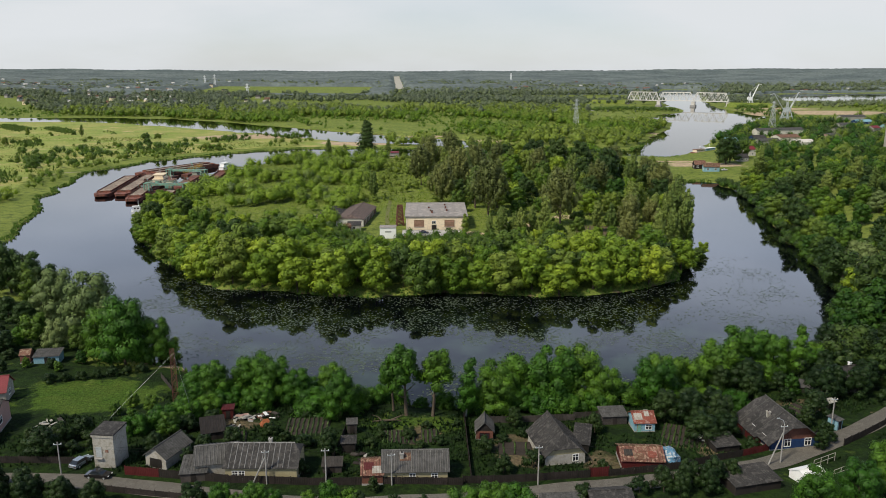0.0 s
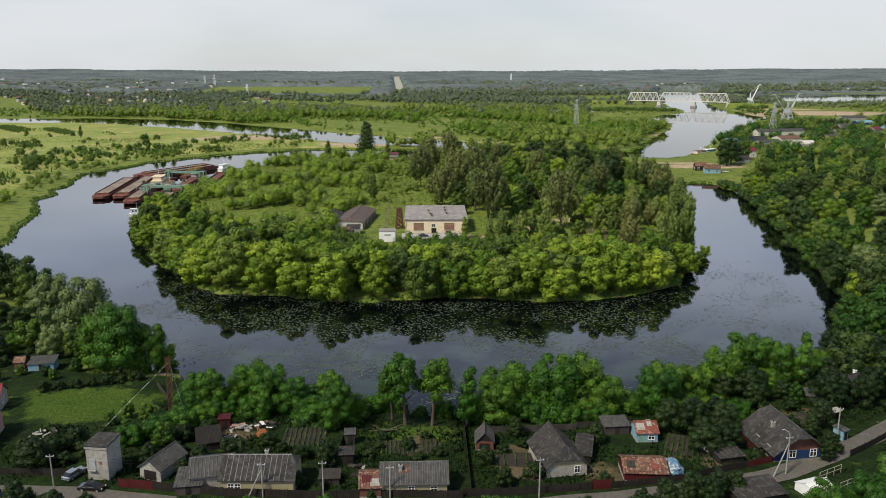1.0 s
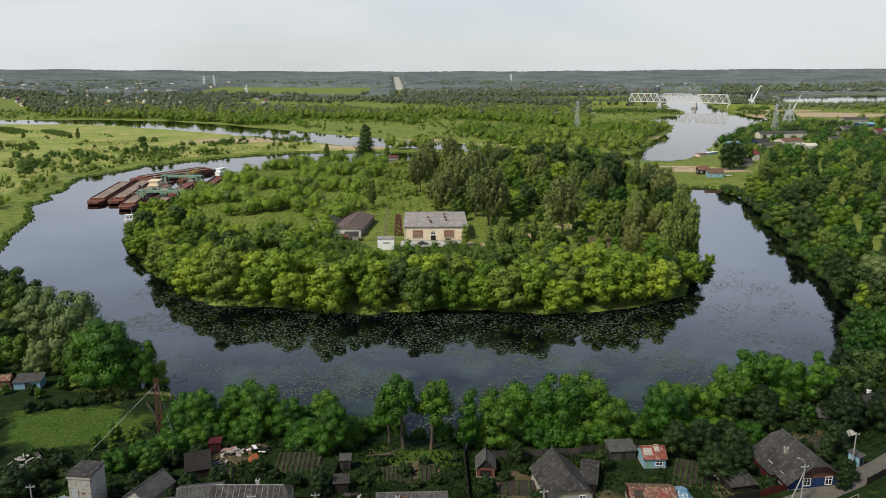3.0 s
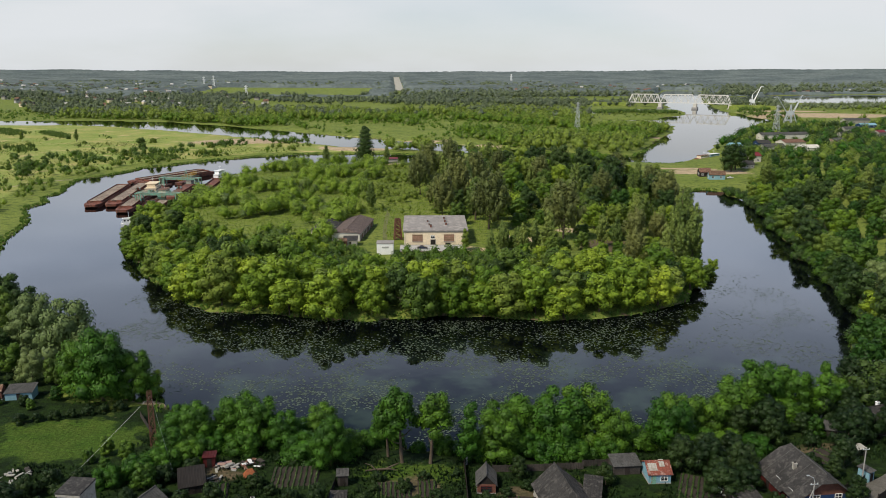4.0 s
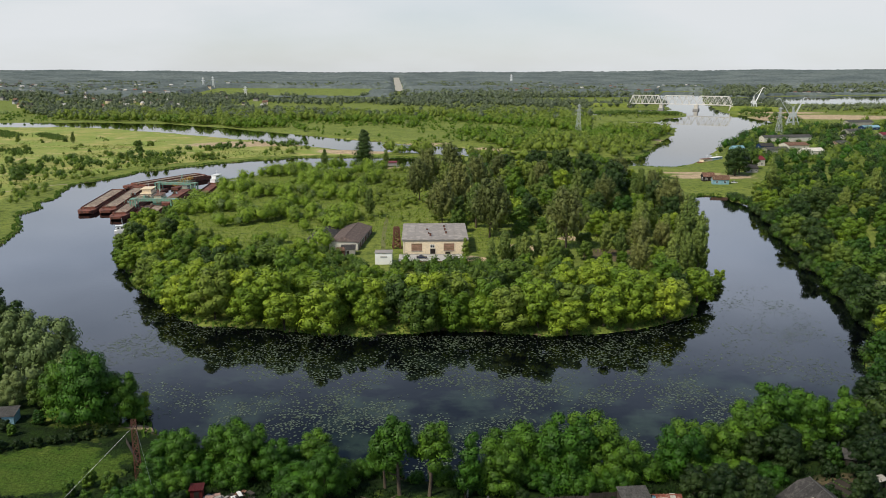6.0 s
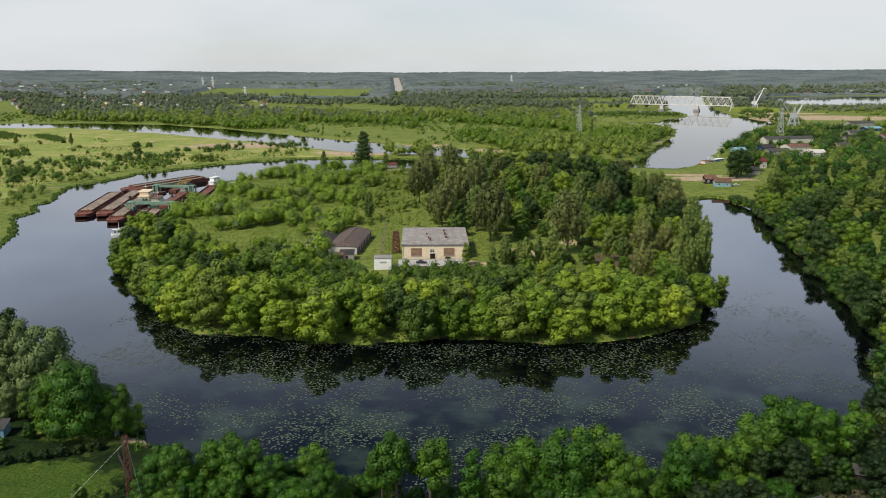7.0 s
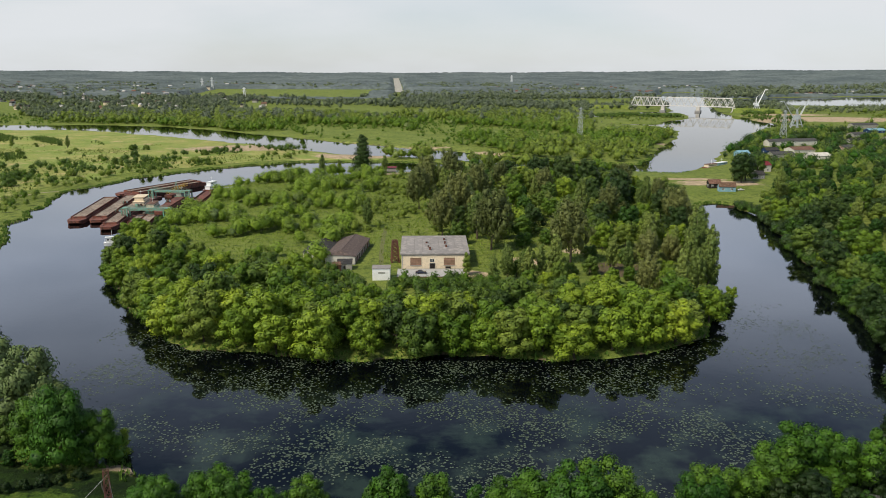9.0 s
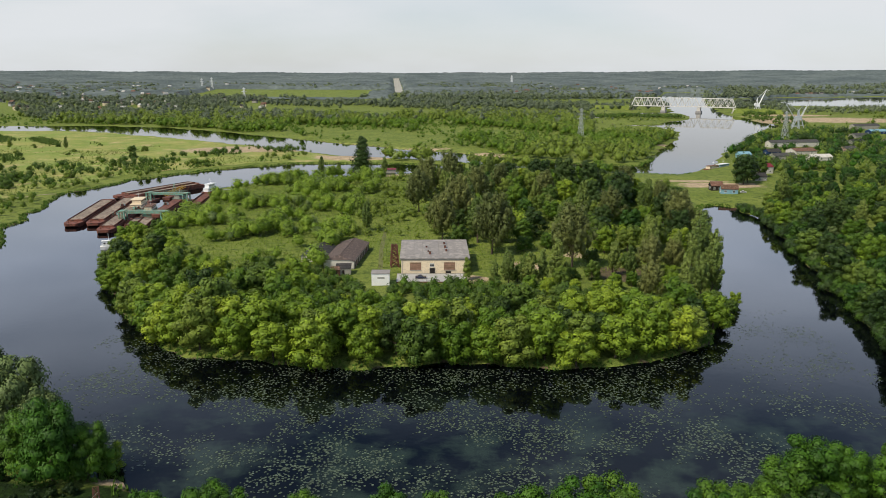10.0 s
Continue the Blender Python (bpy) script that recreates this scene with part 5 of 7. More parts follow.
def lattice(name, label, category, x, y, h, w0, w1, mat, z=None, turn=20, levels=6, thick=0.12, arms=(), group=""):
    ob = thing(name, label, category, x, y, turn, z, group)
    corner = lambda k, t: Vector(((w0 + (w1 - w0) * t) / 2 * (1, 1, -1, -1)[k], (w0 + (w1 - w0) * t) / 2 * (1, -1, -1, 1)[k], h * t))
    for k in range(4):
        part("leg", tube([corner(k, 0) - Vector((0, 0, 0.5)), corner(k, 1)], [thick, thick * 0.7], 4), mat, ob)
    ts = [1 - (1 - j / levels) ** 1.25 for j in range(levels + 1)]
    for j in range(levels):
        part("bracing", join(*[bar(corner(k, ts[j]), corner((k + 1) % 4, ts[j + 1]), thick * 0.55) for k in range(4)],
                             *[bar(corner((k + 1) % 4, ts[j]), corner(k, ts[j + 1]), thick * 0.55) for k in range(4)],
                             *[bar(corner(k, ts[j + 1]), corner((k + 1) % 4, ts[j + 1]), thick * 0.5) for k in range(4)]), mat, ob)["kind"] = "stuff"
    for t, reach in arms:
        z1 = h * t
        arm = part("cross_arm", join(bar((-reach, 0, z1), (reach, 0, z1), thick), bar((-reach, 0, z1), (0, 0, z1 + reach * 0.35), thick * 0.8), bar((reach, 0, z1), (0, 0, z1 + reach * 0.35), thick * 0.8)), mat, ob)
        for s in (-1, 1):
            part("insulator", tube([(s * reach, 0, z1), (s * reach, 0, z1 - h * 0.05)], [thick * 0.8, thick * 0.8], 5), CONCRETE, arm)
    return ob


lattice("rusty_frame_tower", "short rusty lattice tower behind the workshop", "tower", -20.5, 352, 9.5, 3.4, 2.2, RUST_STEEL, 3.0, 10, 5, 0.34)
lattice("lattice_mast", "red-brown lattice mast with guy wires", "mast", -59, 154, 13.5, 1.25, 0.85, RUST_STEEL, None, 15, 9, 0.07)
guy = thing("guy_wires", "thin steel guy wires of the mast", "cable", -59, 154, 0)
for dx, dy in ((-12, -9), (9, -13)):
    part("wire", bar((0.2, 0.2, 12.5), (dx, dy, 0.5), 0.016, 3), STEEL, guy)


# ---------------------------------------------------------------- cars
def car(name, label, x, y, turn, paint, z=None, length=4.5, hatch=False):
    ob = thing(name, label, "car", x, y, turn, z, "parked cars")
    L, W = length / 2, 0.86
    low = [(-L, 0.35), (-L + 0.05, 0.78), (-L + 0.95 if not hatch else -L + 0.2, 0.92), (L - 1.15, 0.92), (L - 0.1, 0.72), (L, 0.35)]
    prof = [(p[0], s * W, p[1]) for s in (-1, 1) for p in low]
    n = len(low)
    part("body", (prof, [tuple(range(n)), tuple(range(2 * n - 1, n - 1, -1))] + [(k, k + n, (k + 1) % n + n, (k + 1) % n) for k in range(n)]), paint, ob)
    r0 = -L + (0.75 if not hatch else 0.2)
    cab = [(r0, 0.9), (r0 + 0.65, 1.42), (L - 2.0, 1.44), (L - 1.1, 0.9)]
    cp = [(p[0], s * (W - (0.06 if p[1] < 1 else 0.2)), p[1]) for s in (-1, 1) for p in cab]
    c = part("cabin_glass", (cp, [(0, 1, 2, 3), (7, 6, 5, 4), (0, 4, 5, 1), (1, 5, 6, 2), (2, 6, 7, 3)]), GLASS, ob)
    part("roof", box(r0 + 0.62, L - 1.98, -W + 0.2, W - 0.2, 1.42, 1.47), paint, ob)
    for u in (-L + 0.85, L - 0.85):
        for s in (-1, 1):
            wh = part("wheel", tube([(u, s * (W - 0.16), 0.32), (u, s * (W + 0.03), 0.32)], [0.32, 0.32], 14), RUBBER, ob)
            part("rim", tube([(u, s * (W + 0.01), 0.32), (u, s * (W + 0.045), 0.32)], [0.19, 0.19], 10), STEEL, wh)
    for s in (-1, 1):
        part("headlight", box(L - 0.12, L + 0.01, s * 0.62 - 0.16, s * 0.62 + 0.16, 0.55, 0.7), CLEAN_WHITE, ob)
        part("tail_light", box(-L - 0.01, -L + 0.1, s * 0.66 - 0.12, s * 0.66 + 0.12, 0.6, 0.75), RED_SHEET, ob)
    return ob


car("parked_car", "dark blue saloon car on the loading apron", -8.6, 331.5, 4, NAVY_PAINT, 3.25)
car("parked_car", "silver hatchback parked beside the plaster tower", -67.0, 126.5, 70, SILVER_PAINT, hatch=True)
car("parked_car", "black estate car parked at the roadside", -61.8, 121.9, -6, BLACK_PAINT)
car("parked_car", "white car on the grass by the blue hut", 206, 549, 10, CLEAN_WHITE)


# ---------------------------------------------------------------- barges and floating plant
def barge(label, ax, ay, bx, by, w, h=2.0, floor=0.5, mat=None, hold=None):
    """A dumb barge from its bow a to its stern b."""
    L = math.hypot(bx - ax, by - ay)
    ob = thing("barge", label, "barge", (ax + bx) / 2, (ay + by) / 2, math.degrees(math.atan2(ay - by, ax - bx)), 0.0, "moored barges")
    secs = [(-L / 2, 0.8, 0.35), (-L / 2 + 2, 1.0, -0.4), (L / 2 - 5, 1.0, -0.4), (L / 2 - 2, 0.86, 0.1), (L / 2, 0.55, 0.9)]
    v, f = [], []
    for x, k, z in secs:
        v += [(x, -w / 2 * k, h), (x, -w / 2 * k * 0.93, z), (x, w / 2 * k * 0.93, z), (x, w / 2 * k, h)]
    for k in range(len(secs) - 1):
        o = 4 * k
        f += [(o, o + 1, o + 5, o + 4), (o + 1, o + 2, o + 6, o + 5), (o + 2, o + 3, o + 7, o + 6)]
    f += [(3, 2, 1, 0), (16, 17, 18, 19)]
    hull = part("hull", (v, f), mat or HULL, ob)
    part("rubbing_strake", join(box(-L / 2 + 2, L / 2 - 5, -w / 2 - 0.1, -w / 2, h - 0.5, h - 0.3), box(-L / 2 + 2, L / 2 - 5, w / 2, w / 2 + 0.1, h - 0.5, h - 0.3)), mat or HULL, hull)
    part("deck", slab([(-L / 2, -w / 2 * 0.8, h), (-L / 2 + 2, -w / 2, h), (L / 2 - 5, -w / 2, h), (L / 2 - 2, -w / 2 * 0.86, h), (L / 2, -w / 2 * 0.55, h), (L / 2, w / 2 * 0.55, h),
                       (L / 2 - 2, w / 2 * 0.86, h), (L / 2 - 5, w / 2, h), (-L / 2 + 2, w / 2, h), (-L / 2, w / 2 * 0.8, h)], 0.2), mat or HULL, ob)
    x0, x1, q = -L / 2 + 4, L / 2 - 8, w / 2 - 0.9
    co = part("coaming", join(box(x0, x1, -q - 0.12, -q, h + 0.003, h + 1.0), box(x0, x1, q, q + 0.12, h + 0.003, h + 1.0), box(x0, x0 + 0.12, -q, q, h + 0.003, h + 1.0), box(x1 - 0.12, x1, -q, q, h + 0.003, h + 1.0)), HULL, ob)
    part("stiffeners", join(*[box(x0 + i * 2.4, x0 + i * 2.4 + 0.12, s * (q + 0.12), s * (q + 0.12) + s * 0.3, h + 0.003, h + 0.95) for i in range(int((x1 - x0) / 2.4)) for s in (-1, 1)]), HULL, co)
    part("hold_floor", box(x0 + 0.13, x1 - 0.13, -q + 0.01, q - 0.01, h + 0.004, h + floor), hold or HOLD, ob, "dusty brown hold floor")
    for s in (-1, 1):
        part("bollard", join(bar((L / 2 - 4, s * w * 0.25, h), (L / 2 - 4, s * w * 0.25, h + 0.6), 0.16, 8), bar((L / 2 - 4.8, s * w * 0.25, h), (L / 2 - 4.8, s * w * 0.25, h + 0.6), 0.16, 8)), HULL, ob)
    return ob


barge("long rusty open barge with an empty brown hold", -206, 447, -219, 527, 9.5, 2.2)
barge("long rusty open barge moored alongside others", -194.5, 449, -208, 536, 9.5, 2.2)
barge("rusty red open barge moored alongside others", -180.5, 430, -194, 512, 9.0, 2.2)
barge("short dark rusty barge beside the floating dock", -171, 436, -176, 470, 6.5, 1.6)
barge("long empty rusty barge moored across the others", -221, 541, -187, 604, 9.0, 2.4)
barge("long empty rusty barge moored across the others", -213, 535, -180, 596, 8.0, 2.4)
barge("flat rust-red barge lying along the bank", -157, 497, -163, 560, 8.5, 1.6, 0.2, hold=HULL)
barge("dull red barge inside the floating dock", -168, 472, -172, 525, 7.5, 2.6, 0.9, hold=HULL)
barge("short pinkish-brown barge with a flat deck", -163.5, 432, -169, 466, 7.5, 1.8, 0.8)


def gantry(x, y, turn, span, h, mat, label):
    ob = thing("dock_gantry", label, "gantry", x, y, turn, 0.0, "dock gantries")
    for s in (-1, 1):
        leg = part("tower", join(*[box(s * span / 2 + a - 0.35, s * span / 2 + a + 0.35, b - 0.35, b + 0.35, 0.2, h) for a in (-1.5, 1.5) for b in (-2, 2)], box(s * span / 2 - 1.9, s * span / 2 + 1.9, -2.4, 2.4, h - 0.5, h)), mat, ob)
        part("tower_bracing", join(bar((s * span / 2 - 1.5, -2, 0.5), (s * span / 2 + 1.5, -2, h - 0.6), 0.15), bar((s * span / 2 + 1.5, -2, 0.5), (s * span / 2 - 1.5, -2, h - 0.6), 0.15)), mat, leg)
        part("pontoon", box(s * span / 2 - 2.6, s * span / 2 + 2.6, -8, 8, -0.5, 1.3), HULL, ob)
    beam = part("beam", box(-span / 2 + 1.9, span / 2 - 1.9, -1.5, 1.5, h - 1.5, h - 0.2), mat, ob)
    part("railing", join(bar((-span / 2, -2.2, h + 1.0), (span / 2, -2.2, h + 1.0), 0.06), bar((-span / 2, 2.2, h + 1.0), (span / 2, 2.2, h + 1.0), 0.06),
                         *[bar((-span / 2 + i * span / 12, s * 2.2, h - 0.1), (-span / 2 + i * span / 12, s * 2.2, h + 1.0), 0.05) for i in range(13) for s in (-1, 1)]), mat, beam)
    return ob


gantry(-170.5, 461, 0, 24, 7.2, TEAL, "pale green steel gantry of the floating dock")
gantry(-180.5, 528, -6, 25, 7.0, TEAL, "pale green steel gantry farther along the dock")


def deckhouse(name, label, x, y, turn, L, W, levels, hull_mat, wall, roof, z=0.0):
    ob = thing(name, label, "boat", x, y, turn, z)
    v, f = [], []
    for u, k in ((-L / 2, 0.85), (-L / 4, 1), (L / 4, 1), (L / 2 - 1, 0.7), (L / 2, 0.2)):
        v += [(u, -W / 2 * k, 1.6), (u, -W / 2 * k * 0.85, -0.4), (u, W / 2 * k * 0.85, -0.4), (u, W / 2 * k, 1.6)]
    for k in range(4):
        o = 4 * k
        f += [(o, o + 1, o + 5, o + 4), (o + 1, o + 2, o + 6, o + 5), (o + 2, o + 3, o + 7, o + 6), (o + 3, o, o + 4, o + 7)]
    f += [(3, 2, 1, 0), (16, 17, 18, 19)]
    part("hull", (v, f), hull_mat, ob)
    z0 = 1.6
    for k in range(levels):
        q = 0.36 - 0.1 * k
        cab = part("cabin", box(-L * q, L * q * 0.8, -W * (0.36 - 0.06 * k), W * (0.36 - 0.06 * k), z0, z0 + 2.4), wall, ob)
        for i in range(int(L * q * 1.8 / 1.6)):
            for s in (-1, 1):
                yy = s * W * (0.36 - 0.06 * k)
                part("window", box(-L * q + 0.5 + i * 1.6, -L * q + 1.4 + i * 1.6, min(yy, yy + s * 0.03), max(yy, yy + s * 0.03), z0 + 1.0, z0 + 1.8), GLASS, cab)
        part("cabin_roof", box(-L * q - 0.4, L * q * 0.8 + 0.4, -W * 0.4, W * 0.4, z0 + 2.4, z0 + 2.6), roof, cab)
        z0 += 2.6
    part("mast", join(bar((0, 0, z0), (0, 0, z0 + 3.5), 0.08), bar((0, -1.2, z0 + 2.4), (0, 1.2, z0 + 2.4), 0.06)), WHITE_STEEL, ob)
    part("railing", join(*[bar((-L * 0.45, s * W * 0.42, 2.5), (L * 0.3, s * W * 0.42, 2.5), 0.05) for s in (-1, 1)], *[bar((-L * 0.45 + i * 2, s * W * 0.42, 1.5), (-L * 0.45 + i * 2, s * W * 0.42, 2.5), 0.04) for i in range(int(L * 0.37)) for s in (-1, 1)]), WHITE_STEEL, ob)
    return ob


deckhouse("work_boat", "white river work boat with a two-level deckhouse", -165, 569, 75, 17, 5.5, 2, HULL, CLEAN_WHITE, WHITE_STEEL)
deckhouse("crew_barge", "house barge with cream cabins and a tan roof", -191, 506, 98, 24, 9, 2, HULL, CREAM, CREAM)
deckhouse("dock_cabin_boat", "small green and white cabin boat", -177, 540, 85, 14, 5, 1, TEAL, WHITE, STEEL)
deckhouse("small_launch", "small white launch at the wooded bank", -163, 397, 20, 8, 3, 1, CLEAN_WHITE, CLEAN_WHITE, CLEAN_WHITE)
pier = thing("pipe_pontoon", "row of pale pontoons carrying a dredge pipe", "pontoon", -152, 577, 33, 0.0)
part("pipe", bar((-8, 0, 1.4), (22, 0, 1.4), 0.4, 8), STEEL, pier)
for k in range(6):
    part("float", tube([(-7 + k * 5, -1.6, 0.3), (-7 + k * 5, 1.6, 0.3)], [0.8, 0.8], 10), WHITE_STEEL, pier)



def winch(x, y, turn, label, z=2.0):
    """A deck winch: bed, drum between two cheeks, motor box."""
    ob = thing("deck_winch", label, "winch", x, y, turn, z, "deck winches")
    part("bed", box(-1.6, 1.6, -1.1, 1.1, 0, 0.25), RUST_STEEL, ob)
    for u in (-1.0, 0.7):
        part("cheek", box(u, u + 0.2, -0.8, 0.8, 0.25, 1.7), TEAL, ob)
    part("drum", tube([(-0.8, 0, 1.0), (0.7, 0, 1.0)], [0.6, 0.6], 12), RUST_STEEL, ob)
    part("motor", box(0.95, 1.6, -0.6, 0.6, 0.25, 1.3), STEEL, ob)


def dredge_ladder(x, y, turn, L_, label):
    """A lattice boom lying over a pontoon."""
    ob = thing("dredge_ladder", label, "boom", x, y, turn, 1.4)
    part("pontoon", box(-L_ / 2, L_ / 2 - 3, -2.6, 2.6, -1.8, 0.2), HULL, ob)
    for v in (-1.0, 1.0):
        for w_ in (1.2, 2.8):
            part("chord", bar((-L_ / 2, v, w_), (L_ / 2, v, w_ + 2.2), 0.14), YELLOW_STEEL, ob)
    n = 9
    part("lacing", join(*[bar((-L_ / 2 + k * L_ / n, v, 1.2 + 2.2 * k / n), (-L_ / 2 + (k + 1) * L_ / n, v, 2.8 + 2.2 * (k + 1) / n), 0.08) for k in range(n) for v in (-1.0, 1.0)]), YELLOW_STEEL, ob)["kind"] = "stuff"
    frame_ = part("a_frame", join(bar((-2, -2.2, 0.2), (-1, 0, 8.0), 0.18), bar((-2, 2.2, 0.2), (-1, 0, 8.0), 0.18), bar((-5, 0, 0.2), (-1, 0, 8.0), 0.14)), TEAL, ob)
    part("hoist_wire", bar((-1, 0, 8.0), (L_ / 2, 0, 5.0), 0.06, 3), WIRE, frame_)


winch(-191, 470, 10, "rusty winch on the deck of a barge", 2.7)
winch(-187, 489, 80, "rusty winch on the deck of a barge", 2.7)
winch(-199, 500, 20, "green-painted winch on a barge deck", 2.7)
winch(-172, 500, 5, "green-painted winch on a barge deck", 3.5)
dredge_ladder(-184, 552, 80, 26, "pale yellow lattice dredging boom on a pontoon")
deckhouse("dredger", "cream and green dredger with a low cabin", -180.5, 497, 96, 18, 6, 1, TEAL, CREAM, RUST)

# yellow dredger hidden in the trees of the far shore
dr = deckhouse("yellow_dredger", "yellow dredger with a rusty hull by the bank", 140, 455, 80, 16, 6, 1, HULL, YELLOW_STEEL, YELLOW_STEEL)


# ---------------------------------------------------------------- railway bridge
BRIDGE_PAINT = material("weathered_bridge_paint", (0.72, 0.71, 0.67), 0.6, vary=0.12, stain=(0.5, 0.44, 0.37))
def truss_span(ax, ay, bx, by, z):
    L = math.hypot(bx - ax, by - ay)
    ob = thing("bridge_span", "weathered pale steel truss span of the railway bridge", "bridge", ax, ay, math.degrees(math.atan2(by - ay, bx - ax)), z, "bridge spans")
    n, h, w = 10, 17.0, 3.4
    xs_ = [L * k / n for k in range(n + 1)]
    for s in (-w, w):
        part("bottom_chord", box(0.5, L - 0.5, s - 0.5, s + 0.5, -0.6, 0.9), BRIDGE_PAINT, ob)
        part("top_chord", box(xs_[1], xs_[n - 1], s - 0.5, s + 0.5, h - 0.7, h + 0.6), BRIDGE_PAINT, ob)
        for k in range(n):
            a, b = ((xs_[k], s, 0.5), (xs_[k + 1], s, h)) if k % 2 == 0 else ((xs_[k], s, h), (xs_[k + 1], s, 0.5))
            part("diagonal", bar(a, b, 0.62 if k in (0, n - 1) else 0.45), BRIDGE_PAINT, ob)
        for k in range(1, n, 1):
            part("hanger", bar((xs_[k], s, 0.5), (xs_[k], s, h), 0.22), BRIDGE_PAINT, ob)
    part("deck", box(0, L, -w + 0.6, w - 0.6, 0.0, 0.8), STEEL, ob)
    part("portal_bracing", join(*[bar((xs_[k], -w, h), (xs_[k], w, h), 0.3) for k in range(1, n)]), BRIDGE_PAINT, ob)
    return ob


BRIDGE = [(398, 1652), (458, 1624), (522, 1596), (577, 1548)]
for a, b in zip(BRIDGE, BRIDGE[1:]):
    truss_span(*a, *b, 12.0)
for x, y in BRIDGE:
    p_ = thing("bridge_pier", "pale stone pier of the railway bridge", "pier", x, y, -28, -2.0, "bridge piers")
    part("shaft", join(box(-3.5, 3.5, -5.5, 5.5, 0, 12.6)), SHED_WALL, p_)
    part("footing", box(-5.5, 5.5, -7.5, 7.5, 0, 5.5), CONCRETE, p_)
for (x, y), (u, v) in (((398, 1652), (330, 1690)), ((577, 1548), (650, 1490))):
    e_ = thing("railway_embankment", "grassy railway embankment leading to the bridge", "embankment", (x + u) / 2, (y + v) / 2, math.degrees(math.atan2(v - y, u - x)), 0.0)
    L = math.hypot(u - x, v - y) / 2
    part("bank", ([(-L, -12, 0), (L, -12, 0), (L, 12, 0), (-L, 12, 0), (-L, -4, 11), (L, -4, 11), (L, 4, 11), (-L, 4, 11)], [(0, 1, 5, 4), (1, 2, 6, 5), (2, 3, 7, 6), (3, 0, 4, 7), (4, 5, 6, 7)]), GROUND, e_)


# ---------------------------------------------------------------- port cranes and pylons
def crane(label, x, y, turn, mat, jib=(0.45, 26), s=1.0, z=None):
    ob = thing("portal_crane", label, "crane", x, y, turn, z, "port cranes")
    for a in (-5, 5):
        for b in (-5, 5):
            part("leg", tube([(a * s, b * s, -0.5), (a * 0.45 * s, b * 0.45 * s, 11 * s)], [0.7 * s, 0.6 * s], 4), mat, ob)
    part("portal_ring", box(-3 * s, 3 * s, -3 * s, 3 * s, 10.5 * s, 12 * s), mat, ob)
    for b in (-5, 5):
        part("portal_beam", box(-4.6 * s, 4.6 * s, (b * 0.86 - 0.4) * s, (b * 0.86 + 0.4) * s, 3 * s, 3.8 * s), mat, ob)
    cab = part("machine_house", box(-5.5 * s, 2.5 * s, -2.2 * s, 2.2 * s, 12 * s, 16 * s), mat, ob)
    part("window", box(2.5 * s, 2.55 * s, -1.5 * s, 1.5 * s, 13.5 * s, 15.2 * s), GLASS, cab)
    part("mast", join(bar((-1 * s, -1.2 * s, 16 * s), (-1.5 * s, 0, 25 * s), 0.4 * s), bar((-1 * s, 1.2 * s, 16 * s), (-1.5 * s, 0, 25 * s), 0.4 * s), bar((-4 * s, 0, 16 * s), (-1.5 * s, 0, 25 * s), 0.35 * s)), mat, ob)
    k, L = jib
    tip = Vector((2 * s + math.cos(k) * L * s, 0, 14 * s + math.sin(k) * L * s))
    foot = Vector((2 * s, 0, 14 * s))
    j = part("jib", join(*[tube([foot + Vector((0, q * 1.3 * s, 0)), foot.lerp(tip, 0.5) + Vector((0, q * 1.0 * s, 0)), tip + Vector((0, q * 0.4 * s, 0))], [0.5 * s, 0.45 * s, 0.35 * s], 4) for q in (-1, 1)],
                         *[bar(foot.lerp(tip, i / 8) + Vector((0, 1.2 * s * (1 - i / 11), 0)), foot.lerp(tip, (i + 1) / 8) + Vector((0, -1.2 * s * (1 - i / 11), 0)), 0.25 * s) for i in range(8)]), mat, ob)
    part("jib_head", join(bar(tip, tip + Vector((5 * s, 0, -1.5 * s)), 0.5 * s), bar(tip, tip + Vector((4.8 * s, 0, -7 * s)), 0.12 * s)), mat, j)
    part("jib_stay", bar((-1.5 * s, 0, 25 * s), tip, 0.2 * s), mat, ob)
    return ob


crane("white portal crane with raised jib on the quay", 618, 1540, 5, WHITE_STEEL, (1.15, 27), 1.15)
crane("grey-green portal crane on the sand quay", 506, 1130, 165, STEEL, (1.0, 26), 1.05)
crane("grey-green portal crane on the sand quay", 520, 1150, 12, STEEL, (1.1, 26), 1.05)
lattice("power_pylon", "grey steel lattice power pylon", "pylon", 411, 950, 34, 6.5, 1.4, STEEL, None, 10, 7, 0.22, [(0.66, 5.5), (0.8, 4.5), (0.94, 3.5)], "pylons")
lattice("power_pylon", "grey steel lattice power pylon above the woods", "pylon", 172, 985, 36, 6, 1.4, STEEL, None, 20, 7, 0.2, [(0.66, 5.5), (0.8, 4.5), (0.94, 3.5)], "pylons")
for x, y, h in ((-905, 2930, 42), (-868, 2930, 46), (-560, 2200, 36), (300, 3400, 40)):
    lattice("power_pylon", "pale distant power pylon", "pylon", x, y, h, 9, 2, WHITE_STEEL, None, 20, 6, 0.6, [(0.7, 7), (0.9, 5)], "pylons")

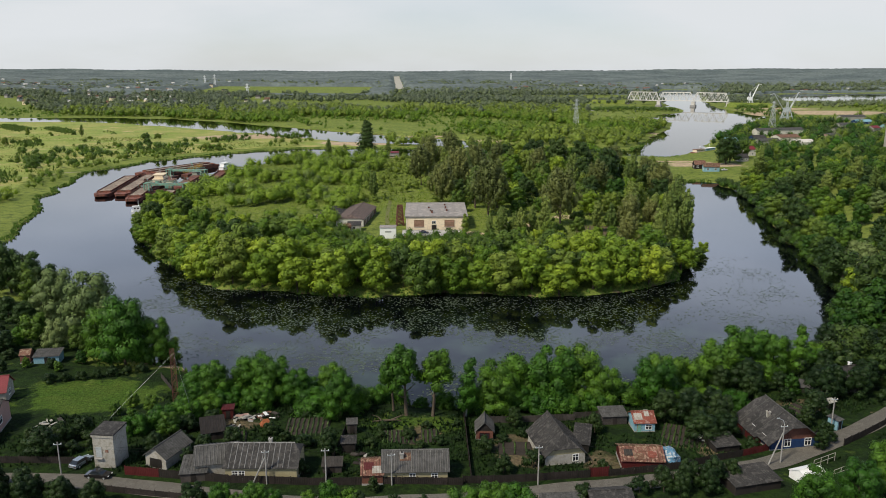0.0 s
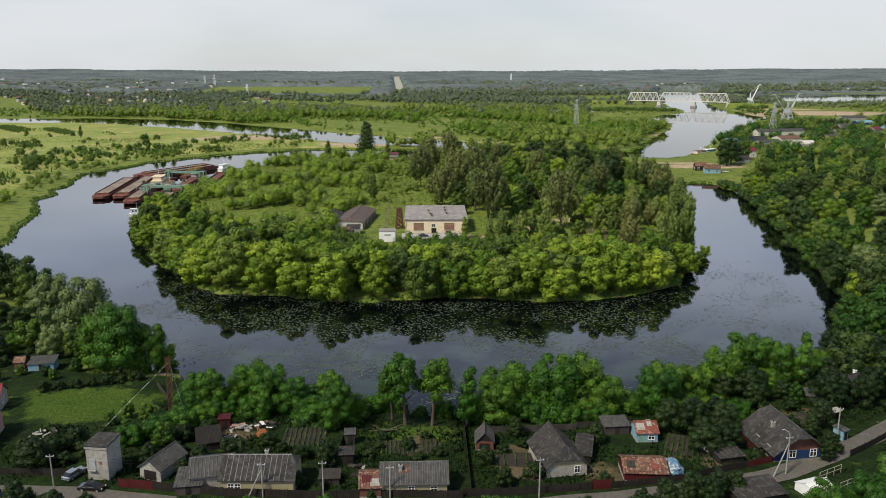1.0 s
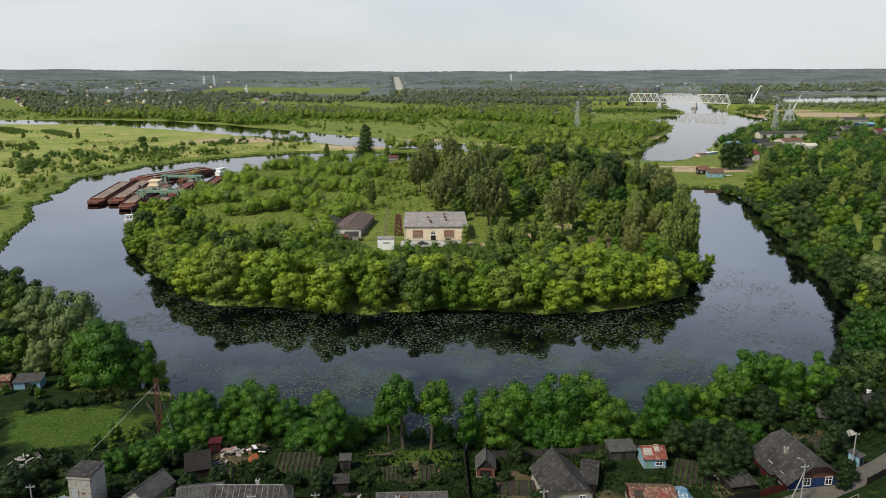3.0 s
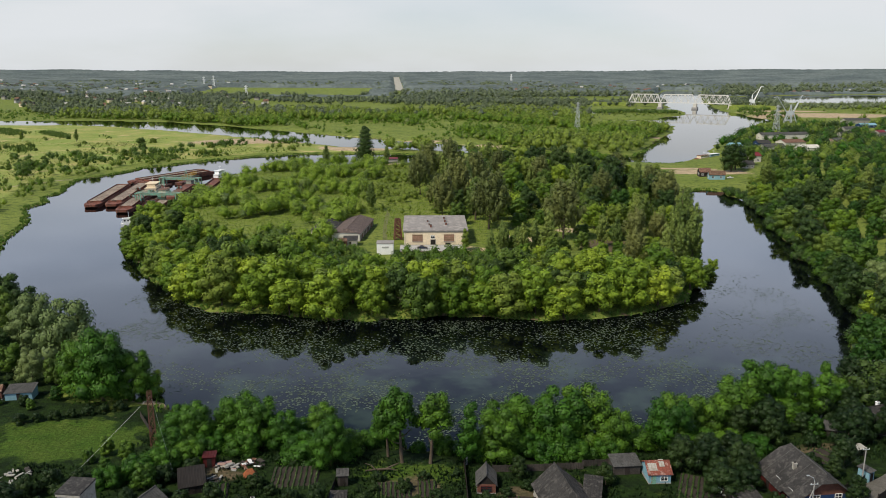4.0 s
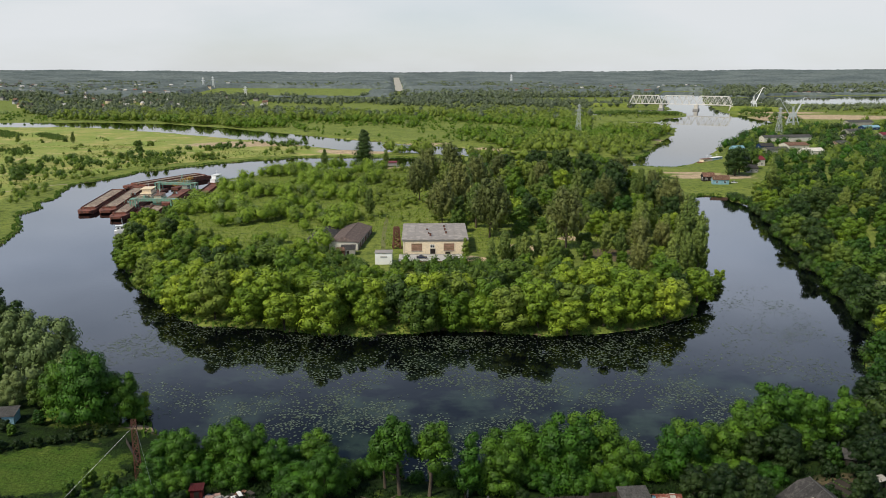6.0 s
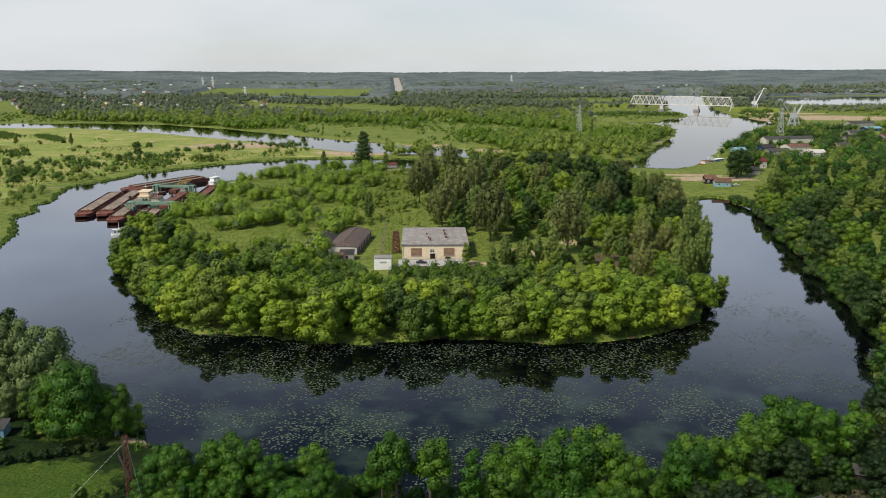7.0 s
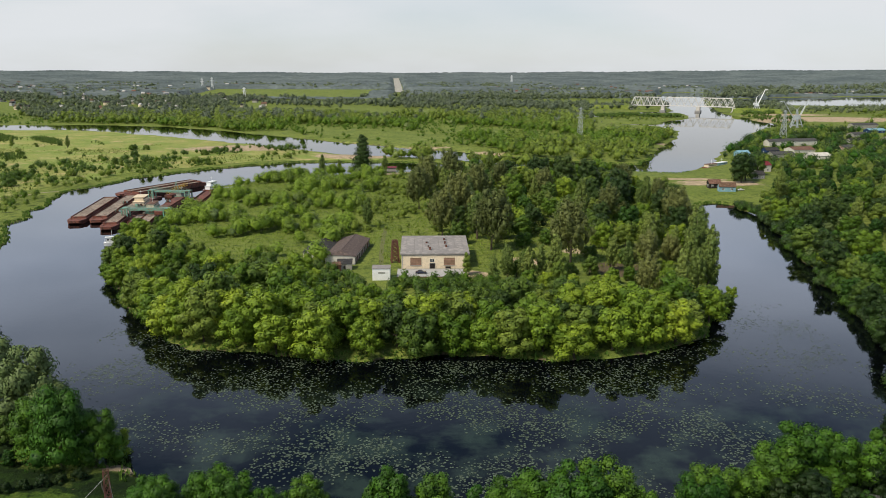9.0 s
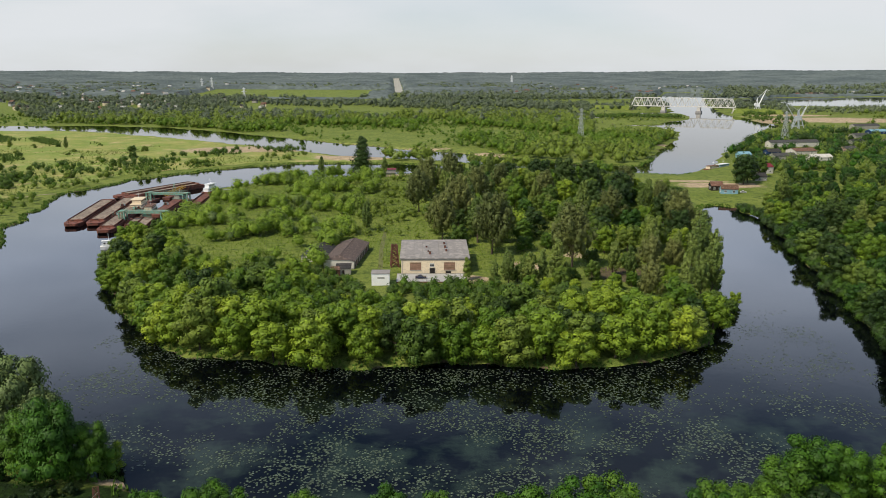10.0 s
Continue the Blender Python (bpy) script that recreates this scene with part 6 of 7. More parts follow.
# ---------------------------------------------------------------- village by the road
def ribbon(name, line, width, lift, mat, label, category, wobble=0.25):
    """A strip laid over the ground along a smoothed line."""
    pts_ = [Vector((*p, 0)) for p in line]
    path = []
    for k in range(len(pts_) - 1):
        p0, p1, p2, p3 = pts_[max(k - 1, 0)], pts_[k], pts_[k + 1], pts_[min(k + 2, len(pts_) - 1)]
        m = max(2, int((p2 - p1).length / 2))
        for i in range(m):
            t = i / m
            path.append(0.5 * ((2 * p1) + (p2 - p0) * t + (2 * p0 - 5 * p1 + 4 * p2 - p3) * t * t + (3 * p1 - p0 - 3 * p2 + p3) * t ** 3))
    path.append(pts_[-1])
    verts, n = [], 6
    for k, p in enumerate(path):
        d_ = (path[min(k + 1, len(path) - 1)] - path[max(k - 1, 0)]).normalized()
        side = Vector((-d_.y, d_.x, 0))
        for j in range(n):
            q = p + side * width * (j / (n - 1) - 0.5) * (1 + (wobble * math.sin(k * 0.9 + j) * 0.2 if j in (0, n - 1) else 0))
            verts.append((q.x, q.y, float(ground_height(q.x, q.y)) + lift))
    return tagged(new(name, mesh_of(name, verts, grid_faces(n, len(path)), mat, True)), label, category, kind="structure")


ribbon("road", ROAD, 4.6, 0.12, ASPHALT, "pale worn grey village road", "road")
ribbon("track", [(168, 300), (178, 345), (196, 400), (206, 440)], 3.0, 0.12, ASPHALT, "pale path on the wooded bank", "path")
ribbon("meadow_path", [(-330, 500), (-300, 520), (-285, 545), (-270, 560)], 2.2, 0.1, material("sand_path", (0.33, 0.28, 0.19), 0.95), "sandy footpath in the meadow", "path")
ribbon("store_path", [(-26, 345), (-28, 372), (-29, 395), (-30, 425)], 2.0, 0.06, material("worn_path", (0.14, 0.15, 0.05), 0.95), "worn grassy track between the trees", "path")

# plaster transformer tower
tw = thing("transformer_tower", "square white plastered transformer tower with flat grey roof", "tower", -61.8, 127.5, -6)
part("wall", box(-2.0, 2.0, -2.3, 2.3, -0.8, 6.6), WHITE, tw)
part("cornice", box(-2.15, 2.15, -2.45, 2.45, 6.15, 6.6), WHITE, tw)
part("roof", slab([(-2.25, -2.5, 6.85), (2.25, -2.5, 6.85), (2.25, 2.5, 7.05), (-2.25, 2.5, 7.05)], 0.22), OLD_SLATE, tw)
dr_ = part("door", box(-1.5, -0.4, -2.36, -2.25, 2.2, 4.2), STEEL, tw)
part("door_frame", join(box(-1.6, -1.5, -2.38, -2.25, 2.1, 4.3), box(-0.4, -0.3, -2.38, -2.25, 2.1, 4.3)), WHITE, dr_)
part("balcony_ledge", box(-1.7, -0.2, -2.75, -2.3, 1.95, 2.1), CONCRETE, tw)
part("vent", box(0.3, 0.9, -2.36, -2.25, 3.2, 3.7), RUST, tw)

house("gable_garage", "small white gabled garage with a grey sheet roof", -51.5, 128.5, 70, 7.0, 4.6, 2.3, 1.7, WHITE, SLATE, 0.35, windows=[], ribs=0.5, door=("l", 0, 2.6, 1.9, DARK_WOOD))
house("white_cottage", "low white cottage with a streaked dark sheet roof", -32.2, 124.0, 0, 12.6, 7.6, 3.0, 2.5, YELLOW, OLD_SLATE, 0.4, clip=(0.85, 0.6), ribs=0.95, rib_mat=STREAK,
      windows=[("f", -4.6, 0.8, 0.9, 1.3), ("f", -3.4, 0.8, 0.9, 1.3)], chimneys=[(1.0, 0.4, CONCRETE)])
house("cottage_annex", "grey-roofed white annex built onto the cottage", -41.5, 125.6, 12, 7.0, 7.5, 2.6, 1.6, WHITE, SLATE, 0.4, ribs=0.6, rib_mat=WORN_RIB)
lean_to("plank_lean_to", "grey plank lean-to beside the annex", -44.5, 122.5, 8, 4.4, 5.0, 1.7, 2.5, WOOD, SLATE)
house("sheet_roof_cottage", "long cottage with a weathered corrugated grey roof", -5.0, 123.4, 2, 11.4, 7.2, 2.5, 2.0, YELLOW, SLATE, 0.4, ribs=0.42, rib_mat=WORN_RIB,
      windows=[("f", -0.5, 0.7, 1.0, 1.2), ("f", 3.4, 0.7, 1.0, 1.2)], chimneys=[(-2.4, -1.4, CONCRETE)], patches=[(-1.8, -0.35, 2.0, RUST)])
house("rusty_porch", "porch with patched red rusty sheet roof", -12.6, 122.0, 4, 3.6, 6.0, 2.1, 1.3, BRICK_RED, RUST, 0.3, ribs=0.5, patches=[(-0.6, -0.5, 1.8, RED_SHEET), (0.8, -0.75, 1.6, WHITE)])
house("garden_hut", "tiny brick garden hut with a steep grey roof", 8.4, 140.0, 88, 4.4, 3.4, 2.1, 1.8, BRICK_RED, SLATE, 0.3, windows=[("l", 0.0, 0.5, 1.9, 1.1)], ribs=0.5, gable=DARK_WOOD, frame_mat=RED_SHEET)
house("dark_cottage", "cottage with a steep black half-hipped roof and cream gable", 21.8, 132.6, 101, 10.6, 7.8, 2.3, 3.5, WHITE, OLD_SLATE, 0.45, clip=(0.4, 1), windows=[("l", -2.0, 0.8, 1.0, 1.3)], gable=YELLOW, ribs=0.8)
lean_to("dark_lean_to", "dark low lean-to joined to the cottage", 27.5, 136, -14, 3.0, 7.0, 1.8, 2.6, DARK_WOOD, OLD_SLATE)
gar = house("rust_roof_garage", "dark red garage under patched rusty metal sheets", 37.0, 128.6, -3, 7.6, 6.2, 1.9, 1.3, RED_SHEET, RUST, 0.3, ribs=0.7,
            patches=[(-2.5, -0.5, 1.6, WOOD), (0.2, -0.2, 1.8, RUST), (1.9, -0.6, 1.6, RED_ROOF), (-0.6, -0.75, 1.8, RUST)])
tp = thing("tarpaulin_heap", "blue and white tarpaulin draped over a stack", "tarpaulin", 42.6, 129.0, 0)
part("tarpaulin", lump((0, 0, 0.7), (1.9, 2.9, 1.5), np.random.default_rng(4), 7, 12), TARP, tp)
house("red_roof_hut", "pale blue summer hut with a red and white sheet roof", 41.2, 143.6, 2, 4.2, 4.8, 2.2, 1.3, LIGHT_BLUE, RED_ROOF, 0.3, windows=[("f", 0.8, 0.8, 1.2, 0.9)], ribs=0.6, door=("f", -1.2, 0.9, 1.9, TEAL),
      patches=[(-1.2, -0.5, 1.7, WHITE), (0.7, -0.2, 1.0, WHITE)], category="hut")
lean_to("grey_shed", "weathered grey plank shed under slate sheets", 35.8, 146.5, 5, 5.2, 3.6, 1.9, 2.4, WOOD, SLATE)
house("blue_cottage", "large cottage with blue walls and a wide grey roof", 67.4, 138.6, 97, 11.6, 10.0, 2.3, 3.8, BLUE, OLD_SLATE, 1.0, clip=(0.75, 0.75), ribs=2.8, rib_mat=SLATE, gable=BRICK_RED,
      windows=[("l", -2.6, 0.9, 1.2, 1.4), ("l", 1.6, 0.9, 1.2, 1.4), ("b", -3.4, 0.9, 1.2, 1.4), ("b", 0.6, 0.9, 1.2, 1.4)], chimneys=[(0.2, 2.4, WHITE)])
lean_to("brown_veranda", "closed brown wooden veranda along the cottage", 62.0, 139.5, -83, 8.0, 2.4, 1.7, 2.4, RED_SHEET, OLD_SLATE)
lean_to("tar_roof_shed", "collapsed black tar-roof shed with clutter", 54.5, 134.0, 12, 5.0, 4.0, 1.3, 1.9, DARK_WOOD, OLD_SLATE)
house("back_cottage", "grey-roofed cottage among dark trees", 93.5, 164.5, 20, 9, 7.5, 2.4, 2.8, WOOD, OLD_SLATE, 0.5, chimneys=[(-2, -1, CLEAN_WHITE), (2.5, 0.5, CLEAN_WHITE)])
lean_to("long_grey_shed", "long low grey shed at the garden's end", 83.0, 163.0, -18, 7.5, 3.2, 1.6, 2.2, WOOD, SLATE)
house("pink_cottage", "pink cottage with dark roof and red porch", -94.5, 141.0, 12, 9, 8, 4.0, 2.0, PINK, OLD_SLATE, 0.4, windows=[("r", -1.5, 1.6, 1.4, 1.4)])
lean_to("red_porch", "red sheet porch roof of the pink cottage", -91, 134.5, 12, 6, 4, 2.2, 3.0, WHITE, RED_ROOF)
house("white_red_cottage", "white cottage with a crimson metal roof", -101.5, 155.5, 15, 9, 6.5, 2.8, 2.4, WHITE, CRIMSON, 0.4, windows=[("r", 0, 1.0, 1.2, 1.2)])
lean_to("green_shed", "mint green shed with a grey roof", -101.0, 181, 10, 6, 4, 1.9, 2.5, LIGHT_BLUE, SLATE)
house("brick_outhouse", "small brick outhouse with rust-brown roof", -106.0, 180, 10, 2.4, 2.6, 2.4, 0.9, BRICK_RED, RUST, 0.2)
# gardens
lean_to("scrap_shed", "black scrap-covered garden shed", -46.5, 139.5, 20, 4.5, 6.5, 1.8, 2.2, DARK_WOOD, DARK_WOOD)
lean_to("red_closet", "dark red metal garden closet", -46.0, 148.8, 8, 2.2, 1.8, 2.3, 2.5, RED_SHEET, RED_SHEET)
lean_to("grey_outhouse", "narrow grey wooden outhouse", -18.6, 141.2, 5, 1.9, 1.7, 2.2, 2.5, WOOD, SLATE)
lean_to("plank_booth", "dark plank booth in the garden", -18.2, 132.5, 4, 2.6, 2.4, 2.0, 2.3, DARK_WOOD, OLD_SLATE)
lean_to("board_shelter", "grey board shelter by the fence", -20.2, 124.6, 4, 3.4, 2.4, 1.4, 1.8, WOOD, WOOD)
tent = thing("orange_tent", "small orange cloth tent in the garden", "tent", -37.0, 144.5, 20)
part("canvas", ([(-1.3, -1.2, 0), (1.3, -1.2, 0), (1.3, 1.2, 0), (-1.3, 1.2, 0), (-0.5, 0, 1.5), (0.5, 0, 1.5)], [(0, 1, 5, 4), (1, 2, 5), (2, 3, 4, 5), (3, 0, 4), (3, 2, 1, 0)]), ORANGE, tent)


def heap(name, label, category, x, y, r, mats, n, seed):
    """A pile of boards, sheets and sacks lying at all angles."""
    rng_ = random.Random(seed)
    ob = thing(name, label, category, x, y, rng_.uniform(0, 180))
    for k in range(n):
        a, q = rng_.uniform(0, 6.28), r * math.sqrt(rng_.random())
        L_, w_, h_ = rng_.uniform(0.6, 2.2), rng_.uniform(0.2, 0.9), rng_.uniform(0.05, 0.35)
        o = part("piece", box(-L_ / 2, L_ / 2, -w_ / 2, w_ / 2, 0, h_), rng_.choice(mats), ob)
        o.matrix_basis = pose(math.cos(a) * q, math.sin(a) * q, 0.05 + 0.9 * (1 - q / r) * rng_.random(), rng_.uniform(-12, 12), rng_.uniform(-12, 12), rng_.uniform(0, 180))
    return ob


heap("scrap_heap", "heap of pale boards and plastic sheeting", "scrap", -42.6, 147.8, 2.4, [WHITE, WOOD, PINK, CONCRETE], 24, 1)
heap("scrap_heap", "pile of mixed garden scrap and sacks", "scrap", -37.8, 149.0, 2.2, [DARK_WOOD, CLEAN_WHITE, WOOD, RUST], 22, 2)
heap("board_pile", "pile of old boards beside the shed", "scrap", -43.2, 142.0, 1.8, [WOOD, WHITE, DARK_WOOD], 18, 3)
heap("scrap_heap", "black tyres and clutter behind the fence", "scrap", 52.0, 136.5, 2.6, [DARK_WOOD, RUBBER, CLEAN_WHITE, WOOD], 24, 4)
heap("board_pile", "stack of grey boards in the yard", "scrap", 24.5, 139.8, 2.0, [WOOD, RUST], 14, 5)
heap("scrap_heap", "bright litter and buckets in the garden", "scrap", -15.4, 128.5, 2.4, [WHITE, WOOD, DARK_WOOD, DARK_WOOD], 16, 6)
heap("board_pile", "pale driftwood and planks on the grass", "scrap", -80.5, 141.5, 3.2, [WHITE, WOOD, CONCRETE], 18, 7)
heap("scrap_heap", "heap of broken boards under the trees", "scrap", 60.5, 151.5, 2.0, [WHITE, WOOD, DARK_WOOD], 16, 8)


def garden_bed(x, y, w, d, turn, label, rows=5, crop=None):
    ob = thing("garden_bed", label, "garden", x, y, turn, None, "garden beds")
    part("soil", ([(-w / 2, -d / 2, 0), (w / 2, -d / 2, 0), (w / 2, d / 2, 0), (-w / 2, d / 2, 0), (-w / 2 + 0.2, -d / 2 + 0.2, 0.22), (w / 2 - 0.2, -d / 2 + 0.2, 0.22), (w / 2 - 0.2, d / 2 - 0.2, 0.22), (-w / 2 + 0.2, d / 2 - 0.2, 0.22)],
                  [(0, 1, 5, 4), (1, 2, 6, 5), (2, 3, 7, 6), (3, 0, 4, 7), (4, 5, 6, 7)]), SOIL, ob)
    rng_ = np.random.default_rng(int(abs(x * 7 + y)))
    for k in range(rows):
        u = -w / 2 + (k + 0.5) * w / rows
        pieces = [lump((u + rng_.uniform(-0.1, 0.1), v, 0.3), (0.22, 0.25, 0.28 * rng_.uniform(0.6, 1.4)), rng_, 4, 5) for v in np.arange(-d / 2 + 0.4, d / 2 - 0.2, 0.55)]
        tagged(part("planting", join(*pieces), crop or LEAF_FAR, ob), kind="stuff")


garden_bed(-9, 139, 7, 6, 3, "dug vegetable bed with young rows", 8)
garden_bed(-2.6, 139.2, 3.6, 7, 3, "dark mulched bed with black film", 4, LEAF_DARK)
garden_bed(14, 133.5, 6.5, 5.5, -4, "bare dug garden plot with sparse plants", 3)
garden_bed(48.5, 138, 9, 11, -22, "green potato plot in rows", 9, LEAF_DARK)
garden_bed(-28, 143, 9, 9, 4, "overgrown green vegetable plot", 9, LEAF_FAR)
garden_bed(-41, 136, 4, 8, 12, "narrow green onion bed", 4, LEAF_ASH)
garden_bed(78, 152, 7, 6, 30, "brown dug plot with plastic edging", 3)


# ---------------------------------------------------------------- fences and poles
def fence(name, label, line, h, mat, board=0.32, gap=0.03, seed=1):
    rng_ = random.Random(seed)
    (x0, y0), (x1, y1) = line
    L_ = math.hypot(x1 - x0, y1 - y0)
    ob = thing(name, label, "fence", x0, y0, math.degrees(math.atan2(y1 - y0, x1 - x0)), 0.0, "fences")
    at = lambda u: float(ground_height(x0 + (x1 - x0) * u / L_, y0 + (y1 - y0) * u / L_))
    n = max(1, round(L_ / 2.6))
    s = L_ / n
    for k in range(n + 1):
        z_ = at(min(k * s, L_))
        part("post", box(k * s - 0.07, k * s + 0.07, -0.07, 0.07, z_ - 0.4, z_ + h + 0.1), mat, ob)
    for k in range(n):
        z_ = at((k + 0.5) * s)
        m_ = max(1, int((s - 0.16) / board))
        b = (s - 0.16) / m_
        v, f = [], []
        for i in range(2 * m_ + 1):        # one folded sheet of boards, uneven along its top
            u_, w_ = k * s + 0.08 + i * b / 2, -0.10 + 0.03 * (i % 2)
            top_ = z_ + h + rng_.uniform(-0.07, 0.05)
            v += [(u_, w_, z_ - 0.1), (u_, w_, top_), (u_, w_ + 0.025, top_), (u_, w_ + 0.025, z_ - 0.1)]
            if i:
                o = 4 * i
                f += [(o - 4, o, o + 1, o - 3), (o - 3, o + 1, o + 2, o - 2), (o - 2, o + 2, o + 3, o - 1)]
        part("fence_panel", (v, f), mat, ob)
    return ob


for k, (label, a, b, h, m) in enumerate([
        ("dark red sheet metal fence along the road", (-57.5, 123.0), (-51.0, 122.0), 1.7, RED_SHEET), ("dark board fence along the road", (-51.0, 122.0), (-38.0, 119.6), 1.6, DARK_WOOD),
        ("dark board fence along the road", (-38.0, 119.6), (-24.0, 119.2), 1.5, DARK_WOOD), ("dark board fence along the road", (-24, 119.2), (-12.5, 119.3), 1.5, DARK_WOOD),
        ("dark weathered plank fence along the road", (-12.5, 119.3), (3.5, 119.6), 1.4, DARK_WOOD), ("dark plank fence along the garden", (3.5, 120.2), (17.5, 121.2), 1.5, DARK_WOOD),
        ("dark plank fence by the cottage", (17.5, 121.2), (26.5, 122.6), 1.5, DARK_WOOD), ("crimson metal yard gate in the fence", (26.5, 122.8), (30.0, 123.2), 1.9, RED_SHEET),
        ("dark plank fence along the road", (30.0, 123.2), (44.5, 125.8), 1.4, DARK_WOOD), ("dark plank fence along the road", (44.5, 125.8), (57.0, 130.2), 1.4, DARK_WOOD),
        ("dark red board fence before the blue house", (57.0, 130.2), (72.5, 136.4), 1.4, RED_SHEET), ("dark blue board fence at the bend", (72.5, 136.4), (80.0, 141.5), 1.2, DARK_WOOD),
        ("plank fence between two gardens", (5.0, 121.0), (4.5, 150.0), 1.3, DARK_WOOD), ("old plank fence at the garden's end", (10, 146.5), (28, 147.5), 1.5, WOOD),
        ("old plank fence at the garden's end", (28, 148.5), (38, 149.0), 1.4, WOOD), ("low board fence across the gardens", (-58, 152), (-50, 133), 1.2, WOOD),
        ("grey rail fence by the willows", (-69, 172), (-63, 163), 1.3, WOOD),
        ("dark fence before the lawn gardens", (-92, 128), (-66, 126.5), 1.4, DARK_WOOD), ("dark fence on the near roadside", (-60, 117.5), (-44, 114.6), 1.2, DARK_WOOD),
        ("plank fence between two gardens", (-21, 120), (-20, 142), 1.3, DARK_WOOD), ("dark fence on the near roadside", (78, 133.5), (98, 147.5), 1.5, DARK_WOOD)]):
    fence("board_fence", label, (a, b), h, m, seed=k)


def pole(x, y, h, label, brace=0.0, lamp=False, arms=True):
    ob = thing("utility_pole", label, "pole", x, y, 8, None, "utility poles")
    part("shaft", tube([(0, 0, -0.5), (0, 0, h)], [0.15, 0.1], 8), CONCRETE, ob)
    if arms:
        a = part("cross_arm", box(-0.7, 0.7, -0.06, 0.06, h - 0.5, h - 0.38), STEEL, ob)
        for u in (-0.6, 0.0, 0.6):
            part("insulator", tube([(u, 0, h - 0.38), (u, 0, h - 0.2)], [0.05, 0.05], 6), CLEAN_WHITE, a)
    if brace:
        part("brace", tube([(brace, -0.4, -0.4), (0, 0, h * 0.82)], [0.14, 0.1], 7), CONCRETE, ob)
    if lamp:
        l_ = part("lamp_arm", tube([(0, 0, h), (-0.3, 0, h + 0.8), (-1.2, 0, h + 1.3)], [0.05, 0.045, 0.04], 6), STEEL, ob)
        part("lamp_head", box(-1.6, -1.1, -0.1, 0.1, h + 1.25, h + 1.38), STEEL, l_)


POLES = [(-69, 122.8, 6.4), (-31.0, 116.0 + 3.2, 6.6), (-20.5, 119.0, 7.2), (-9.0, 119.0, 6.2), (16.8, 119.8, 7.6), (63.0, 127.4, 7.8), (79.0, 140.5, 7.4)]
for k, (x, y, h) in enumerate(POLES):
    pole(x, y, h, "grey concrete utility pole with wires by the road" if k != 5 else "concrete pole with a brace and street lamp", brace=-2.8 if k in (1, 5) else 0, lamp=k == 5)
for a, b in zip(POLES, POLES[1:]):
    za, zb = float(ground_height(a[0], a[1])) + a[2] - 0.2, float(ground_height(b[0], b[1])) + b[2] - 0.2
    w_ = thing("overhead_wire", "thin grey overhead wire sagging between poles", "wire", a[0], a[1], 0, 0.0, "overhead wires")
    for off in (-0.5, 0.5):
        pts_ = [((b[0] - a[0]) * t, (b[1] - a[1]) * t + off, za + (zb - za) * t - 0.02 * math.hypot(b[0] - a[0], b[1] - a[1]) * 4 * t * (1 - t)) for t in np.linspace(0, 1, 9)]
        part("strand", tube(pts_, [0.013] * 9, 3), WIRE, w_)

# near roadside
house("roadside_shed", "dark low shed roof below the road", 28.0, 113.5, 6, 7, 5, 1.6, 1.0, DARK_WOOD, OLD_SLATE, 0.3)
lean_to("sheet_roof_shed", "grey sheet roof of a roadside shed", 20.0, 112.5, 4, 7, 3, 1.5, 1.8, RED_SHEET, SLATE)
lean_to("tar_shed", "wide dark tar-roof shed near the road", 54.0, 119.5, 14, 9, 5, 1.6, 2.2, DARK_WOOD, OLD_SLATE)
tarp = house("white_tarp_shelter", "white tarpaulin shelter with a ridged top", 65.2, 121.0, 20, 4.6, 4.4, 1.4, 1.0, CLEAN_WHITE, CLEAN_WHITE, 0.15, base=False)
fr = thing("animal_pen", "pale timber rails of an unfinished pen", "pen", 71.5, 124.5, 28)
for u in (-3, -1, 1, 3):
    for v in (-2, 2):
        part("post", bar((u, v, -0.2), (u, v, 1.7), 0.07), WHITE, fr)
for v in (-2, 2):
    for z_ in (0.9, 1.7):
        part("rail", bar((-3, v, z_), (3, v, z_), 0.06), WHITE, fr)
kio = lean_to("aqua_shelter", "small aqua painted roadside shelter", 80.5, 142.0, 30, 1.6, 2.2, 2.2, 2.4, LIGHT_BLUE, SLATE)
umb = thing("white_awning", "white plastic awning over garden boxes", "awning", 84.0, 151.5, 20)
part("canopy", slab([(-1.5, -0.9, 2.0), (1.4, -0.9, 2.2), (1.6, 0.9, 2.4), (-1.3, 0.9, 2.2)], 0.06), WHITE, umb)
for u in (-1.1, 1.1):
    for v in (-0.7, 0.7):
        part("post", bar((u, v, -0.1), (u, v, 2.1), 0.06), WOOD, umb)
drift = thing("fallen_branch", "bare fallen tree branch on the grass", "branch", -11.5, 147.0, 10)
part("branch", join(*[tube(p, r, 5) for p, r in (([(-3.5, 0, 0.5), (-1.5, 0.3, 0.35), (0.5, -0.2, 0.6), (3.2, 0.6, 1.2)], [0.12, 0.2, 0.22, 0.1]),
                                                 ([(0.5, -0.2, 0.6), (1.4, -0.9, 0.9), (2.8, -1.0, 0.5)], [0.16, 0.12, 0.06]), ([(-1.5, 0.3, 0.35), (-2.2, 1.2, 0.9), (-3.4, 1.4, 1.3)], [0.14, 0.1, 0.05]))]), BARK, drift)

# ---------------------------------------------------------------- hamlet by the port
def cottage(x, y, turn, w, d, wall, roof, label, h=3.0):
    return house("hamlet_house", label, x, y, turn, w, d, h, 2.4, wall, roof, 0.4, windows=[("f", -w * 0.25, 1, 1.4, 1.4), ("f", w * 0.25, 1, 1.4, 1.4), ("l", 0, 1, 1.4, 1.4)], group="hamlet houses", base=False)


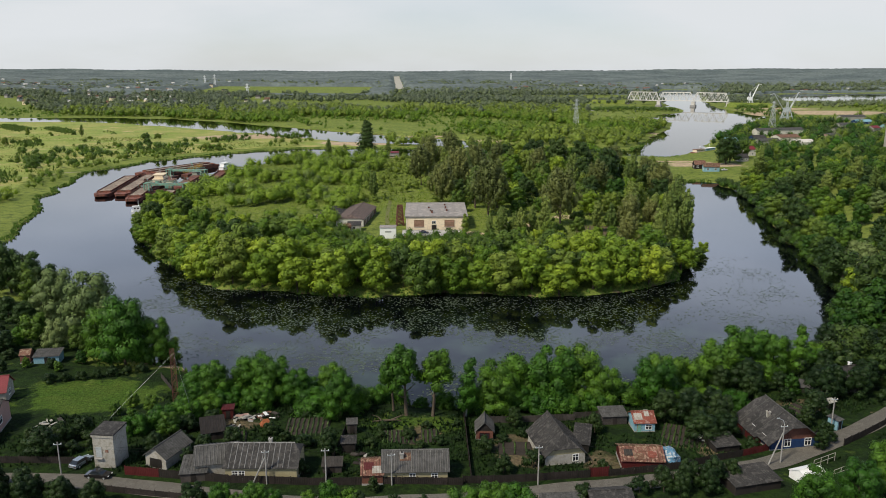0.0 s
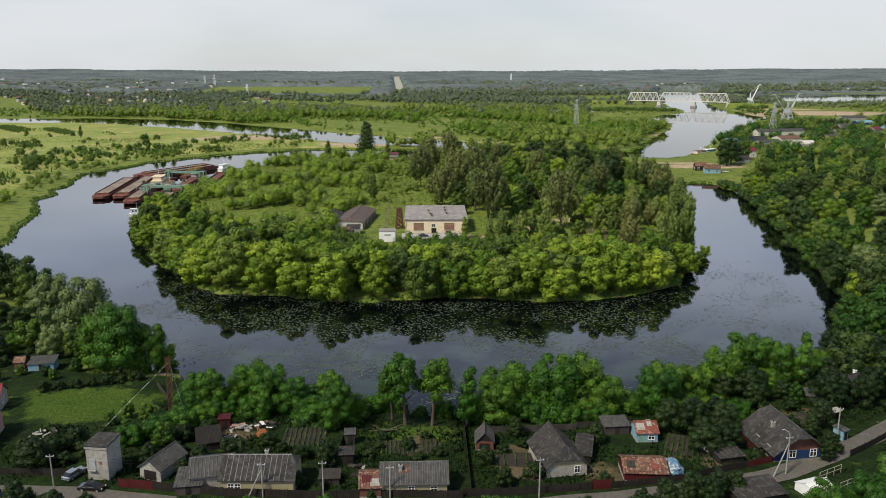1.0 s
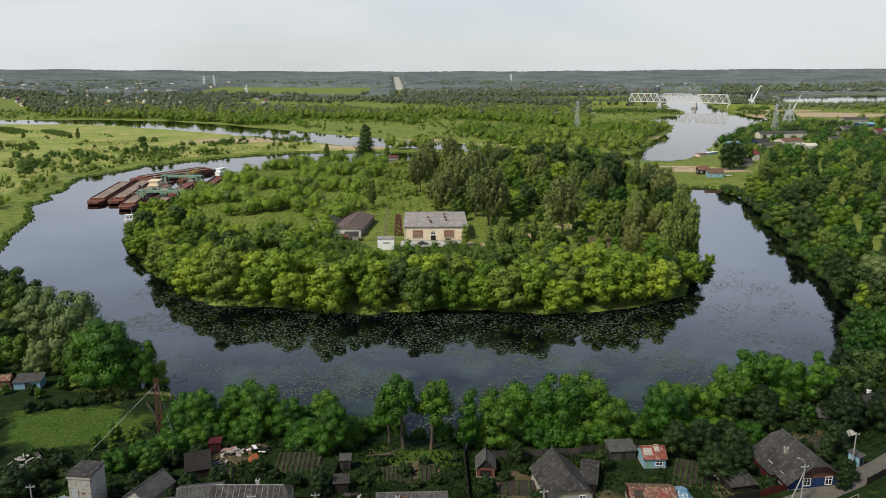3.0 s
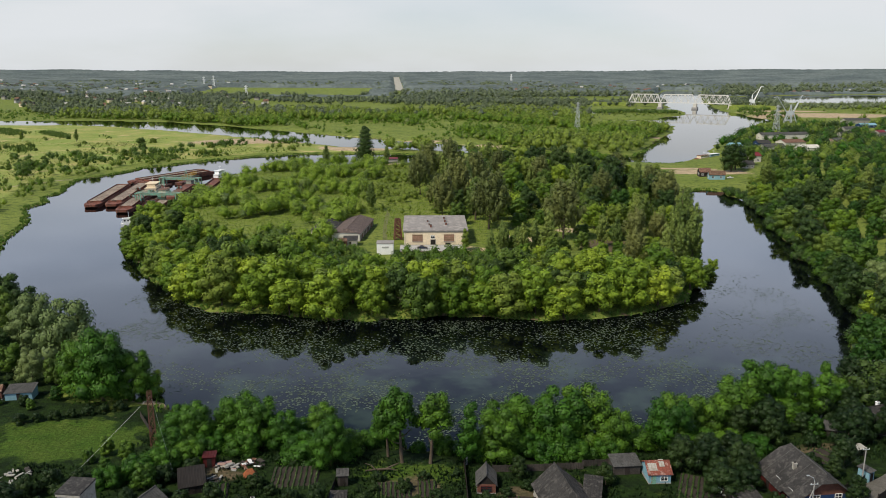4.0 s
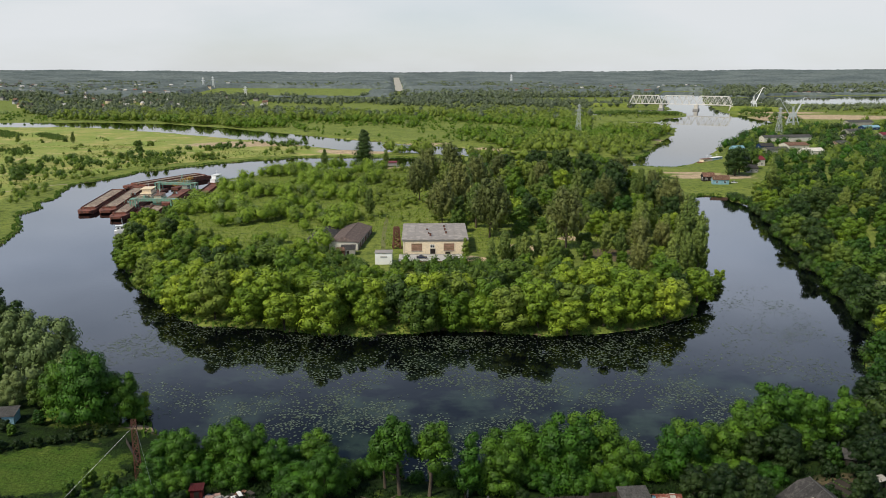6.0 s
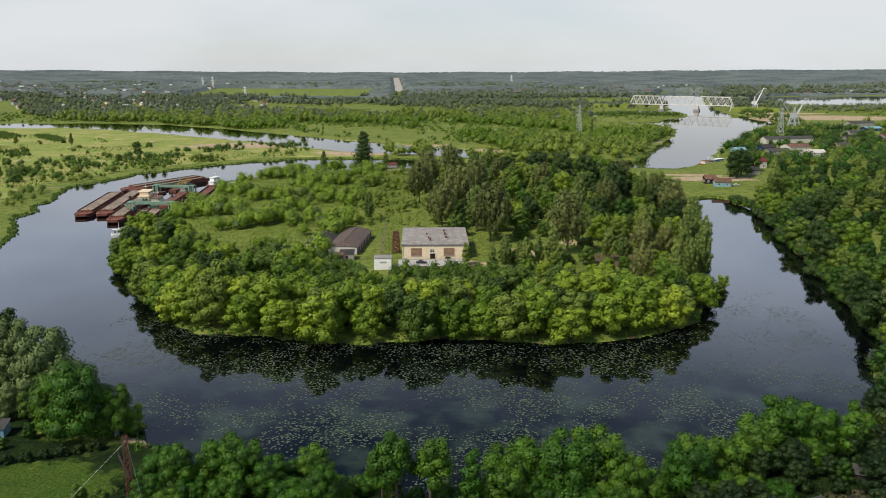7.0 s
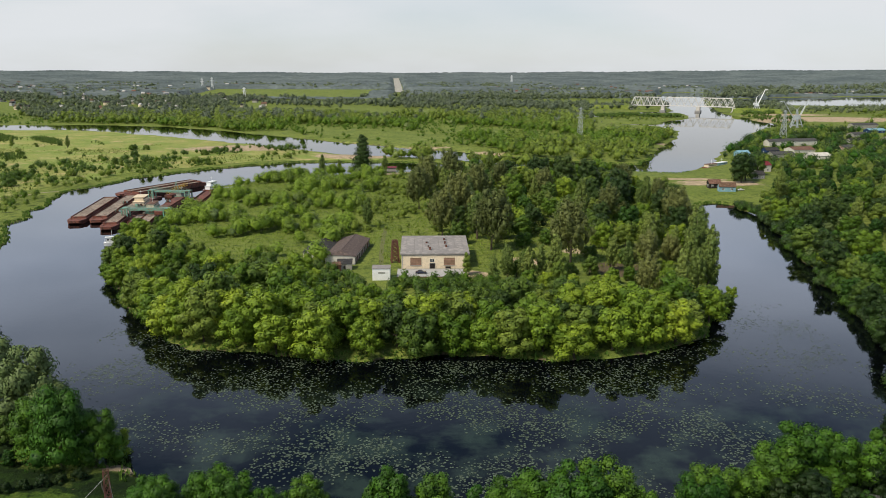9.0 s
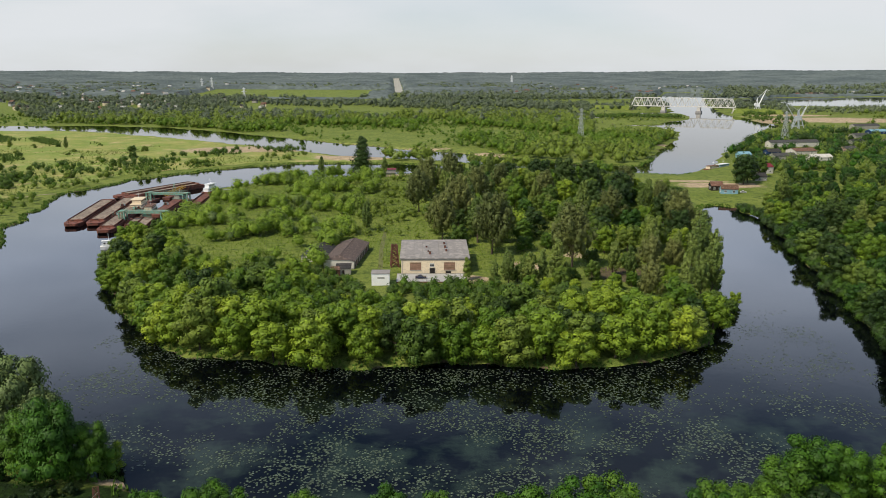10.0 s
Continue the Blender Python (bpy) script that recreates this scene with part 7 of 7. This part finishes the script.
for x, y, turn, w, d, wall, roof, label in [
        (196, 549, -8, 11, 6, LIGHT_BLUE, RUST, "pale blue hut with a brown roof by the spit"), (192, 563, 0, 8, 6, DARK_WOOD, RUST, "dark brown timber hut by the spit"),
        (262, 652, 15, 12, 10, SHED_WALL, CRIMSON, "white house with a crimson roof"), (243, 612, 10, 8, 7, WHITE, OLD_SLATE, "white cottage with a dark roof"),
        (292, 770, 10, 12, 9, LIGHT_BLUE, LIGHT_BLUE, "pale blue painted house by the river"), (328, 790, 10, 14, 10, BLUE, OLD_SLATE, "blue walled house with a grey roof"),
        (352, 742, 8, 20, 12, SHED_WALL, SHED_WALL, "long white shed with a pale roof"), (322, 752, 8, 22, 12, WHITE, SLATE, "grey roofed long house"),
        (362, 800, 12, 24, 16, SHED_WALL, RUST, "brick house with a wide brown roof"), (385, 872, 12, 60, 10, SHED_WALL, SLATE, "long white warehouse with many windows"),
        (420, 820, 20, 16, 10, PINK, SLATE, "pinkish house with a grey roof"), (470, 900, 20, 18, 10, WHITE, OLD_SLATE, "white house with a dark roof"),
        (520, 985, 15, 22, 12, WHITE, SLATE, "white walled shed beside the quay"), (575, 1045, 15, 26, 12, BLUE, LIGHT_BLUE, "building with a bright blue roof"),
        (600, 1120, 10, 40, 12, WHITE, SLATE, "long pale quay building"), (510, 900, 30, 14, 9, WHITE, CRIMSON, "white house with a dull red roof"),
        (560, 960, 30, 14, 9, LIGHT_BLUE, SLATE, "blue cottage with grey roof"), (620, 1010, 10, 18, 10, WHITE, BLUE, "white house with a blue roof"),
        (700, 1180, 10, 50, 14, WHITE, SLATE, "long pale warehouse beside the quay")]:
    cottage(x, y, turn, w, d, wall, roof, label, 5.4 if roof is CRIMSON else 3.4 if w < 30 else 5)
deckhouse("river_boat", "white and blue river boat moored at the bank", 249, 706, 38, 22, 6, 1, CLEAN_WHITE, LIGHT_BLUE, CLEAN_WHITE)
deckhouse("river_boat", "brown roofed houseboat moored at the bank", 236, 694, 36, 20, 6, 1, HULL, CREAM, RUST)
wt = thing("tower_block", "pale tall block behind the bank woods", "building", 402, 676, 0)
part("wall", box(-5, 5, -5, 5, -1, 24), WHITE, wt)
part("roof", box(-5.3, 5.3, -5.3, 5.3, 24, 24.6), FELT, wt)
for j in range(7):
    for u in (-2.6, 0.4, 3.2):
        part("window", box(u - 0.6, u + 0.6, -5.06, -4.95, 2 + j * 3.1, 3.5 + j * 3.1), GLASS, wt)
hut = thing("bathing_hut", "low white and red hut at the beach", "hut", -46, 676, 0, 0.6)
part("wall", box(-6, 6, -2.5, 2.5, -0.5, 2.4), WHITE, hut)
part("roof", slab([(-6.5, -3, 2.5), (6.5, -3, 2.5), (6.5, 3, 3.2), (-6.5, 3, 3.2)], 0.15), CRIMSON, hut)

# ---------------------------------------------------------------- distant settlements
rng_ = random.Random(77)
FAR_WALL = material("weathered_plaster", (0.46, 0.45, 0.42), 0.9, vary=0.2, objrand=0.2)
for k in range(320):
    zone = k % 5
    if zone < 3:
        y = rng_.uniform(1650, 3300)
        x = -y * rng_.uniform(0.22, 0.62)
    elif zone == 3:
        y = rng_.uniform(2500, 3300)
        x = y * rng_.uniform(0.03, 0.4)
    else:
        y = rng_.uniform(2500, 2750)
        x = y * rng_.uniform(0.35, 0.6)
    if float(shore(x, y)) < 25 or (zone == 4 and k % 2) or inside(x, y, FIELD):
        continue
    far_h = thing("distant_house", "small pale distant house among trees", "house", x, y, rng_.uniform(-40, 40), None, "distant houses")
    w, d, h = rng_.uniform(8, 15), rng_.uniform(7, 10), rng_.uniform(5, 8) + (5 if y > 2300 and x < 0.33 * y else -1)
    part("wall", box(-w / 2, w / 2, -d / 2, d / 2, -1, h), rng_.choice([FAR_WALL, WHITE, FAR_WALL, CREAM]), far_h)
    part("roof", ([(-w / 2 - 0.5, -d / 2 - 0.5, h), (w / 2 + 0.5, -d / 2 - 0.5, h), (w / 2 + 0.5, d / 2 + 0.5, h), (-w / 2 - 0.5, d / 2 + 0.5, h), (-w / 2, 0, h + 4), (w / 2, 0, h + 4)],
                  [(0, 1, 5, 4), (1, 2, 5), (2, 3, 4, 5), (3, 0, 4), (3, 2, 1, 0)]), rng_.choice([SLATE, FAR_WALL, RUST, OLD_SLATE]), far_h)

# ---------------------------------------------------------------- water lilies
def lilies(n, seed):
    rng_ = np.random.default_rng(seed)
    x, y = rng_.uniform(-110, 125, n), rng_.uniform(155, 300, n)
    d_ = channel_distance(x, y, OXBOW)
    inner = inside(x, y, [(-100, 300), (-100, 232), (-60, 218), (-30, 212), (10, 208), (50, 212), (85, 226), (110, 260), (118, 300)])
    patch = np.sin(x * 0.13 + 1.7 * np.sin(y * 0.09)) + np.sin(y * 0.21 + x * 0.05 + 1) + 0.8 * np.sin(x * 0.37 - y * 0.29)
    dens = np.where(inner, 0.5 + 0.25 * patch, 0.5 + 0.5 * patch) * np.where(x > 70, 0.35, 1) * np.where((x < -60) & ~inner, 0.4, 1)
    ok_ = (d_ < -1.5) & (rng_.random(n) < dens)
    x, y = x[ok_], y[ok_]
    verts, faces = [], []
    for u, v in zip(x, y):
        r, a0 = rng_.uniform(0.14, 0.36), rng_.uniform(0, 6.28)
        o = len(verts)
        tilt = rng_.uniform(-0.05, 0.05)
        verts += [(u + r * math.cos(a0 + a), v + r * math.sin(a0 + a), 0.025 + max(0, tilt * math.cos(a))) for a in (0.25, 1.3, 2.4, 3.5, 4.6, 5.9)] + [(u + 0.2 * r * math.cos(a0), v + 0.2 * r * math.sin(a0), 0.02)]
        faces.append(tuple(range(o, o + 7)))
    ob = new("water_lilies", mesh_of("water_lilies", verts, faces, material("lily_pad", (0.075, 0.1, 0.06), 0.5, vary=0.2, island=0.4, spec=0.35)))
    return tagged(ob, "pale green water lily pads in drifts", "water lily", kind="stuff")


lilies(64000, 12)

# firebreak road on the far slope
fb = [(-178 - 0.068 * (v - 3100), v) for v in range(2700, 4301, 100)]
ribbon("firebreak_road", fb, 30, 1.0, material("pale_gravel", (0.4, 0.38, 0.32), 0.95), "pale straight road through the far forest", "road")


# ---------------------------------------------------------------- reeds and tall grass
def tufts(name, label, mat, n, seed, where, height, area, blades=4):
    rng_ = np.random.default_rng(seed)
    x, y = rng_.uniform(area[0], area[1], n), rng_.uniform(area[2], area[3], n)
    ok_ = where(x, y, shore(x, y), rng_)
    x, y = x[ok_], y[ok_]
    z = ground_height(x, y)
    m_ = len(x)
    root = np.stack([x, y, np.maximum(z, -0.1)], 1)
    tris = []
    for b in range(blades):
        a = rng_.uniform(0, 6.28, m_)
        h = rng_.uniform(*height, m_)
        lean = np.stack([np.cos(a), np.sin(a), np.zeros(m_)], 1)
        side = np.stack([-np.sin(a), np.cos(a), np.zeros(m_)], 1)
        w = (0.28 * h)[:, None]
        base_ = root + lean * 0.2 * h[:, None]
        tris.append(np.stack([base_ - side * w, base_ + side * w, base_ + lean * 0.35 * h[:, None] + np.array([0, 0, 1.0]) * h[:, None]], 1))
    t = np.concatenate(tris).reshape(-1, 3)
    f = np.arange(len(t)).reshape(-1, 3)
    return tagged(new(name, mesh_of(name, t.tolist(), f.tolist(), mat)), label, "grass", kind="stuff")


REED = leaf("reed_green", (0.13, 0.22, 0.028), (0.09, 0.16, 0.02))
tufts("reeds", "fresh green reeds fringing the water", REED, 230000, 3, lambda x, y, d, r: (d > -0.8) & (d < 3.2) & ~inside(x, y, EASTBANK) & ~((y < 230) & (x > -55) & (x < 100) & (y < 190) & (r.random(len(x)) < 0.4)), (0.5, 1.2), (-300, 210, 150, 780))
tufts("meadow_grass", "tussocks of tall meadow grass", leaf("tussock", (0.16, 0.19, 0.03), (0.085, 0.13, 0.02)), 26000, 4,
      lambda x, y, d, r: (d > 3) & inside(x, y, MEADOW) & ~((x > -320) & (y > 790)) & (np.sin(x * 0.05 + np.sin(y * 0.04)) + np.sin(y * 0.07) + r.normal(0, 0.6, len(x)) > 0.6), (0.5, 1.3), (-560, -150, 330, 900), 3)
tufts("island_grass", "uneven tall grass of the island glades", leaf("glade_grass", (0.165, 0.245, 0.028), (0.12, 0.19, 0.022)), 26000, 6,
      lambda x, y, d, r: (d > 3) & inside(x, y, ISLAND) & (y > 340) & ~((np.abs(x + 4) < 19) & (y < 372)) & ~((np.abs(x + 39) < 11) & (y < 386)), (0.3, 0.9), (-150, 130, 340, 650), 3)
# weed green darkened too, matching the shade painted into the gardens
tufts("garden_weeds", "weeds and nettles in the gardens, darkened for foreground shade", leaf("weed", (0.017, 0.04, 0.008), (0.011, 0.026, 0.006)), 26000, 7,
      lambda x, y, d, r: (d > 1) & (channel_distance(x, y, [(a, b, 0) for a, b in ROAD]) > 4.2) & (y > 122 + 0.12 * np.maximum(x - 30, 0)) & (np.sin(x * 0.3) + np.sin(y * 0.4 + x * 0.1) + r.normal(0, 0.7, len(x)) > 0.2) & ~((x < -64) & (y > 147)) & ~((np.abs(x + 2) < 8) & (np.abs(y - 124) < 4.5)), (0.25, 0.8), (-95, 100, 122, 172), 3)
tufts("meadow_scrub", "low dark scrub patches in the meadow", leaf("scrub", (0.1, 0.16, 0.025), (0.07, 0.12, 0.018)), 60000, 9,
      lambda x, y, d, r: (d > 4) & inside(x, y, MEADOW) & (np.sin(x * 0.021 + 2 * np.sin(y * 0.013)) + np.sin(y * 0.033 + x * 0.011) + 0.7 * np.sin(x * 0.11 + y * 0.07) + r.normal(0, 0.25, len(x)) > 1.75), (0.8, 2.4), (-620, -150, 330, 1050), 7)
